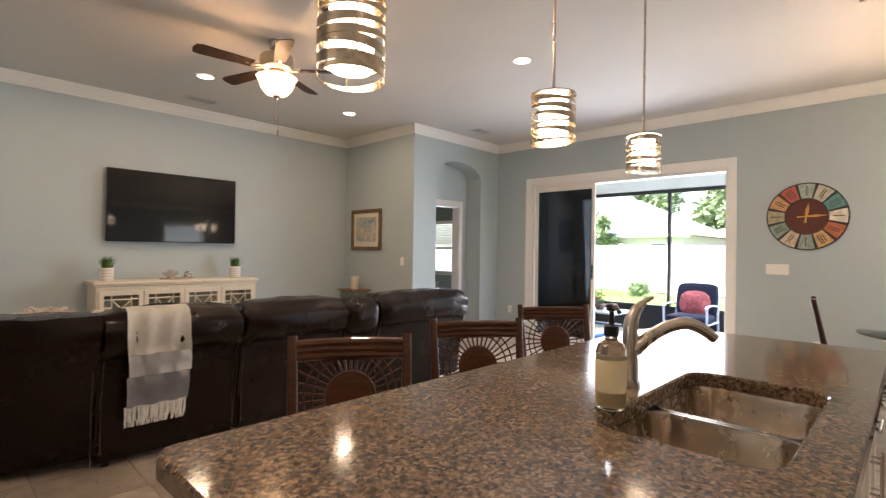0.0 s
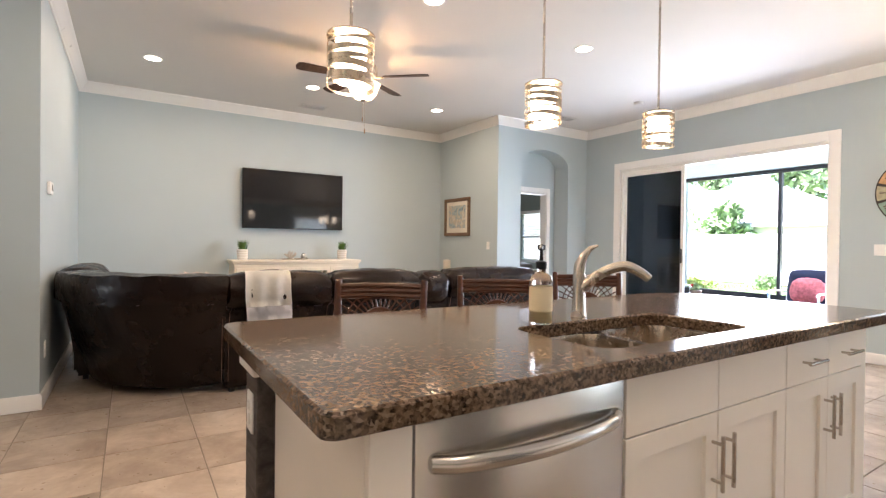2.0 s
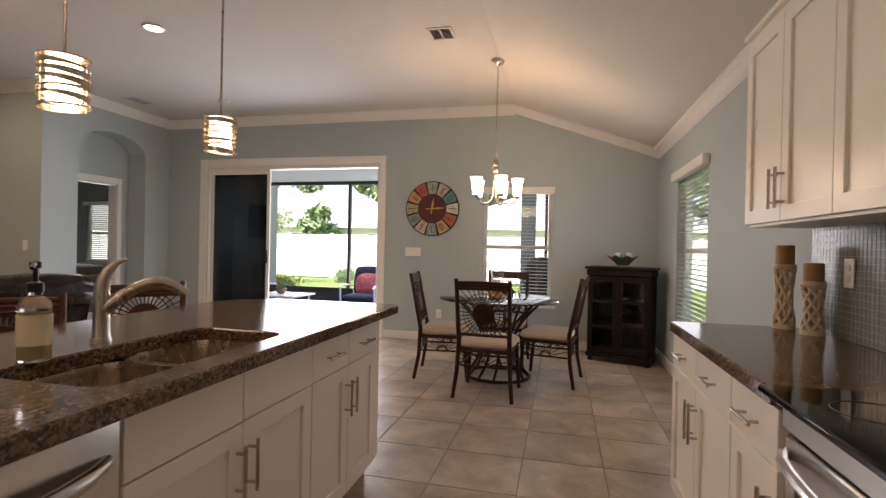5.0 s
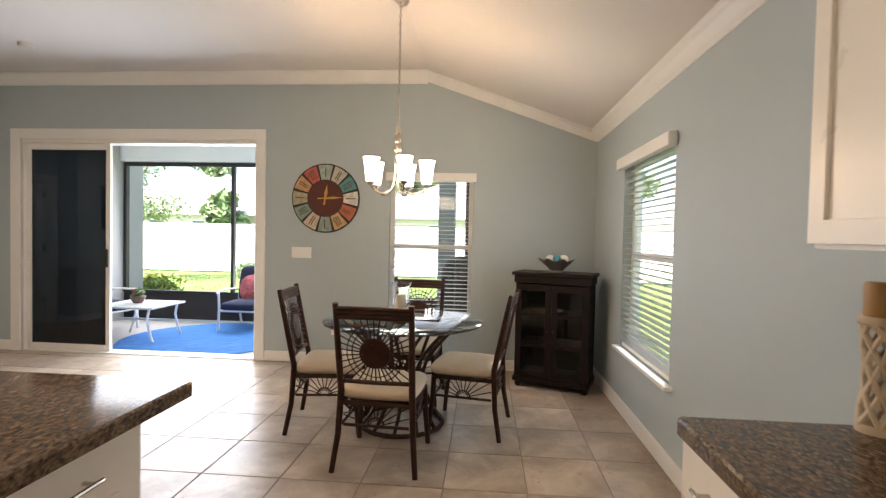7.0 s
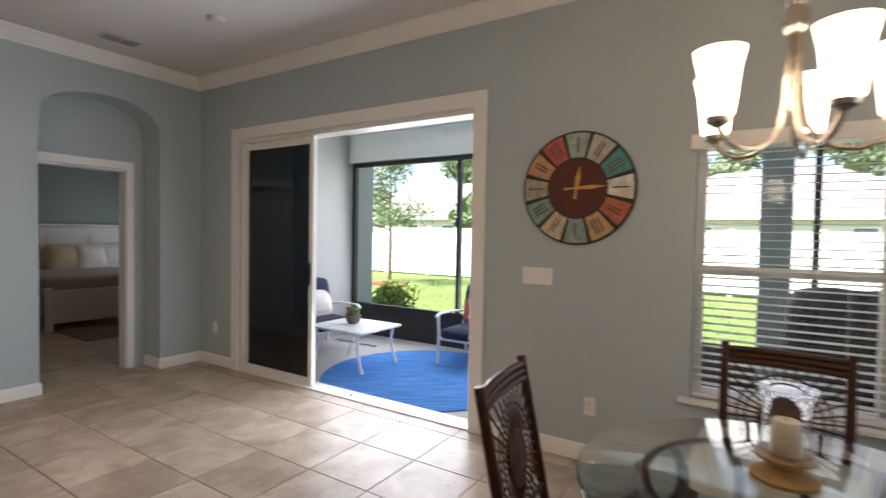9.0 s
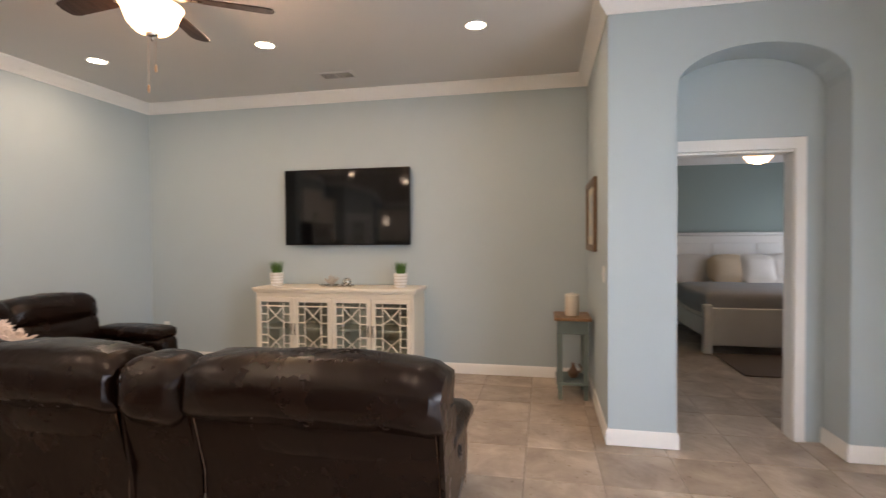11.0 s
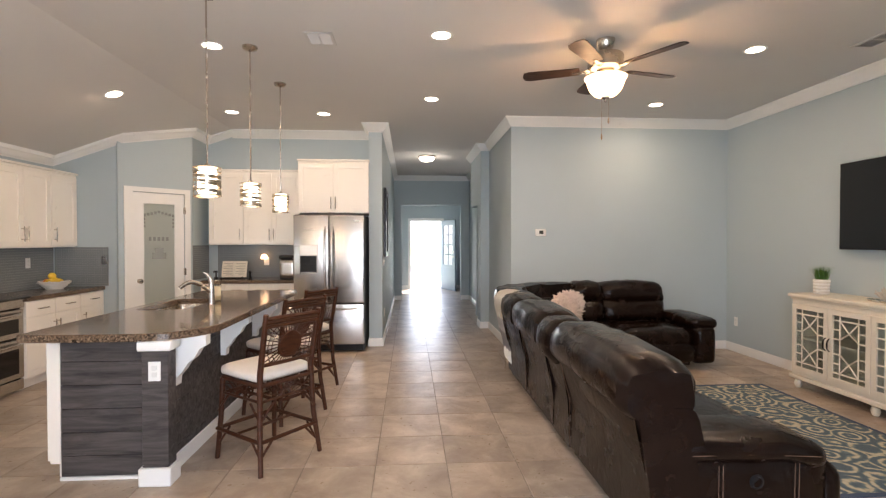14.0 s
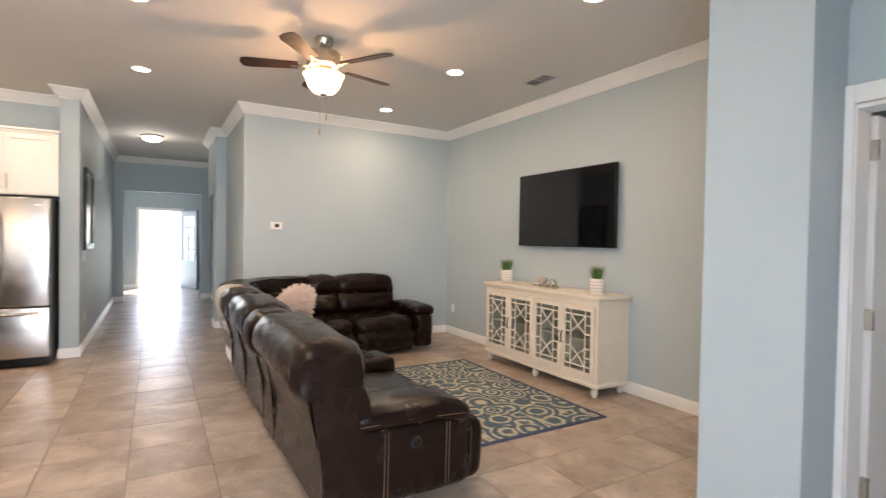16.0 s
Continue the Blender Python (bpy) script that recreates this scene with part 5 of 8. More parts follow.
def grass_pot(y, label):
    x = 0.24
    t = thing("potted_grass", (x, y, 0.93), label, "potted plant", "console plants")
    part("pot", lt([(0.048, 0), (0.052, 0.004), (0.058, 0.115), (0.052, 0.118), (0.05, 0.10), (0.002, 0.098)], (x, y, 0.93), 20), plain("white_pot", (0.75, 0.73, 0.69), 0.5), t)
    bm = bmesh.new()
    for z in (0.02, 0.045, 0.07, 0.095):
        lathe(bm, [(0.0525 + z * 0.05, z - 0.005), (0.0555 + z * 0.05, z), (0.0525 + z * 0.05, z + 0.005)], (x, y, 0.93), 20, cap=False)
    part("rib", bm, plain("pot_stripe", (0.62, 0.58, 0.52), 0.6), t)
    bm = bmesh.new()
    rr = random.Random(int(abs(y) * 100))
    for k in range(170):
        a, q = rr.uniform(0, 2 * math.pi), rr.uniform(0, 0.04)
        lean, h = rr.uniform(0.01, 0.075), rr.uniform(0.07, 0.135)
        p0 = Vector((x + q * math.cos(a), y + q * math.sin(a), 1.03))
        dirv = Vector((math.cos(a), math.sin(a), 0))
        sd_ = Vector((-dirv.y, dirv.x, 0)) * 0.0028
        p1 = p0 + dirv * lean * 0.4 + Vector((0, 0, h * 0.65))
        p2 = p0 + dirv * lean + Vector((0, 0, h))
        vs = [bm.verts.new(v) for v in (p0 - sd_, p0 + sd_, p1 + sd_ * 0.8, p1 - sd_ * 0.8, p2)]
        bm.faces.new(vs[:4])
        bm.faces.new((vs[3], vs[2], vs[4]))
    part("grass", bm, plain("grass_blade", (0.07, 0.16, 0.025), 0.55, var=0.4, scale=40), t, "green grass blades", smooth=None)
    t.scale = (1.22, 1.22, 1.22)


grass_pot(-5.12, "green grass in a ribbed white pot on the console")
grass_pot(-3.72, "bushy green grass in a ribbed white pot on the console")
tr = thing("decor_tray", (0.25, -4.42, 0.93), "silver tray on the media console", "tray")
SILV = plain("mercury_silver", (0.62, 0.60, 0.55), 0.25, 0.9, var=0.15, scale=30)
part("tray", turned(lt([(0.001, 0.003), (0.13, 0.003), (0.155, 0.018), (0.158, 0.018), (0.135, 0.0), (0.001, 0.0)], (0, 0, 0), 24), Matrix.Translation((0.25, -4.42, 0.93)) @ Matrix.Diagonal((0.6, 1.3, 1, 1))), SILV, tr)
part("ball", turned(lt([(0.001, 0)] + [(0.045 * math.sin(math.pi * i / 10), 0.045 - 0.045 * math.cos(math.pi * i / 10)) for i in range(1, 10)] + [(0.001, 0.09)], (0.26, -4.30, 0.934), 16), Matrix.Identity(4)), SILV, tr)
cr = thing("coral_ornament", (0.24, -4.48, 0.934), "pale grey branching coral ornament on the tray", "ornament")
bm = bmesh.new()
rr = random.Random(5)
for k in range(26):
    a, e = rr.uniform(0, 2 * math.pi), rr.uniform(0.5, 1.5)
    L = rr.uniform(0.05, 0.115)
    p = [Vector((0.24, -4.48, 0.945))]
    for s in range(4):
        a += rr.uniform(-0.4, 0.4)
        p.append(p[-1] + Vector((math.cos(a) * math.cos(e) * 0.6, math.sin(a) * math.cos(e), math.sin(e))) * L / 4)
    tube(bm, p, [0.009, 0.008, 0.008, 0.007, 0.005], 5)
part("branches", bm, plain("coral", (0.42, 0.38, 0.33), 0.7, bump=0.4), cr)

# rug
def rug_mat():
    m, nt, b = nodes("floral_rug")
    co = coords(nt)
    v = n_(nt, "ShaderNodeTexVoronoi", Scale=4.2)
    v.feature = "F1"
    w = n_(nt, "ShaderNodeTexNoise", Scale=4.0, Detail=2.0)
    mixv = nt.nodes.new("ShaderNodeVectorMath")
    mixv.operation = "MULTIPLY_ADD"
    nt.links.new(w.outputs["Color"], mixv.inputs[0])
    mixv.inputs[1].default_value = (0.12, 0.12, 0.0)
    nt.links.new(co, mixv.inputs[2])
    nt.links.new(mixv.outputs[0], v.inputs["Vector"])
    mt = nt.nodes.new("ShaderNodeMath")
    mt.operation = "MULTIPLY"
    mt.inputs[1].default_value = 30.0
    nt.links.new(v.outputs["Distance"], mt.inputs[0])
    sn = nt.nodes.new("ShaderNodeMath")
    sn.operation = "SINE"
    nt.links.new(mt.outputs[0], sn.inputs[0])
    v2 = n_(nt, "ShaderNodeTexVoronoi", Scale=28.0)
    nt.links.new(mixv.outputs[0], v2.inputs["Vector"])
    ad = nt.nodes.new("ShaderNodeMath")
    ad.operation = "MULTIPLY_ADD"
    nt.links.new(v2.outputs["Distance"], ad.inputs[0])
    ad.inputs[1].default_value = -1.5
    nt.links.new(sn.outputs[0], ad.inputs[2])
    mr = nt.nodes.new("ShaderNodeMapRange")
    mr.inputs[1].default_value, mr.inputs[2].default_value = -1.6, 0.9
    nt.links.new(ad.outputs[0], mr.inputs[0])
    c = ramp(nt, mr.outputs[0], [(0.12, (0.07, 0.11, 0.14)), (0.36, (0.13, 0.18, 0.20)), (0.5, (0.20, 0.23, 0.21)), (0.58, (0.42, 0.38, 0.27)), (0.8, (0.50, 0.46, 0.35))])
    nt.links.new(c, b.inputs["Base Color"])
    b.inputs["Roughness"].default_value = 0.95
    n3 = n_(nt, "ShaderNodeTexNoise", Scale=320.0)
    nt.links.new(co, n3.inputs["Vector"])
    bp = n_(nt, "ShaderNodeBump", Strength=0.6, Distance=0.004)
    nt.links.new(n3.outputs[0], bp.inputs["Height"])
    nt.links.new(bp.outputs[0], b.inputs["Normal"])
    return m
ar = thing("area_rug", (1.4, -4.2, 0), "blue and cream floral patterned area rug", "rug")
part("field", bx(0.74, 2.22, -5.27, -3.21, 0.001, 0.010, bevel=0.003), rug_mat(), ar)
bm = bmesh.new()
for a in ((0.70, 0.74, -5.31, -3.17), (2.22, 2.26, -5.31, -3.17), (0.74, 2.22, -5.31, -5.27), (0.74, 2.22, -3.21, -3.17)):
    box(bm, a[0], a[1], a[2], a[3], 0.001, 0.009, bevel=0.003)
part("border", bm, plain("rug_border", (0.05, 0.075, 0.13), 0.95, bump=0.5, bscale=300), ar, "navy bound border")

# the television wall and what stands along it
for ob in set(bpy.data.objects) - BUILT:
    if not ob.parent:
        ob.location += Vector((-0.15, -0.035, 0))

# sectional sofa: built along y, its back towards the kitchen
sf = thing("sectional_sofa", (2.6, -4.8, 0), "dark brown leather reclining sectional sofa", "sofa")
FOOT = BLACK


def soft(bm, amp=0.008, sc=6.0):
    for v in bm.verts:
        v.co += Vector((noise.noise(v.co * sc), noise.noise(v.co * sc + Vector((9, 2, 4))), noise.noise(v.co * sc + Vector((3, 8, 1))))) * amp
    return bm


def seg(m, w, seat=True, s0=0.0):
    """One sofa module of width w in local x; its back lies at y = 0, the seat in front of it at -y."""
    # leaning back shell
    bm = bmesh.new()
    prism(bm, [(-0.02, 0.07), (-0.02, 0.40), (0.085, 0.80), (0.06, 0.86), (-0.10, 0.80), (-0.24, 0.45), (-0.24, 0.07)], "x", 0.004, w - 0.004)
    bmesh.ops.bevel(bm, geom=bm.edges[:], offset=0.02, segments=2, affect="EDGES")
    part("back_shell", turned(bm, m), LEATHER, sf)
    # pillow back, rolling over the top
    bm = cu(-0.04, w + 0.04, -0.30, -0.02, 0.44, 0.74, r=0.10, puff=0.03, n=9)
    bend(bm, lambda c: (max(0.006, min(w - 0.006, c.x)), c.y + (c.z - 0.46) * 0.22, c.z))
    part("lumbar_cushion", turned(soft(bm), m), LEATHER, sf)
    bm = cu(-0.05, w + 0.05, -0.24, 0.125, 0.655, 0.93, r=0.115, puff=0.015, n=11)
    bend(bm, lambda c: (max(0.004, min(w - 0.004, c.x)), c.y, c.z - 0.02 * (2 * c.x / w - 1) ** 4))
    part("head_cushion", turned(soft(bm, 0.014, 9), m), LEATHER, sf)
    if seat:
        part("seat_cushion", turned(soft(cu(s0 + 0.006, w - 0.006, -0.92, -0.22, 0.24, 0.455, r=0.085, puff=0.02, n=9), 0.008), m), LEATHER, sf)
        part("footrest", turned(soft(cu(s0 + 0.008, w - 0.008, -0.95, -0.80, 0.08, 0.31, r=0.06, puff=0.015, n=7), 0.005), m), LEATHER, sf)
        part("base", turned(bx(s0 + 0.02, w - 0.02, -0.85, -0.05, 0.04, 0.26), m), LEATHER, sf)
    bm = bmesh.new()
    for x in (0.03, w - 0.03):
        tube(bm, [(x, -0.014, 0.10), (x, -0.014, 0.40), (x, 0.088, 0.79)], 0.0016, 4)
    tube(bm, [(0.02, 0.10, 0.80), (w - 0.02, 0.10, 0.80)], 0.0016, 4)
    part("stitching", turned(bm, m), STITCH, sf, "pale contrast stitching")
    for x in (0.07, w - 0.07):
        part("foot", turned(bx(x - 0.02, x + 0.02, -0.12, -0.08, 0, 0.05), m), FOOT, sf)


ROW = lambda y: pose(3.06, y, 0, 0, 0, -90)         # back towards +x; local x runs to -y
seg(ROW(-2.69), 1.13, s0=0.32)
seg(ROW(-4.16), 0.84)
seg(ROW(-5.0), 0.82)
# console with cup holders
m = ROW(-3.82)
bm = bmesh.new()
prism(bm, [(-0.02, 0.07), (-0.02, 0.40), (0.085, 0.80), (0.06, 0.86), (-0.10, 0.80), (-0.24, 0.45), (-0.24, 0.07)], "x", 0.004, 0.336)
part("back_shell", turned(bm, m), LEATHER, sf)
part("head_cushion", turned(soft(cu(0.006, 0.334, -0.2, 0.12, 0.62, 0.90, r=0.09, puff=0.02, n=8), 0.012, 9), m), LEATHER, sf)
part("console", turned(cu(0.01, 0.33, -0.92, -0.2, 0.06, 0.53, r=0.05, puff=0.012, n=8), m), LEATHER, sf, "leather console with cup holders")
for x in (0.10, 0.24):
    part("cup_holder", turned(lt([(0.046, 0), (0.046, 0.012), (0.038, 0.012), (0.037, 0.004), (0.001, 0.004)], (x, -0.72, 0.535), 16), m), BLACK, sf)
# end arm with the power button
m = ROW(-2.74)
part("arm", turned(soft(cu(0.0, 0.27, -0.90, -0.10, 0.05, 0.49, r=0.07, puff=0.015, n=9), 0.006), m), LEATHER, sf)
bm = cu(-0.045, 0.285, -0.86, -0.14, 0.445, 0.575, r=0.062, puff=0.01, n=10)
bend(bm, lambda c: (c.x, c.y, c.z - max(0, -0.62 - c.y) ** 1.5 * 0.5))
face = soft(cu(0.02, 0.30, -0.985, -0.84, 0.06, 0.40, r=0.065, puff=0.01, n=8), 0.006)
part("arm_front", turned(face, m), LEATHER, sf)
part("arm_pad", turned(soft(bm, 0.008), m), LEATHER, sf, "padded arm top")
bm = bmesh.new()
for y in (-0.72, -0.70, -0.36, -0.34):
    tube(bm, [(-0.012, y, 0.10), (-0.018, y, 0.44)], 0.0016, 4)
tube(bm, [(-0.047, -0.8, 0.48), (-0.052, -0.5, 0.50), (-0.047, -0.2, 0.50)], 0.0016, 4)
part("stitching", turned(bm, m), STITCH, sf, "pale contrast stitching")
bt = bmesh.new()
lathe(bt, [(0.034, 0), (0.034, 0.004), (0.026, 0.006), (0.024, 0.002), (0.001, 0.002)], seg=18)
part("power_button", turned(bt, m @ Matrix.Translation((-0.012, -0.52, 0.36)) @ Matrix.Rotation(radians(-90), 4, "Y")), BLACK, sf, "round black recliner button")
part("end_panel", turned(bx(0.27, 0.285, -0.5, -0.02, 0.08, 0.42, bevel=0.006), m), LEATHER, sf)
# curved corner
CX, CY, R = 2.06, -5.82, 1.04
def arcpart(name, r0, r1, z0, z1, lean, puff, amp=0.008, label=""):
    bm = bmesh.new()
    n, k = 18, 8
    grid = []
    for i in range(n + 1):
        a = -math.pi / 2 * i / n
        ring = []
        for j in range(4 * k):
            q = j / k
            s, f = int(q), q - int(q)
            u, w = ((f, 0), (1, f), (1 - f, 1), (0, 1 - f))[s]
            # round the corners of the section
            cu_, cw = u * 2 - 1, w * 2 - 1
            L = max(abs(cu_), abs(cw))
            rad = math.hypot(cu_, cw) or 1
            k1 = 0.72 + 0.28 * L / rad
            cu_, cw = cu_ * k1, cw * k1
            rr_ = (r0 + r1) / 2 + cu_ * (r1 - r0) / 2 + lean * (cw + 1) / 2
            zz = (z0 + z1) / 2 + cw * (z1 - z0) / 2
            ring.append(bm.verts.new((CX + rr_ * math.cos(a), CY + rr_ * math.sin(a), zz)))
        grid.append(ring)
    for a, b in zip(grid, grid[1:]):
        for j in range(4 * k):
            bm.faces.new((a[j], a[(j + 1) % (4 * k)], b[(j + 1) % (4 * k)], b[j]))
    bm.faces.new(grid[0])
    bm.faces.new(grid[-1])
    part(name, soft(bm, amp, 8), LEATHER, sf, label)
arcpart("corner_shell", 0.66, 0.88, 0.03, 0.84, 0.25, 0)
arcpart("corner_head_cushion", 0.80, 1.12, 0.70, 0.93, 0.0, 0, 0.014)
arcpart("corner_lumbar", 0.62, 0.86, 0.42, 0.76, 0.10, 0)
arcpart("corner_seat", 0.10, 0.80, 0.10, 0.48, 0.0, 0)
bm = bmesh.new()
tube(bm, [(CX + 1.012 * math.cos(-0.02), CY + 1.012 * math.sin(-0.02), 0.06), (CX + 1.012, CY - 0.02, 0.4), (CX + 1.09, CY - 0.02, 0.8)], 0.0016, 4)
part("stitching", bm, STITCH, sf)
# far leg along the back wall
FAR = lambda x: pose(x, -6.84, 0, 0, 0, 180)
seg(FAR(2.05), 0.36)
seg(FAR(1.68), 0.78)
m = FAR(0.90)
part("arm", turned(soft(cu(0.0, 0.25, -0.94, -0.04, 0.06, 0.49, r=0.07, puff=0.015, n=9), 0.006), m), LEATHER, sf)
part("arm_pad", turned(soft(cu(-0.02, 0.29, -0.90, -0.12, 0.445, 0.58, r=0.062, puff=0.01, n=9), 0.008), m), LEATHER, sf)

# throw over the sofa back, white to grey with a fringe
tw = thing("throw_blanket", (3.15, -5.55, 0.9), "white and grey woven throw with a fringe over the sofa back", "throw")
def cloth(prof, y0, y1, mat, name, label, z_noise=0.006):
    bm = bmesh.new()
    n = 14
    rows = []
    for k, (x, z) in enumerate(prof):
        row = []
        for i in range(n + 1):
            u = i / n
            y = y0 + (y1 - y0) * u + 0.012 * math.sin(k * 0.7)
            w = 0.010 * math.sin(u * 17 + k * 0.35) * min(1, k / 4) + z_noise * noise.noise(Vector((u * 4, k * 0.5, 2)))
            row.append(bm.verts.new((x + w, y, z)))
        rows.append(row)
    for a, b in zip(rows, rows[1:]):
        for i in range(n):
            bm.faces.new((a[i], a[i + 1], b[i + 1], b[i]))
    geom = bmesh.ops.solidify(bm, geom=bm.faces[:], thickness=0.008)
    part(name, bm, mat, tw, label, smooth=60)
FABW, FABG, FABL = (plain(n, c, 0.95, var=0.06, scale=25, bump=0.6, bscale=350) for n, c in (("throw_white", (0.80, 0.79, 0.74)), ("throw_grey", (0.36, 0.35, 0.37)), ("throw_light", (0.58, 0.58, 0.60))))
ya, yb = -5.69, -5.35
cloth([(2.80, 0.70), (2.84, 0.80), (2.90, 0.89), (2.98, 0.942), (3.08, 0.95), (3.16, 0.93), (3.205, 0.88), (3.212, 0.80), (3.205, 0.74), (3.195, 0.68)], ya, yb, FABW, "upper_cloth", "off-white woven upper half")
cloth([(3.195, 0.68), (3.185, 0.62), (3.17, 0.55)], ya, yb, FABL, "middle_cloth", "pale grey middle band")
cloth([(3.17, 0.55), (3.15, 0.48), (3.13, 0.42), (3.115, 0.36)], ya, yb, FABG, "lower_cloth", "grey woven lower band")
bm = bmesh.new()
for k in range(40):
    y = ya + (yb - ya) * (k + 0.5) / 40
    tube(bm, [(3.113, y, 0.365), (3.112, y + random.uniform(-0.008, 0.008), 0.30), (3.105, y + random.uniform(-0.014, 0.014), 0.245)], [0.0035, 0.005, 0.003], 4)
part("fringe", bm, FABW, tw, "white knotted fringe")

# shaggy pillows in the corner
SHAG = plain("shag_white", (0.72, 0.62, 0.56), 0.95, var=0.08, scale=20)
def shag(c, rot, label):
    t = thing("shaggy_pillow", c, label, "pillow", "sofa pillows")
    bm = cu(-0.22, 0.22, -0.07, 0.07, -0.20, 0.20, r=0.07, puff=0.05, n=16)
    for v in bm.verts:
        d = noise.noise(v.co * 28) * 0.020 + noise.noise(v.co * 60) * 0.012
        v.co += v.co.normalized() * d
    rr = random.Random(8)
    vs = [v.co.copy() for v in bm.verts]
    for p in vs:
        if rr.random() < 0.8:
            d = p.normalized()
            e = Vector((rr.uniform(-1, 1), rr.uniform(-1, 1), rr.uniform(-1, 0.6))) * 0.02
            tube(bm, [p - d * 0.01, p + d * 0.02 + e, p + d * 0.028 + e * 2], [0.009, 0.008, 0.003], 4)
    m_ = Matrix.Translation(c) @ Euler([radians(a) for a in rot]).to_matrix().to_4x4()
    part("cover", turned(bm, m_), SHAG, t, "shaggy off-white fur")
shag((2.38, -5.98, 0.63), (-14, 0, 40), "shaggy off-white pillow leaning in the sofa corner")
shag((2.56, -5.62, 0.61), (-16, 0, 80), "second shaggy off-white pillow on the sofa")

# side table, canister, picture, thermostat
st = thing("side_table", (0.40, -2.05, 0), "small teal painted side table with a wooden top", "side table")
TEAL = plain("teal_paint", (0.13, 0.17, 0.165), 0.55, var=0.12, scale=14)
part("top", bx(0.14, 0.56, -2.22, -1.90, 0.70, 0.725, bevel=0.005), wood("oak_top", (0.16, 0.08, 0.035), (0.34, 0.19, 0.09), (4, 30, 30)), st, "brown wooden top")
part("apron", bx(0.17, 0.53, -2.19, -1.93, 0.58, 0.70, bevel=0.003), TEAL, st)
for x in (0.17, 0.49):
    for y in (-2.19, -1.97):
        part("leg", bx(x, x + 0.04, y, y + 0.04, 0.0, 0.58, bevel=0.003), TEAL, st)
part("shelf", bx(0.16, 0.54, -2.20, -1.92, 0.13, 0.155, bevel=0.003), TEAL, st)
cs = thing("ceramic_canister", (0.36, -2.06, 0.725), "cream embossed lidded canister on the side table", "canister")
part("jar", lt([(0.058, 0), (0.062, 0.006), (0.062, 0.17)], (0.36, -2.06, 0.725), 24), plain("embossed_cream", (0.66, 0.60, 0.50), 0.6, bump=0.9, bscale=45), cs)
part("lid", lt([(0.064, 0.171), (0.064, 0.188), (0.05, 0.195), (0.012, 0.197), (0.012, 0.205), (0.002, 0.208)], (0.36, -2.06, 0.725), 24), plain("cream_lid", (0.68, 0.64, 0.56), 0.5), cs)
ot = thing("shelf_ornament", (0.35, -2.05, 0.155), "small brown ornament on the lower shelf", "ornament")
bm = bmesh.new()
lathe(bm, [(0.03, 0), (0.045, 0.02), (0.05, 0.05), (0.02, 0.09), (0.012, 0.12), (0.02, 0.13), (0.002, 0.135)], (0.35, -2.05, 0.155), 14)
tube(bm, [(0.35, -2.05 + 0.045, 0.2), (0.35, -1.97, 0.23), (0.35, -2.0, 0.28)], 0.008, 6)
part("body", bm, plain("brown_glaze", (0.14, 0.07, 0.035), 0.35), ot)

pf = thing("framed_picture", (0.40, -1.89, 1.6), "coastal watercolour in a brown frame with pale mat", "picture")
FRW = wood("frame_wood", (0.10, 0.06, 0.035), (0.24, 0.15, 0.09), (6, 30, 30))
x0, x1, z0, z1 = 0.03, 0.76, 1.31, 1.93
bm = bmesh.new()
for a in ((x0, x0 + 0.055, z0, z1), (x1 - 0.055, x1, z0, z1), (x0 + 0.055, x1 - 0.055, z0, z0 + 0.055), (x0 + 0.055, x1 - 0.055, z1 - 0.055, z1)):
    box(bm, a[0], a[1], -1.912, -1.882, a[2], a[3], bevel=0.005)
part("frame", bm, FRW, pf)
part("mat", bx(x0 + 0.055, x1 - 0.055, -1.892, -1.884, z0 + 0.055, z1 - 0.055), plain("mat_board", (0.66, 0.62, 0.52), 0.8), pf)
def art_mat(name, stops, sc):
    m, nt, b = nodes(name)
    nz = n_(nt, "ShaderNodeTexNoise", Scale=sc, Detail=4.0, Distortion=1.5)
    nt.links.new(coords(nt), nz.inputs["Vector"])
    nt.links.new(ramp(nt, nz.outputs[0], stops), b.inputs["Base Color"])
    b.inputs["Roughness"].default_value = 0.3
    return m
part("print", bx(x0 + 0.125, x1 - 0.125, -1.895, -1.892, z0 + 0.13, z1 - 0.12), art_mat("watercolour", [(0.3, (0.14, 0.20, 0.24)), (0.45, (0.32, 0.40, 0.42)), (0.55, (0.48, 0.40, 0.28)), (0.65, (0.58, 0.56, 0.50))], 9), pf, "blue and sand coloured print")
th = thing("thermostat", (2.40, -6.95, 1.5), "small white wall thermostat", "thermostat")
part("case", bx(2.325, 2.465, -6.95, -6.925, 1.51, 1.605, bevel=0.005), TRIM, th)
part("display", bx(2.36, 2.415, -6.926, -6.923, 1.54, 1.585), plain("lcd", (0.03, 0.035, 0.03), 0.3), th, "dark display")

# ceiling fan
fx0, fy0 = 2.535, -4.48
fn = thing("ceiling_fan", (fx0, fy0, ZC), "brushed nickel ceiling fan with dark blades and lit bowl", "ceiling fan")
def lf(name, prof, mat, label=""):
    return part(name, lt(prof, (fx0, fy0, 0), 28), mat, fn, label)
lf("canopy", [(0.075, ZC), (0.075, ZC - 0.02), (0.06, ZC - 0.06), (0.045, ZC - 0.085), (0.02, ZC - 0.095)], NICKEL)
lf("downrod", [(0.013, ZC - 0.09), (0.013, 2.93)], NICKEL)
lf("motor", [(0.05, 2.940), (0.13, 2.930), (0.14, 2.915), (0.14, 2.825), (0.12, 2.805), (0.07, 2.800)], NICKEL)
lf("light_collar", [(0.06, 2.800), (0.075, 2.775), (0.075, 2.740), (0.05, 2.735)], NICKEL)
BOWL = glow("lit_bowl", (1.0, 0.60, 0.28), 1.87)
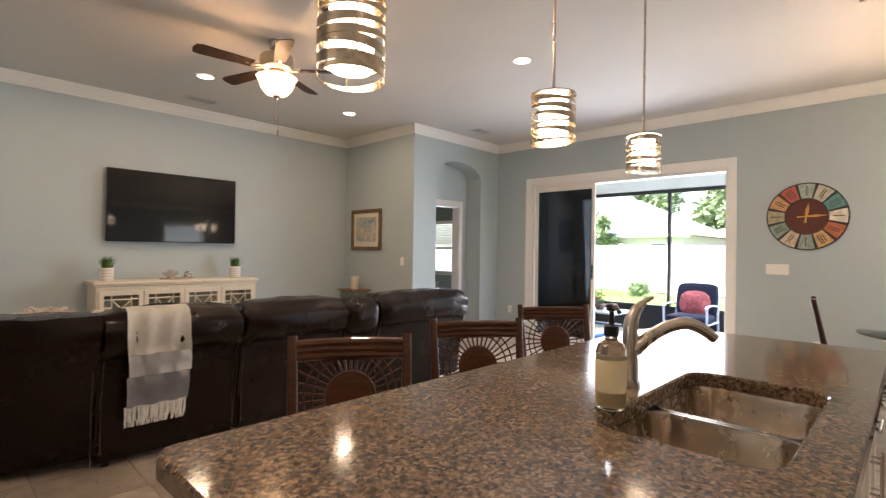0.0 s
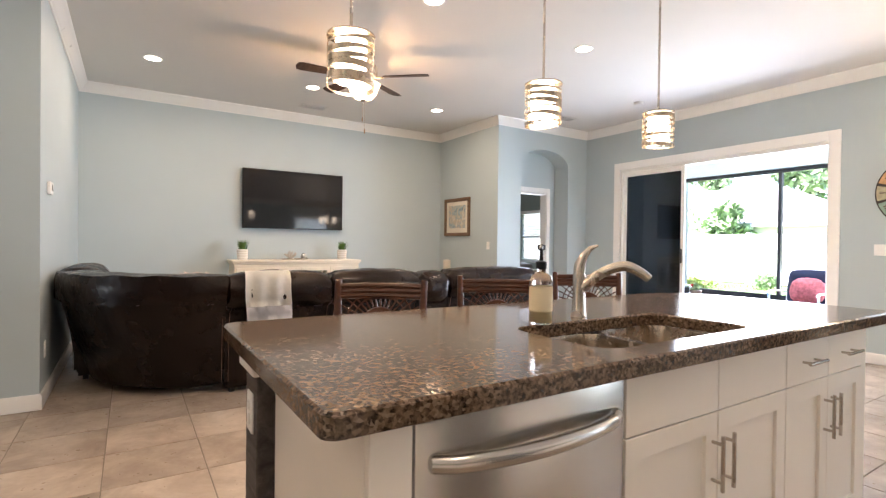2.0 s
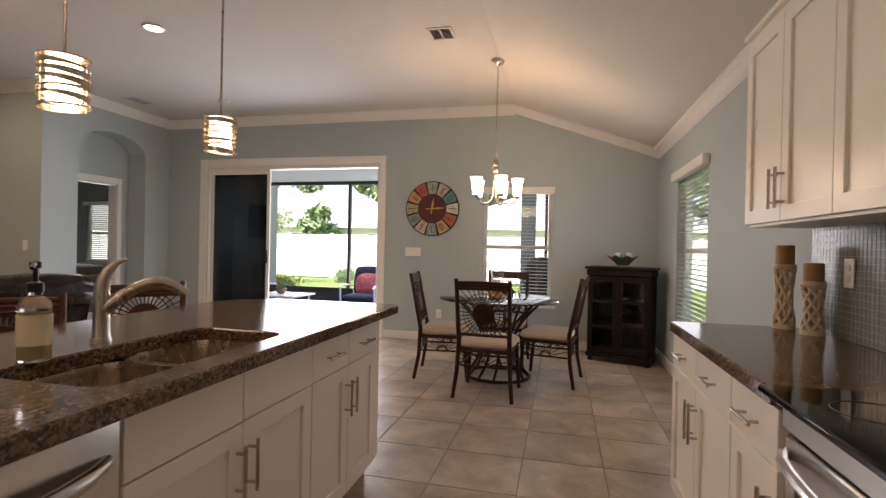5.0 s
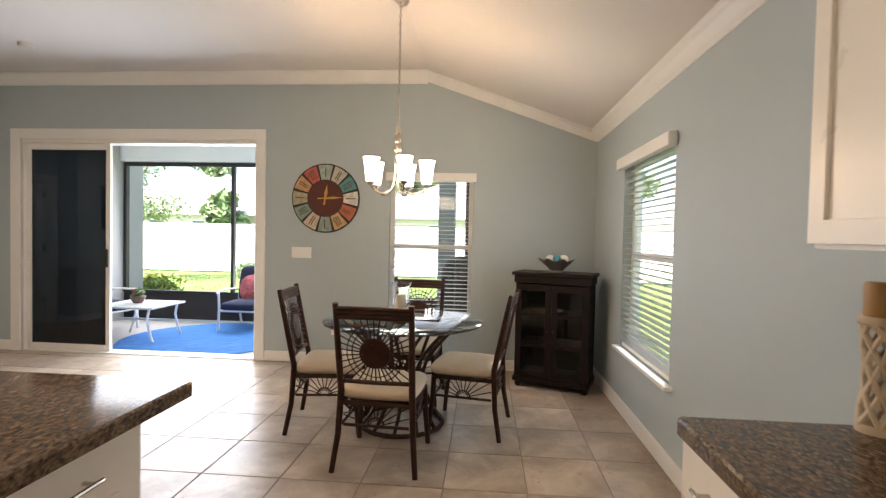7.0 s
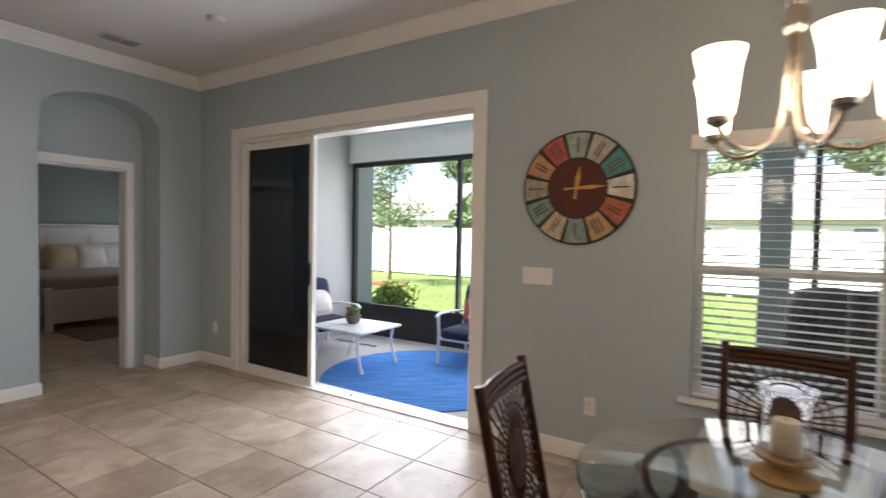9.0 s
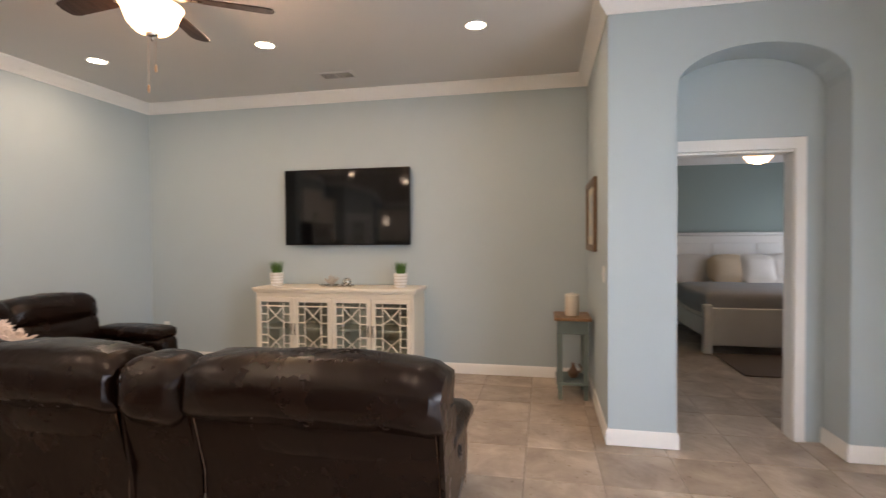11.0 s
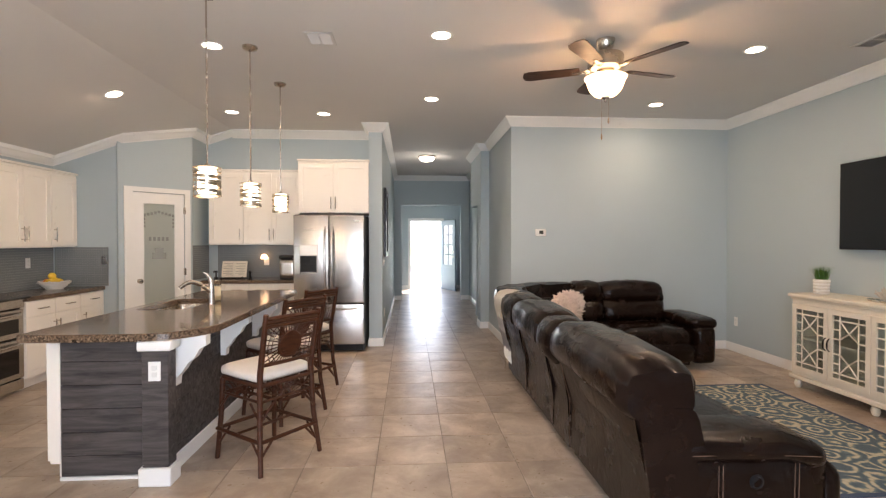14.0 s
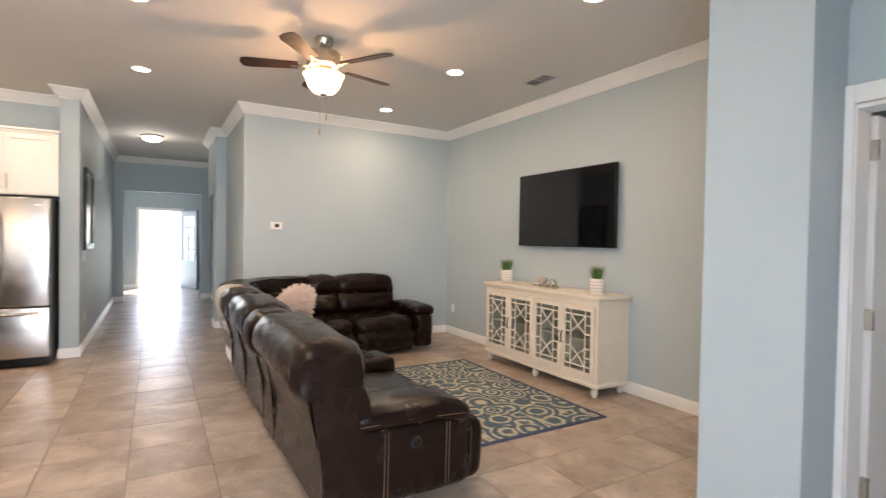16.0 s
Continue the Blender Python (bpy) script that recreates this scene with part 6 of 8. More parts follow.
lf("light_bowl", [(0.155, 2.755), (0.165, 2.750), (0.15, 2.725), (0.125, 2.655), (0.085, 2.610), (0.03, 2.595)], BOWL, "frosted lit glass bowl").visible_shadow = False
lf("finial", [(0.035, 2.600), (0.03, 2.585), (0.012, 2.575), (0.008, 2.560), (0.002, 2.555)], NICKEL)
BLADE = wood("fan_blade", (0.020, 0.012, 0.009), (0.055, 0.032, 0.022), (3, 40, 40), 0.45, 0.1)
for k in range(5):
    a = radians(50 + 72 * k)
    m = Matrix.Translation((fx0, fy0, 2.820)) @ Matrix.Rotation(a, 4, "Z") @ Matrix.Rotation(radians(11), 4, "X")
    bm = bmesh.new()
    prism(bm, [(0.20, -0.050), (0.60, -0.068), (0.645, -0.055), (0.66, 0.0), (0.645, 0.055), (0.60, 0.068), (0.20, 0.050)], "z", -0.004, 0.004)
    bl = part("blade", turned(bm, m), BLADE, fn, "dark wooden blade")
    bm = bmesh.new()
    tube(bm, [(0.10, 0, -0.006), (0.15, 0.018, -0.012), (0.20, 0.0, -0.008), (0.26, 0.0, -0.007)], [0.014, 0.012, 0.016, 0.01], 8, flat=0.5)
    tube(bm, [(0.12, 0, -0.006), (0.16, -0.02, -0.012), (0.21, -0.018, -0.008)], [0.010, 0.008, 0.006], 6)
    part("bracket", turned(bm, m), NICKEL, bl)
bm = bmesh.new()
for dx, zl in ((0.03, 2.305), (-0.025, 2.435)):
    tube(bm, [(fx0 + dx, fy0, 2.735), (fx0 + dx, fy0, zl)], 0.0012, 4)
    lathe(bm, [(0.002, 0), (0.006, -0.01), (0.007, -0.035), (0.002, -0.05)], (fx0 + dx, fy0, zl), 8)
part("pull_chain", bm, plain("chain_wood", (0.35, 0.2, 0.1), 0.5), fn)

# ---- rattan seats: bar stools and dining chairs ----
def sunburst(w, z0, z1, y_of, cz, r_in, n):
    """Ends of rods that fan out from a ring to a rectangular frame; y_of gives the panel's y at a height."""
    out = []
    for k in range(n):
        a = 2 * math.pi * (k + 0.5) / n
        dx, dz = math.cos(a), math.sin(a)
        t = (w / 2) / max(1e-6, abs(dx))
        t = min(t, ((z1 - cz) / dz) if dz > 0 else ((z0 - cz) / dz))
        za, zb = cz + dz * r_in, cz + dz * t
        out.append(((dx * r_in, y_of(za), za), (dx * t, y_of(zb), zb)))
    return out


def fan_apron(bm, w, z0, z1, rod, n=11):
    """A half sunburst under the seat, in x and z at y = 0."""
    tube(bm, [(-w / 2, 0, z0), (w / 2, 0, z0)], 0.009, 6)
    for k in range(1, n):
        a = math.pi * k / n
        dx, dz = math.cos(a), math.sin(a)
        t = min((w / 2) / max(1e-6, abs(dx)), (z1 - z0) / dz)
        tube(bm, [(dx * 0.03, 0, z0 + dz * 0.03), (dx * t, 0, z0 + dz * t)], rod, 5)
    tube(bm, [(0.05 * math.cos(math.pi * i / 8), 0, z0 + 0.05 * math.sin(math.pi * i / 8)) for i in range(9)], 0.005, 5)


def rattan_seat(name, seat_z, back_top, w, d, wood_mat, fabric, label, category, group, stretchers, apron_h):
    """Faces -y; stands on the floor at the origin."""
    t = thing(name, (0, 0, 0), label, category, group)
    h, q = w / 2, d / 2
    lean = 0.20
    fz = seat_z - 0.075
    y_of = lambda z: q + max(0.0, z - seat_z) * lean
    for s in (-1, 1):
        splay = 0.035
        part("back_post", tb([(s * (h + splay), q + 0.05, 0.0), (s * (h + 0.012), q + 0.012, seat_z * 0.45), (s * h, q, seat_z), (s * (h + 0.004), y_of(seat_z + 0.2), seat_z + 0.2), (s * (h + 0.008), y_of(back_top), back_top)], [0.016, 0.018, 0.020, 0.019, 0.017], 10), wood_mat, t)
        part("front_leg", tb([(s * (h + splay * 0.7), -q - 0.03, 0.0), (s * (h + 0.008), -q - 0.006, seat_z * 0.5), (s * h, -q, fz)], [0.016, 0.018, 0.019], 10), wood_mat, t)
    for k in range(3):
        z = back_top - 0.03 - k * 0.024
        part("top_rail", tb([(-h - 0.01, y_of(z) + 0.002, z), (-h * 0.4, y_of(z) + 0.014, z + 0.004), (h * 0.4, y_of(z) + 0.014, z + 0.004), (h + 0.01, y_of(z) + 0.002, z)], 0.0145, 8), wood_mat, t)
    zl = seat_z + 0.055
    part("lower_rail", tb([(-h, y_of(zl), zl), (0, y_of(zl) + 0.01, zl), (h, y_of(zl), zl)], 0.013, 8), wood_mat, t)
    zt = back_top - 0.085
    cz = zl + (zt - zl) * 0.46
    for pa, pb_ in sunburst(w - 0.02, zl, zt, y_of, cz, 0.072, 34):
        part("spoke", tb([pa, pb_], 0.0042, 5), wood_mat, t)
    bm = bmesh.new()
    for r in (0.135, 0.165):
        pts = []
        for i in range(32):
            a = 2 * math.pi * i / 32
            z = max(zl, min(zt, cz + r * 1.06 * math.sin(a)))
            pts.append((r * math.cos(a), y_of(z) - 0.002, z))
        tube(bm, pts, 0.0035, 4, closed=True)
    part("sunburst_hoop", bm, wood_mat, t)
    bm = bmesh.new()
    tilt = Matrix.Translation((0, y_of(cz), cz)) @ Matrix.Rotation(-math.atan(lean), 4, "X") @ Matrix.Rotation(radians(90), 4, "X")
    lathe(bm, [(0.001, -0.008), (0.080, -0.008), (0.082, 0.0), (0.080, 0.008), (0.046, 0.010), (0.001, 0.012)], seg=26)
    for r, q_ in ((0.066, 0.011), (0.083, 0.010)):
        tube(bm, [(r * math.cos(2 * math.pi * i / 28), r * math.sin(2 * math.pi * i / 28), 0) for i in range(28)], q_, 6, closed=True)
    part("medallion", turned(bm, tilt), wood_mat, t, "round woven medallion")
    bm = bmesh.new()
    for s in (-1, 1):
        tube(bm, [(s * h, -q, fz), (s * h, q, fz)], 0.015, 8)
    tube(bm, [(-h, -q, fz), (h, -q, fz)], 0.015, 8)
    tube(bm, [(-h, q, fz), (h, q, fz)], 0.015, 8)
    part("seat_frame", bm, wood_mat, t)
    bm = bmesh.new()
    z0, z1 = fz - apron_h, fz
    for m in (pose(0, -q, 0), pose(0, q, 0), pose(-h, 0, 0, 0, 0, 90), pose(h, 0, 0, 0, 0, 90)):
        a = bmesh.new()
        fan_apron(a, w - 0.03, z0, z1, 0.0036)
        turned(a, m)
        me = bpy.data.meshes.new("tmp")
        a.to_mesh(me)
        a.free()
        bm.from_mesh(me)
        bpy.data.meshes.remove(me)
    part("fan_apron", bm, wood_mat, t, "fan-shaped rattan apron")
    bm = cu(-h - 0.012, h + 0.012, -q - 0.03, q - 0.012, fz + 0.012, seat_z + 0.012, r=0.036, puff=0.016, n=10)
    part("seat_cushion", bm, fabric, t, "padded fabric seat")
    if stretchers:
        zs = 0.20
        e, f = h + 0.024, q + 0.03
        bm = bmesh.new()
        for a, b in (((-e, -f, zs), (e, -f, zs)), ((-e, f, zs), (e, f, zs)), ((-e, -f, zs), (-e, f, zs)), ((e, -f, zs), (e, f, zs))):
            tube(bm, [a, b], 0.013, 8)
        tube(bm, [(-e, -0.03, zs), (e, -0.03, zs)], 0.009, 6)
        part("stretcher", bm, wood_mat, t)
        for sx_ in (-1, 1):
            for sy_ in (-1, 1):
                for zz, r in ((zs - 0.012, 0.085), (z0 - 0.012, 0.10)):
                    for ax in (0, 1):
                        pts = []
                        for i in range(7):
                            o = r * (1 - math.sin(math.pi / 2 * i / 6))
                            px_ = sx_ * (e - 0.006) - (sx_ * (r - o) if ax == 0 else 0)
                            py_ = sy_ * (f - 0.006) - (sy_ * (r - o) if ax == 1 else 0)
                            pts.append((px_, py_, zz - 1.1 * o))
                        part("brace", tb(pts, 0.008, 6), wood_mat, t)
    return t


st0 = rattan_seat("bar_stool", 0.615, 0.995, 0.40, 0.40, RATTAN, CREAMW, "rattan bar stool with sunburst back and pale seat", "bar stool", "stools at the island", True, 0.10)
st0.matrix_world = pose(5.06, -4.02, 0, 0, 0, 52)
copy_thing(st0, pose(5.16, -4.85, 0, 0, 0, 54))
copy_thing(st0, pose(5.16, -5.55, 0, 0, 0, 57))

ch0 = rattan_seat("dining_chair", 0.47, 0.985, 0.42, 0.42, RATTAND, CREAM, "dark rattan dining chair with sunburst back and cream seat", "chair", "chairs round the table", False, 0.13)
TX, TY = 6.68, -1.53
ch0.matrix_world = pose(6.665, -2.08, 0, 0, 0, 177)
copy_thing(ch0, pose(6.16, -1.58, 0, 0, 0, 97))
copy_thing(ch0, pose(7.17, -1.50, 0, 0, 0, -100))
copy_thing(ch0, pose(6.665, -0.93, 0, 0, 0, -2))

# glass table on a rattan pedestal
gt = thing("dining_table", (TX, TY, 0), "round glass dining table on a dark rattan pedestal", "table")
part("tabletop", lt([(0.555, 0.745), (0.575, 0.748), (0.575, 0.754), (0.568, 0.758), (0.001, 0.758)], (TX, TY, 0), 64), GLASSG, gt, "clear glass round top with a green edge")
for k in range(12):
    a = 2 * math.pi * k / 12
    pts = []
    for i in range(9):
        u = i / 8
        r = 0.30 - 0.62 * u + 0.66 * u * u if u < 0.5 else 0.155 + 0.75 * (u - 0.5) ** 1.6
        pts.append((TX + r * math.cos(a + u * 0.5), TY + r * math.sin(a + u * 0.5), 0.02 + 0.715 * u))
    part("pedestal_rod", tb(pts, 0.013, 7), RATTAND, gt)
for z, r in ((0.02, 0.30), (0.36, 0.165), (0.735, 0.385)):
    part("pedestal_ring", tb([(TX + r * math.cos(2 * math.pi * i / 36), TY + r * math.sin(2 * math.pi * i / 36), z) for i in range(36)], 0.016, 8, closed=True), RATTAND, gt)

# hurricane lamp with candle
hx, hy, hz = 6.645, -1.43, 0.7585
hl = thing("hurricane_candle", (hx, hy, hz), "glass hurricane with a cream candle on a wooden base", "candle holder")
part("base", lt([(0.085, 0), (0.088, 0.012), (0.07, 0.022), (0.045, 0.035), (0.05, 0.05), (0.075, 0.062), (0.078, 0.072), (0.001, 0.074)], (hx, hy, hz), 24), wood("light_oak", (0.30, 0.18, 0.07), (0.52, 0.34, 0.15), (6, 6, 30)), hl, "turned pale wooden base")
part("candle", lt([(0.037, 0.074), (0.037, 0.165), (0.033, 0.17), (0.002, 0.166)], (hx, hy, hz), 20), plain("cream_wax", (0.72, 0.64, 0.48), 0.5), hl, "cream pillar candle")
part("wick", tb([(hx, hy, hz + 0.165), (hx + 0.002, hy, hz + 0.178)], 0.0012, 4), BLACK, hl)
g = part("glass_shade", lt([(0.060, 0.074), (0.066, 0.10), (0.060, 0.16), (0.062, 0.22), (0.076, 0.262), (0.073, 0.262), (0.059, 0.22), (0.057, 0.16), (0.063, 0.10), (0.057, 0.076)], (hx, hy, hz), 28, cap=False), GLASS, hl, "clear flared glass")

# corner cabinet
cc = thing("corner_cabinet", (0, 0, 0), "dark espresso cabinet with glass doors and carved trim", "cabinet")
w, dp_, hh = 0.66, 0.36, 1.06
part("top", bx(-w / 2 - 0.035, w / 2 + 0.035, -dp_ / 2 - 0.03, dp_ / 2, hh - 0.03, hh, bevel=0.006), ESPRESSO, cc)
part("cornice", bx(-w / 2 - 0.015, w / 2 + 0.015, -dp_ / 2 - 0.015, dp_ / 2, hh - 0.10, hh - 0.03, bevel=0.006), ESPRESSO, cc)
bm = bmesh.new()
for a in ((-w / 2, -w / 2 + 0.03, -dp_ / 2, dp_ / 2), (w / 2 - 0.03, w / 2, -dp_ / 2, dp_ / 2), (-w / 2 + 0.03, w / 2 - 0.03, dp_ / 2 - 0.015, dp_ / 2)):
    box(bm, *a, 0.06, hh - 0.10)
part("carcass", bm, ESPRESSO, cc)
for z in (0.10, 0.39, 0.67):
    part("shelf", bx(-w / 2 + 0.03, w / 2 - 0.03, -dp_ / 2 + 0.03, dp_ / 2 - 0.015, z, z + 0.02), ESPRESSO, cc)
part("base", bx(-w / 2 - 0.015, w / 2 + 0.015, -dp_ / 2 - 0.015, dp_ / 2, 0.05, 0.10, bevel=0.006), ESPRESSO, cc)
for x in (-w / 2 + 0.03, w / 2 - 0.03):
    for y in (-dp_ / 2 + 0.03, dp_ / 2 - 0.03):
        part("foot", lt([(0.02, 0), (0.03, 0.01), (0.032, 0.035), (0.024, 0.05)], (x, y, 0), 12), ESPRESSO, cc)
for s in (-1, 1):
    x0, x1 = (-w / 2 + 0.01, -0.002) if s < 0 else (0.002, w / 2 - 0.01)
    hs_ = [[(x0 + 0.05, a), (x1 - 0.05, a), (x1 - 0.05, b), (x0 + 0.05, b)] for a, b in ((0.16, 0.38), (0.41, 0.66), (0.69, hh - 0.17))]
    bm = slab([(x0, 0.11), (x1, 0.11), (x1, hh - 0.11), (x0, hh - 0.11)], hs_, dp_ / 2 + 0.001, dp_ / 2 + 0.018, 0.002)
    bend(bm, lambda c: (c.x, -c.z, c.y))
    d = part("door", bm, ESPRESSO, cc)
    part("pane", bx(x0 + 0.05, x1 - 0.05, -dp_ / 2 - 0.010, -dp_ / 2 - 0.007, 0.16, hh - 0.17), SGLASS, d, "dark glass panes")
    part("knob", turned(lt([(0.006, 0), (0.006, 0.01), (0.011, 0.016), (0.008, 0.024), (0.001, 0.026)], (0, 0, 0), 10), Matrix.Translation((s * 0.028, -dp_ / 2 - 0.018, 0.54)) @ Matrix.Rotation(radians(90), 4, "X")), DARKMETAL, d)
cc.matrix_world = pose(7.93, -0.43, 0, 0, 0, -20)
# white dishes inside and a shell bowl on top
ds = thing("plate_stack", (7.93, -0.45, 0.692), "small stack of pale plates in the cabinet", "plates")
part("plates", lt([(0.03, 0), (0.07, 0.008), (0.07, 0.012), (0.035, 0.012), (0.07, 0.02), (0.07, 0.025), (0.002, 0.02)], (7.93, -0.45, 0.692), 18), plain("porcelain", (0.7, 0.69, 0.66), 0.25), ds)
bw = thing("ruffled_bowl", (7.93, -0.43, 1.06), "scalloped metal bowl holding shells and a teal ball", "bowl")
bm = bmesh.new()
rows = []
for j in range(7):
    u = j / 6
    r = 0.05 + 0.095 * u ** 1.1
    rows.append([bm.verts.new((7.93 + (r + 0.016 * u * math.sin(8 * 2 * math.pi * i / 64)) * 1.15 * math.cos(2 * math.pi * i / 64), -0.43 + (r + 0.016 * u * math.sin(8 * 2 * math.pi * i / 64)) * 0.8 * math.sin(2 * math.pi * i / 64), 1.075 + 0.10 * u + 0.014 * u * math.sin(8 * 2 * math.pi * i / 64))) for i in range(64)])
for a, b in zip(rows, rows[1:]):
    for i in range(64):
        bm.faces.new((a[i], a[(i + 1) % 64], b[(i + 1) % 64], b[i]))
bm.faces.new(rows[0])
bmesh.ops.solidify(bm, geom=bm.faces[:], thickness=0.004)
lathe(bm, [(0.05, 1.06), (0.045, 1.066), (0.02, 1.074)], (7.93, -0.43, 0), 18)
part("bowl", bm, plain("pewter", (0.42, 0.38, 0.32), 0.35, 0.8, var=0.1), bw)
for dx, dy, r, c in ((-0.06, 0.0, 0.042, (0.70, 0.64, 0.54)), (0.0, -0.02, 0.040, (0.10, 0.36, 0.42)), (0.06, 0.0, 0.044, (0.72, 0.68, 0.60)), (0.01, 0.045, 0.04, (0.66, 0.60, 0.5))):
    bm = bmesh.new()
    bmesh.ops.create_uvsphere(bm, u_segments=14, v_segments=10, radius=r)
    turned(bm, Matrix.Translation((7.93 + dx, -0.43 + dy, 1.178)))
    for v in bm.verts:
        v.co += noise.noise_vector(v.co * 20) * 0.006
    part("ball", bm, plain("ball_finish", c, 0.35), bw)

# chandelier
KX, KY = 6.625, -1.57
cl = thing("chandelier", (KX, KY, ZC), "brushed nickel five-arm chandelier with lit glass shades", "chandelier")
def lk(name, prof, mat, label=""):
    return part(name, lt(prof, (KX, KY, 0), 24), mat, cl, label)
lk("canopy", [(0.066, ZC), (0.066, ZC - 0.015), (0.05, ZC - 0.04), (0.02, ZC - 0.055), (0.012, ZC - 0.065)], NICKEL)
bm = bmesh.new()
z = 2.98
k = 0
while z > 2.16:
    pts = []
    for i in range(10):
        a = 2 * math.pi * i / 10
        o = 0.008 * math.cos(a)
        pts.append((KX + (o if k % 2 else 0), KY + (0 if k % 2 else o), z - 0.018 + 0.018 * math.sin(a)))
    tube(bm, pts, 0.002, 4, closed=True)
    z -= 0.031
    k += 1
part("chain", bm, NICKEL, cl)
part("cord", tb([(KX + 0.004, KY, 2.99), (KX + 0.006, KY, 2.16)], 0.003, 5), plain("cord", (0.5, 0.48, 0.44), 0.6), cl)
lk("column", [(0.006, 2.160), (0.012, 2.140), (0.02, 2.120), (0.014, 2.095), (0.028, 2.080), (0.030, 2.050), (0.022, 2.030), (0.030, 2.020), (0.030, 1.980), (0.024, 1.965), (0.014, 1.955), (0.001, 1.95)], NICKEL)
SHADE = glow("lit_shade", (1.0, 0.80, 0.55), 2.52)
for k in range(5):
    a = radians(4.7 + 72 * k)
    c, s = math.cos(a), math.sin(a)
    P = lambda r, z: (KX + r * c, KY + r * s, z)
    pts = [P(r, z) for r, z in ((0.014, 1.965), (0.015, 1.88), (0.018, 1.80), (0.028, 1.735), (0.055, 1.69), (0.095, 1.668), (0.140, 1.664), (0.178, 1.68), (0.202, 1.705), (0.21, 1.727))]
    zt = pts[-1][2]
    part("arm", tb(pts, 0.0075, 8), NICKEL, cl)
    part("cup", lt([(0.010, zt - 0.012), (0.028, zt), (0.030, zt + 0.012)], P(0.21, 0), 16), NICKEL, cl)
    sh = part("shade", lt([(0.030, zt + 0.012), (0.036, zt + 0.02), (0.042, zt + 0.07), (0.048, zt + 0.13), (0.059, zt + 0.178), (0.056, zt + 0.178), (0.045, zt + 0.13), (0.038, zt + 0.07)], P(0.21, 0), 20, cap=False), SHADE, cl, "lit frosted glass shade")
    sh.visible_shadow = False

# wall clock with painted wedges
ck = thing("wall_clock", (5.59, -0.02, 1.742), "large round clock with distressed multicoloured panels", "clock")
CKX, CKZ, CKR = 5.59, 1.742, 0.362
def disc(r, y0, y1, seg=48):
    return turned(lt([(0.001, y0), (r, y0), (r, y1), (0.001, y1)], (0, 0, 0), seg), Matrix.Translation((CKX, 0, CKZ)) @ Matrix.Rotation(radians(90), 4, "X"))
part("back_plate", disc(CKR, 0.004, 0.022), plain("clock_black", (0.03, 0.022, 0.018), 0.6, var=0.3, scale=20), ck)
cols = [(0.30, 0.38, 0.33), (0.46, 0.42, 0.34), (0.07, 0.26, 0.26), (0.62, 0.60, 0.52), (0.44, 0.13, 0.06), (0.52, 0.34, 0.15), (0.24, 0.31, 0.29), (0.56, 0.46, 0.34), (0.20, 0.30, 0.26), (0.36, 0.33, 0.22), (0.50, 0.28, 0.13), (0.45, 0.10, 0.07)]
n = 12
INK = plain("faded_ink", (0.10, 0.07, 0.05), 0.7)
for k in range(n):
    a0 = math.pi / 2 - 2 * math.pi * (k - 0.42) / n
    a1 = math.pi / 2 - 2 * math.pi * (k + 0.42) / n
    bm = bmesh.new()
    pts = [(CKX + 0.195 * math.cos(a0 + (a1 - a0) * i / 5), CKZ + 0.195 * math.sin(a0 + (a1 - a0) * i / 5)) for i in range(6)]
    pts += [(CKX + 0.348 * math.cos(a1 + (a0 - a1) * i / 5), CKZ + 0.348 * math.sin(a1 + (a0 - a1) * i / 5)) for i in range(6)]
    prism(bm, pts, "y", -0.030, -0.022)
    pn = part("panel", bm, plain("clock_panel", cols[k], 0.6, var=0.35, scale=26, bump=0.3), ck)
    bm = bmesh.new()
    am = (a0 + a1) / 2
    for j in range(1 + k % 3):
        t = bx(-0.05, 0.05, -0.0012, 0.0, -0.007 + j * 0.022 - 0.011 * (k % 3), 0.003 + j * 0.022 - 0.011 * (k % 3))
        turned(t, Matrix.Translation((CKX + 0.272 * math.cos(am), -0.030, CKZ + 0.272 * math.sin(am))) @ Matrix.Rotation(-am, 4, "Y"))
        me = bpy.data.meshes.new("tmp")
        t.to_mesh(me)
        t.free()
        bm.from_mesh(me)
        bpy.data.meshes.remove(me)
    part("numeral", bm, INK, pn)
part("dial", disc(0.185, 0.02, 0.030), plain("oxblood", (0.085, 0.018, 0.012), 0.5, var=0.25, scale=12), ck, "dark red centre dial")
HAND = plain("ochre", (0.50, 0.28, 0.05), 0.5)
def pointer(L, tail, ang, w):
    bm = bmesh.new()
    prism(bm, [(-w, -tail), (w, -tail), (w * 0.7, -tail * 0.4), (w * 1.7, L * 0.45), (w * 0.6, L * 0.8), (0, L), (-w * 0.6, L * 0.8), (-w * 1.7, L * 0.45), (-w * 0.7, -tail * 0.4)], "y", -0.037, -0.033)
    turned(bm, Matrix.Translation((CKX, 0, CKZ)) @ Matrix.Rotation(radians(ang), 4, "Y"))
    return bm
part("hour_pointer", pointer(0.14, 0.07, 8, 0.010), HAND, ck)
part("minute_pointer", pointer(0.19, 0.08, 87, 0.008), HAND, ck)

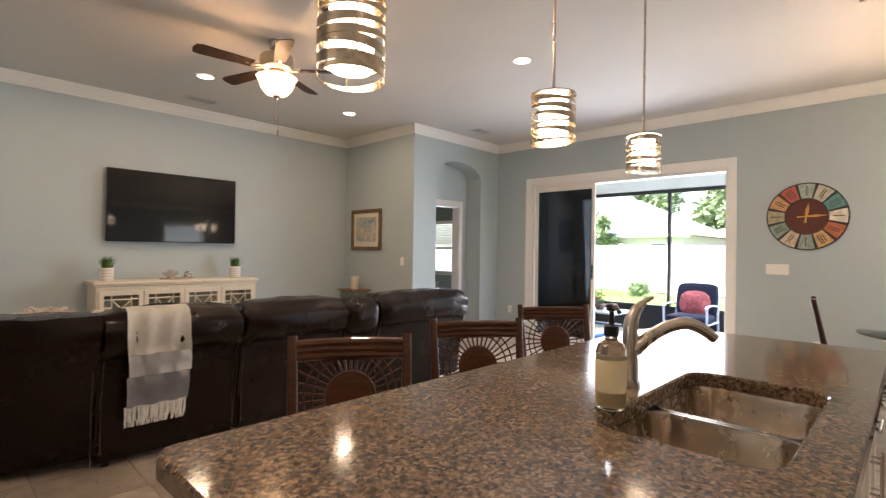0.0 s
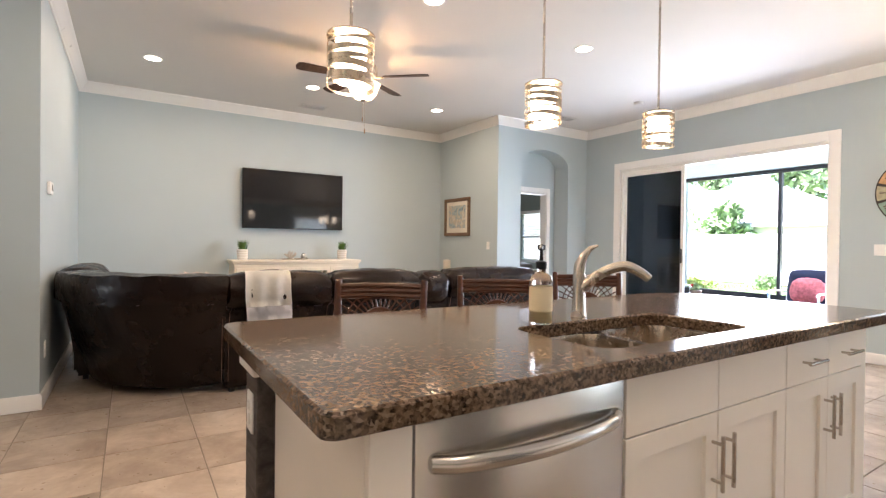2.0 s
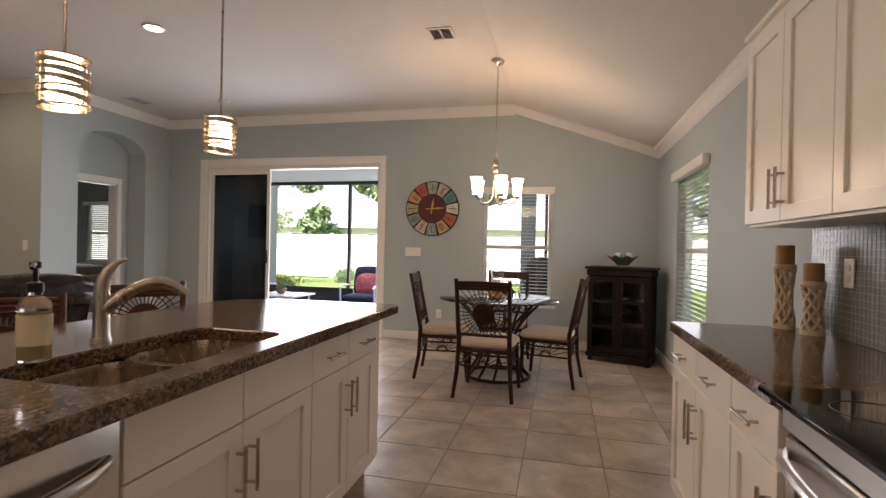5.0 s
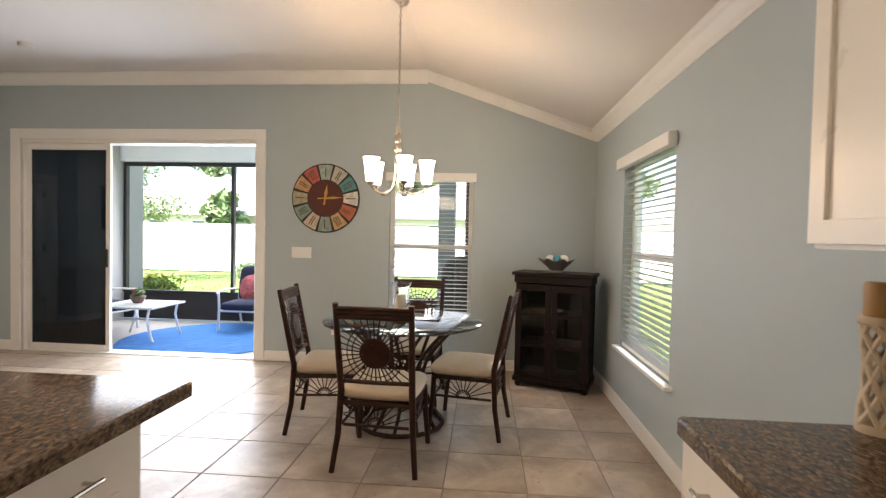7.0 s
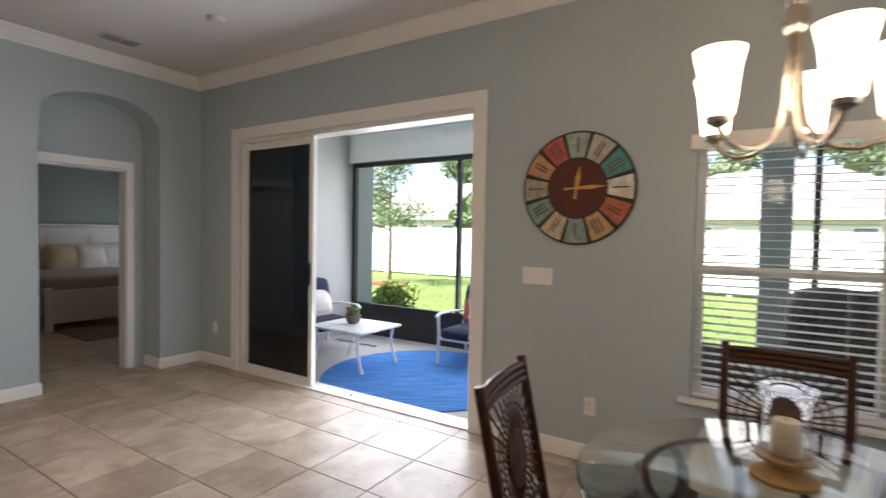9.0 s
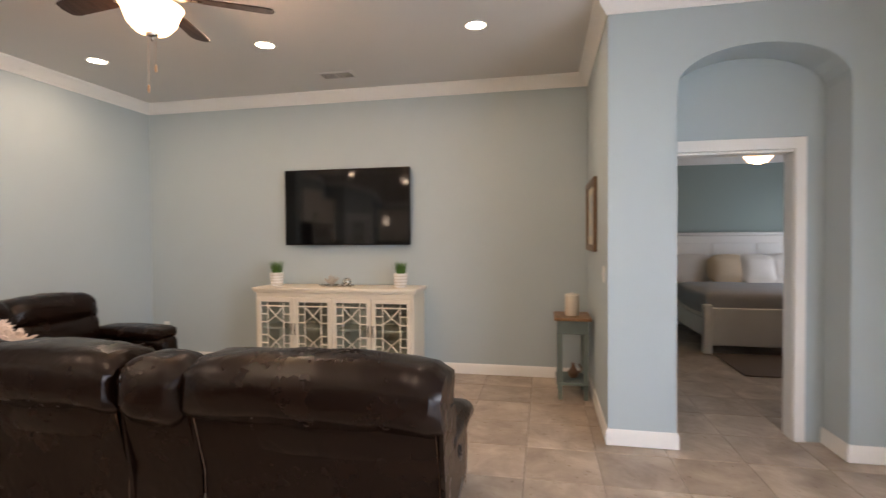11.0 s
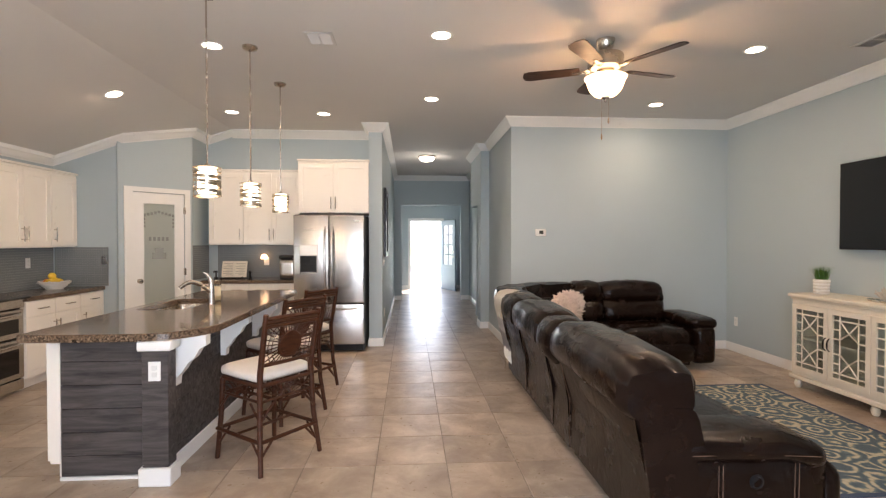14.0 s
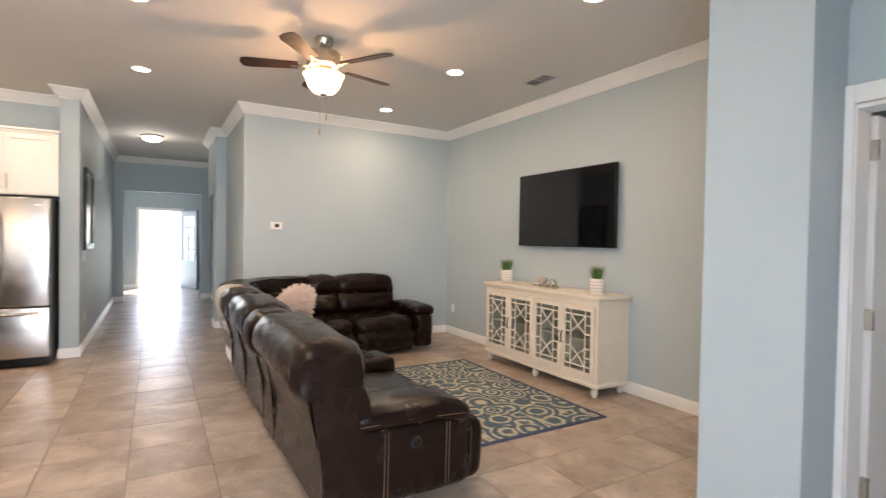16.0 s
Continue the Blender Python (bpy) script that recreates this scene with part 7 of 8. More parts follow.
# ---- ceiling fittings ----
SPIRAL = plain("satin_brass_nickel", (0.50, 0.42, 0.32), 0.25, 1.0, var=0.05, scale=20)
def pendant():
    p = thing("pendant_light", (0, 0, 0), "nickel pendant light with a swirled metal band shade", "pendant light", "pendants over the island")
    part("canopy", lt([(0.062, ZC - 0.035), (0.062, ZC - 0.05), (0.05, ZC - 0.063), (0.012, ZC - 0.073), (0.008, ZC - 0.08)], (0, 0, 0), 20), NICKEL, p)
    part("rod", tb([(0, 0, ZC - 0.075), (0, 0, 1.90)], 0.006, 8), NICKEL, p)
    part("cap", lt([(0.008, 1.915), (0.02, 1.905), (0.03, 1.893), (0.087, 1.890), (0.087, 1.884), (0.03, 1.884)], (0, 0, 0), 28), SPIRAL, p)
    gl = part("diffuser", lt([(0.050, 1.72), (0.056, 1.735), (0.056, 1.87), (0.045, 1.882)], (0, 0, 0), 24), glow("lit_diffuser", (1.0, 0.80, 0.56), 3.24), p, "lit frosted inner glass")
    gl.visible_shadow = False
    rr = random.Random(3)
    z = 1.708
    k = 0
    while z < 1.875:
        bm = bmesh.new()
        n = 36
        hh_ = 0.0105
        ph = rr.uniform(0, 6.28)
        amp = 0.007
        ri, ro = 0.0835, 0.0855
        rings = []
        for i in range(n):
            a = 2 * math.pi * i / n
            w_ = hh_ * (0.75 + 0.45 * math.sin(a + ph))
            zz = z + amp * math.sin(a + ph * 1.7)
            rings.append([bm.verts.new((r * math.cos(a), r * math.sin(a), zz + dz)) for r, dz in ((ri, -w_), (ro, -w_), (ro, w_), (ri, w_))])
        for i in range(n):
            a, b = rings[i], rings[(i + 1) % n]
            for j in range(4):
                bm.faces.new((a[j], a[(j + 1) % 4], b[(j + 1) % 4], b[j]))
        part("band", bm, SPIRAL, p, "swirling metal band")
        z += 0.0305
        k += 1
    for k in range(4):
        a = 2 * math.pi * k / 4 + 0.4
        part("stay_rod", tb([(0.083 * math.cos(a), 0.083 * math.sin(a), 1.70), (0.083 * math.cos(a), 0.083 * math.sin(a), 1.886)], 0.002, 4), SPIRAL, p)
    return p
p0 = pendant()
p0.matrix_world = pose(5.41, -5.76, 0.035, 0, 0, 40)
copy_thing(p0, pose(5.41, -4.81, 0.035, 0, 0, 150))
copy_thing(p0, pose(5.41, -3.93, 0.035, 0, 0, 260))

CANGLOW = glow("can_glow", (1.0, 0.82, 0.58), 5.04)
dl = thing("recessed_light", (0, 0, 0), "white recessed ceiling light, switched on", "recessed light", "ceiling cans")
part("trim_ring", lt([(0.070, 0.0), (0.085, -0.001), (0.090, -0.004), (0.085, -0.008), (0.070, -0.006)], (0, 0, 0), 28, cap=False), TRIM, dl)
c = part("lens", lt([(0.001, -0.003), (0.070, -0.003), (0.070, -0.001)], (0, 0, 0), 28), CANGLOW, dl, "glowing lens")
c.visible_shadow = False
for k, (cx, cy) in enumerate(CANS):
    ang = 0 if cx < XK else math.degrees(math.atan2(ZC - ZR, XR - XK))
    m = pose(cx, cy, top_at(cx) - 0.002, 0, ang, 0)
    if k == 0:
        dl.matrix_world = m
    else:
        copy_thing(dl, m)

def vent(m, w, d, label):
    v = thing("ceiling_vent", (0, 0, 0), label, "air vent", "ceiling vents")
    bm = bmesh.new()
    for a in ((-w / 2, w / 2, -d / 2, -d / 2 + 0.025), (-w / 2, w / 2, d / 2 - 0.025, d / 2), (-w / 2, -w / 2 + 0.025, -d / 2 + 0.025, d / 2 - 0.025), (w / 2 - 0.025, w / 2, -d / 2 + 0.025, d / 2 - 0.025)):
        box(bm, *a, -0.010, -0.001, bevel=0.002)
    part("frame", bm, VENTW, v)
    part("backing", bx(-w / 2 + 0.025, w / 2 - 0.025, -d / 2 + 0.025, d / 2 - 0.025, -0.003, -0.001), BLACK, v)
    k = int((d - 0.05) / 0.022)
    for i in range(k):
        y = -d / 2 + 0.036 + i * (d - 0.05) / k
        part("slat", turned(bx(-w / 2 + 0.025, w / 2 - 0.025, -0.007, 0.007, -0.001, 0.001), Matrix.Translation((0, y, -0.008)) @ Matrix.Rotation(radians(40), 4, "X")), VENTW, v)
    part("divider", bx(-0.006, 0.006, -d / 2 + 0.025, d / 2 - 0.025, -0.012, -0.004), VENTW, v)
    v.matrix_world = m
VENTW = plain("vent_white", (0.62, 0.60, 0.57), 0.5)
vent(pose(0.38, -4.30, ZC, 0, 0, 90), 0.36, 0.20, "white slatted ceiling vent near the television wall")
vent(pose(1.92, -1.02, ZC, 0, 0, 90), 0.32, 0.20, "white slatted ceiling vent near the arch")
vent(pose(4.80, -4.60, ZC), 0.22, 0.24, "square white ceiling vent over the walkway")
vent(pose(6.23, -2.24, ZC), 0.22, 0.24, "square white ceiling vent near the dining table")
sm = thing("smoke_detector", (3.04, -0.85, ZC), "white round smoke detector on the ceiling", "smoke detector")
part("case", lt([(0.065, ZC), (0.065, ZC - 0.02), (0.055, ZC - 0.035), (0.03, ZC - 0.04), (0.001, ZC - 0.04)], (3.04, -0.85, 0), 24), VENTW, sm)

FLUSH = glow("lit_flush", (1.0, 0.90, 0.72), 1.58)
for cy, cz in ((-9.92, ZC), (-14.2, 2.72)):
    f = thing("flush_light", (3.77, cy, cz), "round lit flush ceiling light in the hall", "ceiling light", "hall lights")
    part("rim", lt([(0.16, cz), (0.165, cz - 0.02), (0.15, cz - 0.03)], (3.77, cy, 0), 28), NICKEL, f)
    part("dome", lt([(0.15, cz - 0.028), (0.14, cz - 0.06), (0.10, cz - 0.09), (0.04, cz - 0.105), (0.001, cz - 0.107)], (3.77, cy, 0), 28), FLUSH, f, "frosted lit glass dome").visible_shadow = False

hp = thing("hall_picture", (4.46, -8.15, 1.7), "large dark framed picture on the hall wall", "picture")
bm = bmesh.new()
for a in ((-8.55, -8.48, 1.22, 2.22), (-7.83, -7.76, 1.22, 2.22), (-8.48, -7.83, 1.22, 1.29), (-8.48, -7.83, 2.15, 2.22)):
    box(bm, 4.432, 4.468, a[0], a[1], a[2], a[3], bevel=0.005)
part("frame", bm, BLACK, hp)
part("canvas", bx(4.452, 4.466, -8.48, -7.83, 1.29, 2.15), art_mat("dark_art", [(0.3, (0.05, 0.06, 0.07)), (0.5, (0.16, 0.20, 0.22)), (0.7, (0.4, 0.42, 0.4))], 4), hp)
fp = thing("foyer_picture", (2.51, -14.0, 1.6), "warm toned framed picture in the foyer", "picture")
part("frame", bx(2.501, 2.53, -14.35, -13.6, 1.25, 2.0, bevel=0.004), FRW, fp)
part("print", bx(2.53, 2.533, -14.29, -13.66, 1.31, 1.94), art_mat("warm_art", [(0.3, (0.3, 0.08, 0.03)), (0.5, (0.55, 0.32, 0.10)), (0.7, (0.6, 0.5, 0.3))], 5), fp)

# ---- lanai, garden, street, bedroom ----
BRONZE = plain("bronze_aluminium", (0.035, 0.032, 0.032), 0.45, 0.3, var=0.1)
sw = thing("screen_wall", (4.0, 2.2, 0), "dark bronze screen enclosure with a solid kick panel", "screen", kind="structure")
part("kick_panel", bx(1.65, 9.0, 2.19, 2.21, 0.0, 0.40), BRONZE, sw)
part("sill_rail", bx(1.65, 9.0, 2.17, 2.23, 0.40, 0.44, bevel=0.003), BRONZE, sw)
part("top_rail", bx(1.65, 9.0, 2.17, 2.23, 2.36, 2.42, bevel=0.003), BRONZE, sw)
for x in (1.68, 3.42, 5.2, 7.0, 8.8):
    part("post", bx(x - 0.025, x + 0.025, 2.165, 2.235, 0.44, 2.36, bevel=0.003), BRONZE, sw)
struct("porch_column", bx(6.585, 6.825, 2.085, 2.325, -0.02, 2.421, bevel=0.006), plain("column_stucco", (0.22, 0.24, 0.26), 0.9, var=0.08, scale=9, bump=0.6, bscale=60), "dark grey stucco column carrying the porch beam")
struct("beam_lanai", bx(1.5, 9.0, 2.10, 2.28, 2.421, 2.80), TRIM, "white porch beam over the screen")

# round blue rug
def streak_mat():
    m, nt, b = nodes("blue_streaks")
    co = coords(nt, (1.2, 16, 1))
    nz = n_(nt, "ShaderNodeTexNoise", Scale=2.2, Detail=8.0, Roughness=0.75)
    nt.links.new(co, nz.inputs["Vector"])
    nt.links.new(ramp(nt, nz.outputs[0], [(0.3, (0.02, 0.10, 0.32)), (0.5, (0.04, 0.20, 0.56)), (0.72, (0.16, 0.40, 0.72))]), b.inputs["Base Color"])
    b.inputs["Roughness"].default_value = 0.95
    return m
rb = bmesh.new()
lathe(rb, [(0.001, 0.0), (1.05, 0.0), (1.055, 0.006), (1.05, 0.011), (0.001, 0.011)], (0, 0, 0), 64)
rr_ = solo("round_rug", rb, streak_mat(), "round blue streaked outdoor rug", "rug")
rr_.matrix_world = pose(3.74, 1.03, -0.02, 0, 0, 35)

WHITEM = plain("white_aluminium", (0.78, 0.79, 0.80), 0.4, var=0.02)
NAVY = plain("navy_cushion", (0.015, 0.02, 0.055), 0.9, var=0.1, scale=15, bump=0.4, bscale=300)
PINK = plain("pink_pattern", (0.50, 0.13, 0.15), 0.9, var=0.5, scale=16, bump=0.3)
def patio_chair(w, m, label, pillow, plabel, px0=0.02, ps=1.0):
    c = thing("patio_chair", (0, 0, 0), label, "patio chair", "porch seats")
    h = w / 2
    for s in (-1, 1):
        part("front_leg", tb([(s * h, -0.33, 0), (s * h, -0.31, 0.35), (s * h, -0.33, 0.58)], 0.018, 8), WHITEM, c)
        part("back_leg", tb([(s * h, 0.36, 0), (s * h, 0.26, 0.35), (s * (h - 0.01), 0.34, 0.85)], 0.018, 8), WHITEM, c)
        part("arm", tb([(s * h, -0.37, 0.565), (s * h, -0.30, 0.60), (s * h, 0.0, 0.60), (s * h, 0.29, 0.56)], [0.02, 0.024, 0.022, 0.018], 8, flat=0.7), WHITEM, c)
    bm = bmesh.new()
    for y in (-0.31, 0.26):
        tube(bm, [(-h, y, 0.30), (h, y, 0.30)], 0.015, 8)
    for s in (-1, 1):
        tube(bm, [(s * h, -0.31, 0.30), (s * h, 0.26, 0.30)], 0.015, 8)
    part("seat_frame", bm, WHITEM, c)
    part("seat_cushion", cu(-h + 0.02, h - 0.02, -0.33, 0.27, 0.30, 0.43, r=0.05, puff=0.02, n=8), NAVY, c, "navy seat cushion")
    b = cu(-h + 0.02, h - 0.02, 0.18, 0.30, 0.40, 0.92, r=0.05, puff=0.02, n=8)
    bend(b, lambda q: (q.x, q.y + (q.z - 0.4) * 0.2, q.z))
    part("back_cushion", b, NAVY, c, "navy back cushion")
    c.matrix_world = m
    if pillow:
        p = thing("throw_pillow", (0, 0, 0), plabel, "pillow", "porch pillows")
        b = cu(-0.21, 0.21, -0.05, 0.05, -0.20, 0.20, r=0.05, puff=0.05, n=8)
        part("cover", b, pillow, p)
        p.matrix_world = m @ pose(px0, 0.10, 0.43 + 0.215 * ps, -16, 0, 6) @ Matrix.Scale(ps, 4)
patio_chair(0.62, pose(3.90, 1.80, -0.02, 0, 0, 0) @ Matrix.Diagonal((1, 0.96, 0.94, 1)), "white metal patio chair with navy cushions", PINK, "pink patterned throw pillow on a patio chair", 0.02, 0.85)
patio_chair(0.66, pose(2.03, 1.22, -0.02, 0, 0, 82) @ Matrix.Diagonal((1, 0.96, 0.92, 1)), "white metal patio chair with navy cushions beside the stucco wall", plain("pale_pattern", (0.66, 0.60, 0.55), 0.9, var=0.2, scale=14), "pale patterned throw pillow on a patio chair", 0.04, 0.78)

ct = thing("coffee_table", (2.75, 0.93, 0), "white metal slatted patio coffee table", "coffee table")
zt = 0.42
bm = bmesh.new()
part("tabletop", bx(2.46, 3.24, 0.60, 1.28, zt - 0.025, zt, bevel=0.006), WHITEM, ct)
# gaps between slats: grey strips on the solid top, shade put into their colour
bm = bmesh.new()
for k in range(7):
    box(bm, 2.48, 3.22, 0.63 + k * 0.09, 0.635 + k * 0.09, zt, zt + 0.0015)
part("slat_gap_shade", bm, plain("slat_shadow", (0.45, 0.46, 0.48), 0.6), ct)
for x, s in ((2.52, -1), (3.18, 1)):
    for y in (0.66, 1.22):
        part("leg", tb([(x - s * 0.02, y, zt - 0.03), (x - s * 0.05, y, 0.25), (x, y, 0.06), (x + s * 0.03, y, -0.02)], 0.016, 8), WHITEM, ct)
part("stretcher", tb([(2.54, 0.94, 0.22), (3.16, 0.94, 0.22)], 0.012, 6), WHITEM, ct)
pp = thing("potted_flower", (2.78, 0.98, 0.42), "brown bowl planter with red flower on the patio table", "potted plant")
part("pot", lt([(0.05, 0), (0.07, 0.02), (0.095, 0.09), (0.09, 0.09), (0.001, 0.075)], (2.78, 0.98, 0.4215), 18), plain("brown_pot", (0.16, 0.10, 0.08), 0.6), pp)
LEAFM = plain("leaf", (0.20, 0.28, 0.14), 0.6, var=0.4, scale=3, rnd=True)
def leaves(bm, c, spread, n, size, rng, squash=1.0):
    for _ in range(n):
        d = Vector((rng.gauss(0, 1), rng.gauss(0, 1), rng.gauss(0, 1)))
        d = d.normalized() * rng.random() ** 0.45
        p = Vector(c) + Vector((d.x * spread, d.y * spread, d.z * spread * squash))
        a = Vector((rng.uniform(-1, 1), rng.uniform(-1, 1), rng.uniform(-0.6, 1))).normalized()
        b = a.cross(Vector((rng.uniform(-1, 1), rng.uniform(-1, 1), rng.uniform(-1, 1)))).normalized()
        s = size * rng.uniform(0.6, 1.3)
        vs = [bm.verts.new(q) for q in (p - a * s, p - a * s * 0.2 + b * s * 0.45, p + a * s, p - a * s * 0.2 - b * s * 0.45)]
        bm.faces.new(vs)
rng = random.Random(11)
bm = bmesh.new()
leaves(bm, (2.78, 0.98, 0.55), 0.075, 120, 0.028, rng)
part("leaves", bm, LEAFM, pp, smooth=None)
bm = bmesh.new()
leaves(bm, (2.74, 0.96, 0.58), 0.03, 40, 0.02, rng)
part("flower", bm, plain("red_petal", (0.65, 0.05, 0.03), 0.6), pp, "red blossom", smooth=None)

# grill under a cover, standing on the porch outside the window
gc = thing("covered_grill", (7.15, 1.2, 0), "barbecue grill under a black cover on the porch", "grill")
part("cover", soft(cu(6.75, 7.75, 0.75, 1.35, -0.015, 1.10, r=0.14, puff=0.02, n=12), 0.03, 4), plain("grill_cover", (0.03, 0.03, 0.033), 0.8, bump=0.4, bscale=50), gc)

# ground outside
GRASSM = plain("lawn", (0.17, 0.27, 0.06), 0.9, var=0.3, scale=1.5, bump=0.8, bscale=60)
bm = bmesh.new()
for a in ((-300, 300, 2.28, 400), (-300, 300, -400, -15.75), (-300, -3.9, -15.75, 2.28), (9.0, 300, -15.75, 2.28)):
    vs = [bm.verts.new(p) for p in ((a[0], a[2], -0.16), (a[1], a[2], -0.16), (a[1], a[3], -0.16), (a[0], a[3], -0.16))]
    bm.faces.new(vs)
struct("ground", bm, GRASSM, "mown green lawn")
struct("path_front", bx(2.9, 5.0, -24, -15.75, -0.16, -0.05), plain("concrete", (0.42, 0.41, 0.38), 0.85, var=0.06, scale=4), "pale concrete front path")
struct("road", bx(-60, 60, -33, -26, -0.16, -0.14), plain("asphalt", (0.06, 0.06, 0.06), 0.9), "grey asphalt street")
rng = random.Random(21)
bm = bmesh.new()
for _ in range(9000):
    x, y = rng.uniform(-8, 12), 2.5 + 11 * rng.random() ** 1.5
    h = rng.uniform(0.03, 0.07)
    a = rng.uniform(0, 6.28)
    dx, dy = 0.012 * math.cos(a), 0.012 * math.sin(a)
    vs = [bm.verts.new(p) for p in ((x - dx, y - dy, -0.16), (x + dx, y + dy, -0.16), (x + rng.uniform(-.03, .03), y + rng.uniform(-.03, .03), -0.16 + h))]
    bm.faces.new(vs)
solo("grass_tufts", bm, plain("grass_tuft", (0.16, 0.26, 0.05), 0.8, var=0.4, scale=2), "short green grass blades", "grass", kind="stuff", smooth=None)

# white vinyl fence
FENCE = plain("vinyl_fence", (0.78, 0.78, 0.77), 0.5, var=0.02, scale=2)
fe = thing("vinyl_fence", (2, 12.5, 0), "tall white vinyl privacy fence", "fence")
board_me = mesh_of("board", bx(-0.5, 0.5, -0.012, 0.012, -0.10, 1.60), FENCE)
def fence_run(p, q):
    p, q = Vector(p), Vector(q)
    L = (q - p).length
    m = Matrix.Translation(p) @ Matrix.Rotation(math.atan2(q.y - p.y, q.x - p.x), 4, "Z")
    k = int(L / 1.9)
    for i in range(k + 1):
        x = i * L / k
        part("post", turned(bx(x - 0.06, x + 0.06, -0.06, 0.06, -0.16, 1.72, bevel=0.01), m), FENCE, fe)
        if i < k:
            nb = 12
            bw_ = (L / k - 0.12) / nb
            for j in range(nb):
                ob = new("board", board_me)
                ob.parent = fe
                ob.matrix_basis = Matrix.Translation(-OFF[fe.name]) @ m @ Matrix.Translation((x + 0.06 + (j + 0.5) * bw_, 0, 0)) @ Matrix.Diagonal((bw_ - 0.004, 1, 1, 1))
            part("rail", turned(bx(x + 0.06, x + L / k - 0.06, -0.03, 0.03, 1.58, 1.66, bevel=0.005), m), FENCE, fe)
fence_run((-16, 12.5, 0), (16, 12.5, 0))
fence_run((16, 12.5, 0), (16, -6, 0))

def house(x0, x1, y0, y1, label):
    h = thing("neighbour_house", ((x0 + x1) / 2, y0, -0.16), label, "house", "neighbouring houses")
    part("wall", bx(x0, x1, y0, y1, -0.16, 2.7), HOUSEW, h)
    bm = bmesh.new()
    o, ym, e = 0.5, (y0 + y1) / 2, (y1 - y0) / 2
    V = [bm.verts.new(p) for p in ((x0 - o, y0 - o, 2.6), (x1 + o, y0 - o, 2.6), (x1 + o, y1 + o, 2.6), (x0 - o, y1 + o, 2.6), (x0 + e * 0.9, ym, 2.6 + e * 0.5), (x1 - e * 0.9, ym, 2.6 + e * 0.5))]
    for f in ((0, 1, 5, 4), (1, 2, 5), (2, 3, 4, 5), (3, 0, 4), (3, 2, 1, 0)):
        bm.faces.new([V[i] for i in f])
    part("roof", bm, ROOFM, h)
    part("fascia", bx(x0 - o, x1 + o, y0 - o - 0.02, y0 - o, 2.45, 2.62), TRIM, h)
    n = max(2, int((x1 - x0) / 3))
    for i in range(n):
        x = x0 + (i + 0.5) * (x1 - x0) / n
        wv = part("window", bx(x - 0.5, x + 0.5, y0 - 0.03, y0 - 0.002, 0.8, 2.1), TRIM, h)
        part("pane", bx(x - 0.44, x + 0.44, y0 - 0.045, y0 - 0.031, 0.86, 2.04), HOUSEG, wv)
HOUSEW = plain("house_stucco", (0.58, 0.57, 0.55), 0.9, var=0.05)
HOUSEG = plain("house_glass", (0.10, 0.17, 0.18), 0.1, rvar=0.02)
ROOFM = plain("shingle", (0.40, 0.365, 0.35), 0.9, var=0.2, scale=10, bump=0.5, bscale=12)
house(-22, -4, 26, 38, "single-storey stucco house with a brown shingle roof")
house(-1, 16, 27, 39, "pale stucco house behind the fence with a hipped roof")
house(21, 40, 14, 26, "stucco neighbour house beside the lawn")
house(26, 38, -12, 4, "grey roofed house beyond the side fence")

BARK = plain("bark", (0.14, 0.10, 0.075), 0.9, var=0.25, scale=12, bump=0.8, bscale=30)
def tree(x, y, h, crown, seed, label, nleaf=2600, size=0.075, stem=0.06):
    t = thing("garden_tree", (x, y, -0.16), label, "tree", "trees")
    rg_ = random.Random(seed)
    bm = bmesh.new()
    z0 = -0.16
    tube(bm, [(x, y, z0), (x + 0.03, y, z0 + h * 0.3), (x - 0.02, y + 0.03, z0 + h * 0.6), (x + 0.02, y, z0 + h * 0.95)], [stem, stem * 0.8, stem * 0.6, stem * 0.2], 8)
    tips = []
    for k in range(11):
        u = rg_.uniform(0.42, 0.92)
        a, r = rg_.uniform(0, 6.28), crown * rg_.uniform(0.5, 1.0) * (1.25 - u)*1.25
        b = Vector((x, y, z0 + h * u))
        e = b + Vector((math.cos(a) * r, math.sin(a) * r, h * rg_.uniform(0.05, 0.16)))
        tube(bm, [b, (b + e) / 2 + Vector((0, 0, 0.05)), e], [stem * 0.4, stem * 0.25, stem * 0.1], 5)
        tips.append(e)
        tips.append((b + e) / 2)
    tips.append(Vector((x, y, z0 + h)))
    part("trunk", bm, BARK, t)
    bm = bmesh.new()
    for p in tips:
        leaves(bm, p, crown * rg_.uniform(0.25, 0.42), nleaf // len(tips), size, rg_, 0.8)
    part("crown", bm, LEAFM, t, smooth=None)
tree(-3.1, 9.0, 3.9, 1.25, 1, "slender young garden tree in a mulch ring", 4200, 0.06)
rng = random.Random(40)
for k, (x, y, h) in enumerate(((-20, 42, 10), (-13, 46, 12), (-6, 44, 9), (0, 45, 11), (6, 46, 10), (13, 44, 12), (20, 42, 10), (27, 30, 9), (43, 5, 10), (44, -8, 9), (-9.0, 24.5, 3.6), (-9, -46, 8))):
    tree(x, y, h, h * 0.33, 100 + k, "tall leafy tree beyond the houses", 1800, 0.42, 0.2)
def bush(x, y, r, seed, label, m):
    t = thing("shrub", (x, y, -0.16), label, "shrub", "shrubs")
    bm = bmesh.new()
    rg_ = random.Random(seed)
    for k in range(9):
        leaves(bm, (x + rg_.uniform(-r, r) * 0.6, y + rg_.uniform(-r, r) * 0.5, -0.16 + r * rg_.uniform(0.35, 0.8)), r * 0.5, 240, 0.045, rg_)
    part("foliage", bm, m, t, smooth=None)
SHRUB = plain("croton", (0.22, 0.28, 0.05), 0.6, var=0.6, scale=4)
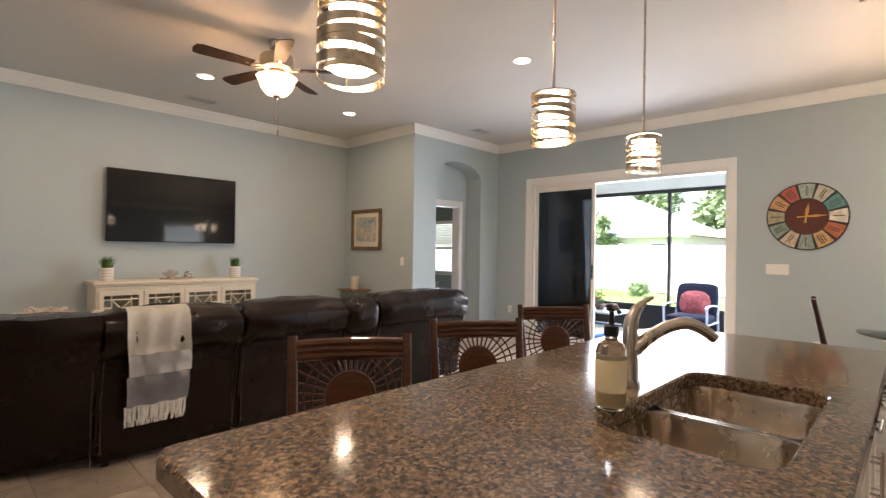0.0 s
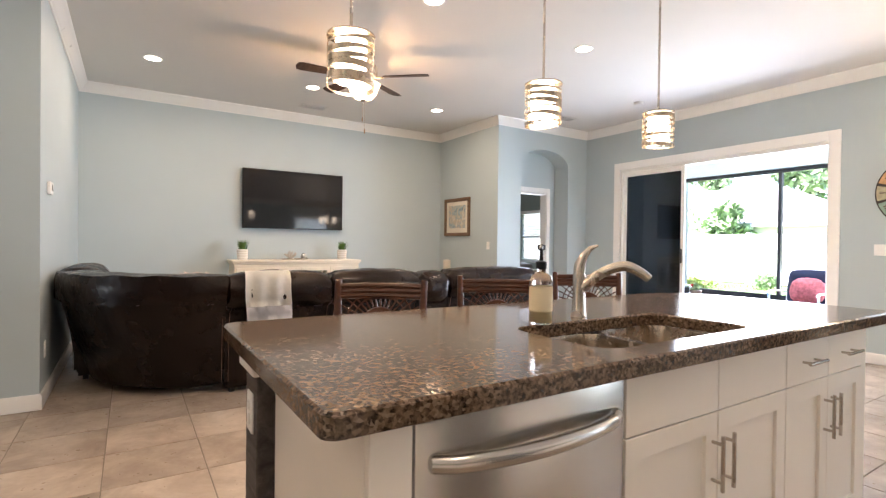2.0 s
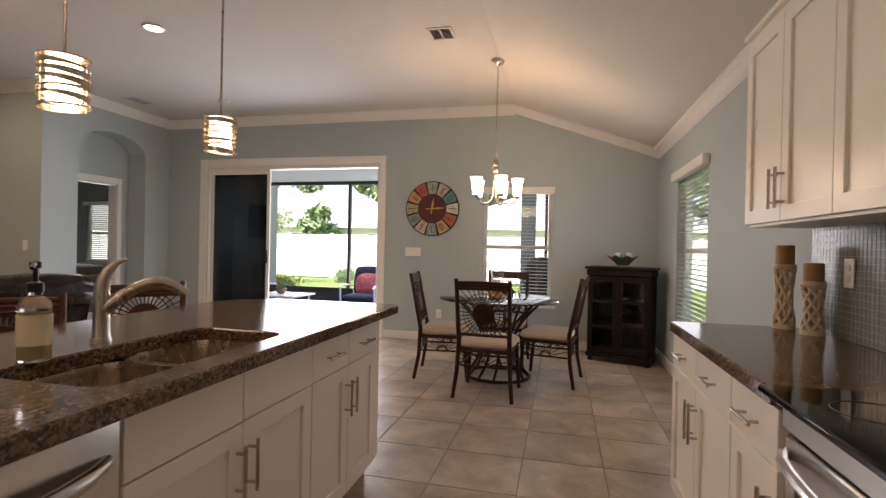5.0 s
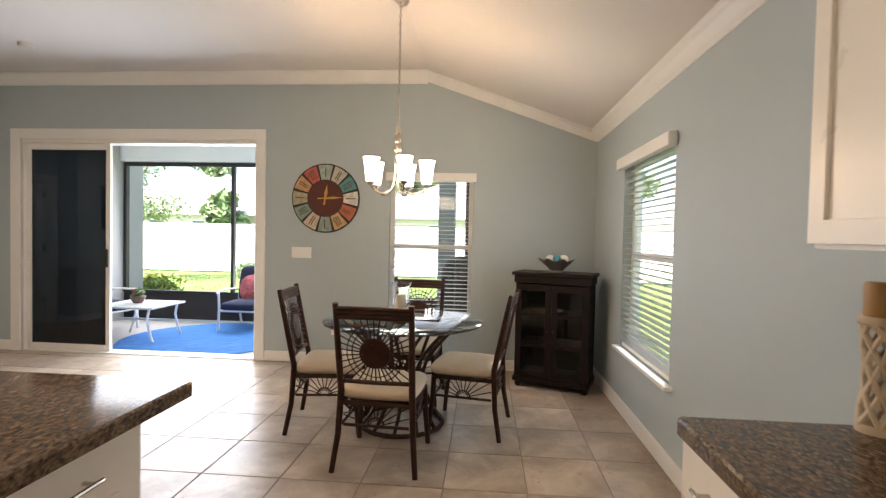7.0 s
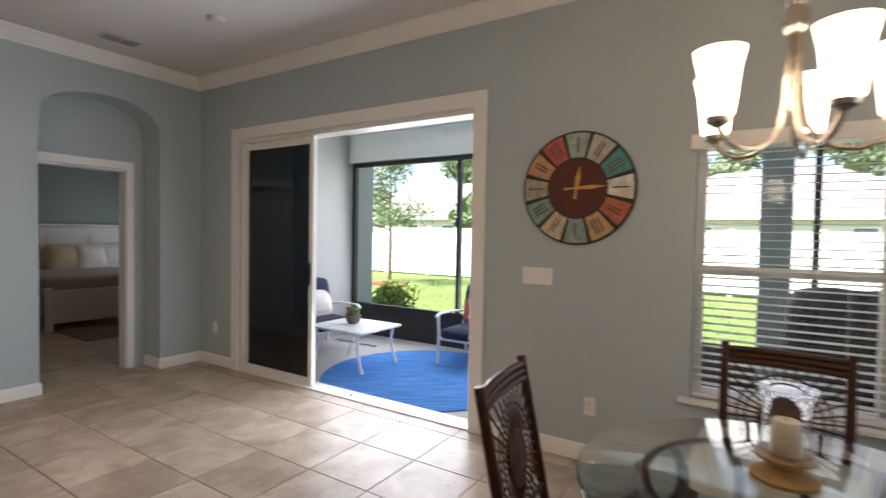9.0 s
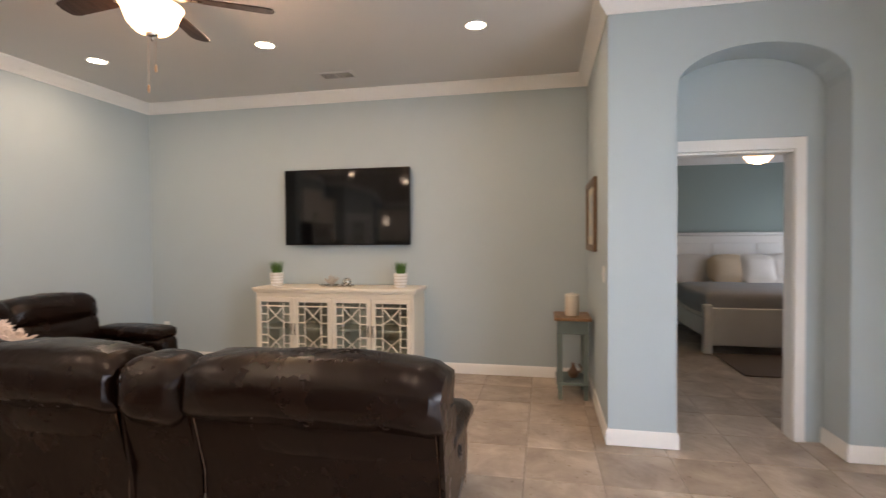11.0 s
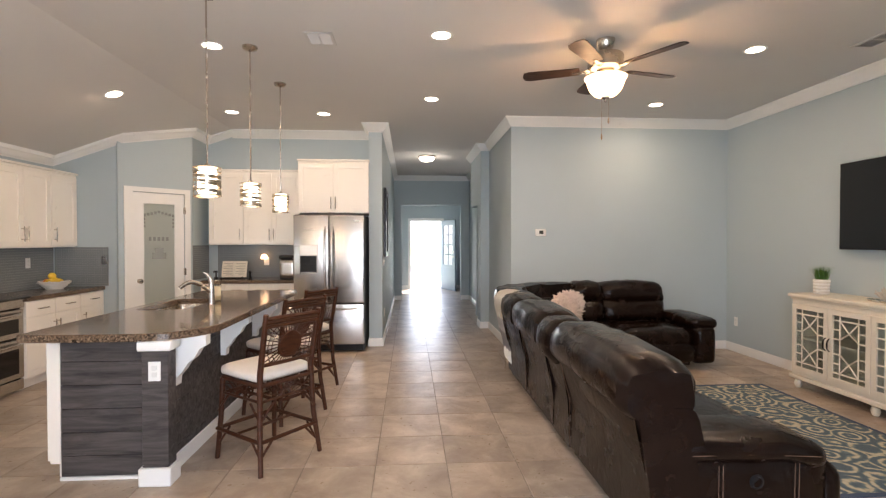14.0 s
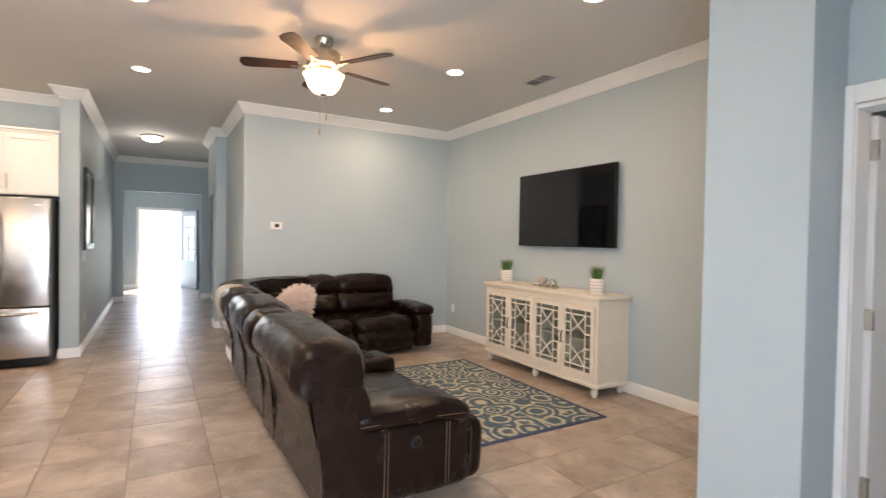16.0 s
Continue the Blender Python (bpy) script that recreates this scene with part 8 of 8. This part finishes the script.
bush(0.7, 4.3, 0.55, 4, "rounded green and yellow shrub beside the porch", SHRUB)
bush(-0.6, 10.6, 0.5, 6, "tall leafy garden plant near the fence", LEAFM)
bush(6.2, -22, 0.8, 8, "green shrub by the front path", LEAFM)
bm = bmesh.new()
lathe(bm, [(0.62, -0.16), (0.5, -0.11), (0.001, -0.10)], (-3.1, 9.0, 0), 24)
solo("mulch_ring", bm, plain("red_mulch", (0.22, 0.06, 0.035), 0.95, var=0.4, scale=20, bump=0.9, bscale=40), "red mulch ring round the young tree", "mulch", kind="stuff")

# ---- bedroom seen through the arch ----
BEDW = plain("bed_white", (0.62, 0.60, 0.56), 0.5, var=0.03)
bd_ = thing("bed", (-2.6, 0.6, 0), "white panelled bed with grey bedding, made", "bed")
part("headboard", bx(-3.76, -3.68, -0.4, 1.7, 0.0, 1.45, bevel=0.01), BEDW, bd_)
for k in range(3):
    part("headboard_panel", bx(-3.68, -3.665, -0.32 + k * 0.66, 0.26 + k * 0.66, 0.75, 1.33, bevel=0.008), BEDW, bd_)
part("headboard_cap", bx(-3.77, -3.65, -0.43, 1.73, 1.45, 1.50, bevel=0.01), BEDW, bd_)
part("footboard", bx(-1.62, -1.55, -0.4, 1.7, 0.10, 0.56, bevel=0.01), BEDW, bd_)
for y in (-0.4, 1.6):
    part("foot_post", bx(-1.64, -1.53, y, y + 0.1, 0.0, 0.60, bevel=0.01), BEDW, bd_)
part("side_rail", bx(-3.68, -1.62, -0.38, -0.34, 0.2, 0.42), BEDW, bd_)
part("mattress", cu(-3.67, -1.63, -0.35, 1.65, 0.35, 0.72, r=0.08, puff=0.02, n=8), CREAMW, bd_)
part("coverlet", soft(cu(-3.0, -1.60, -0.38, 1.68, 0.45, 0.76, r=0.08, puff=0.02, n=10), 0.02, 4), plain("grey_quilt", (0.28, 0.28, 0.28), 0.9, var=0.1, bump=0.6, bscale=60), bd_, "grey quilted coverlet")
for k, (x, y, w, c) in enumerate(((-3.5, 0.0, 0.62, (0.60, 0.57, 0.52)), (-3.5, 0.70, 0.62, (0.60, 0.57, 0.52)), (-3.5, 1.35, 0.6, (0.60, 0.57, 0.52)), (-3.32, 0.45, 0.5, (0.45, 0.36, 0.25)), (-3.28, 0.85, 0.5, (0.58, 0.55, 0.50)), (-3.3, 1.25, 0.5, (0.55, 0.52, 0.48)))):
    p = thing("bed_pillow", (x, y, 0.75), "plump neutral pillow on the bed", "pillow", "bed pillows")
    b = cu(-0.08, 0.08, -w / 2, w / 2, -0.2, 0.2, r=0.07, puff=0.04, n=7)
    part("cover", turned(b, Matrix.Translation((x, y, 0.93)) @ Matrix.Rotation(radians(-18), 4, "Y")), plain("pillow_linen", c, 0.9), p)
bn = thing("bed_rug", (-1.2, 0.8, 0), "plain brown woven bedside rug", "rug")
part("field", bx(-1.55, -0.55, -0.3, 2.3, 0.001, 0.012), plain("brown_rug", (0.12, 0.085, 0.06), 0.95, bump=0.6, bscale=200), bn)
bf = thing("bedroom_fan_light", (-1.1, 0.02, 2.75), "amber lit ceiling fan light in the bedroom", "ceiling light")
part("rod", tb([(-1.1, 0.02, 2.75), (-1.1, 0.02, 2.45)], 0.015, 8), DARKMETAL, bf)
part("bowl", lt([(0.15, 2.36), (0.14, 2.31), (0.09, 2.25), (0.02, 2.23)], (-1.1, 0.02, 0), 20), BOWL, bf, "amber glass bowl").visible_shadow = False
for k in range(5):
    a = radians(10 + 72 * k)
    part("blade", turned(bx(0.15, 0.6, -0.06, 0.06, -0.004, 0.004), Matrix.Translation((-1.1, 0.02, 2.45)) @ Matrix.Rotation(a, 4, "Z")), BLADE, bf)
struct("trim_bedroom_crown", bx(-3.78, -3.70, -1.6, 2.5, 2.60, 2.75), TRIM, "pale bedroom crown moulding")
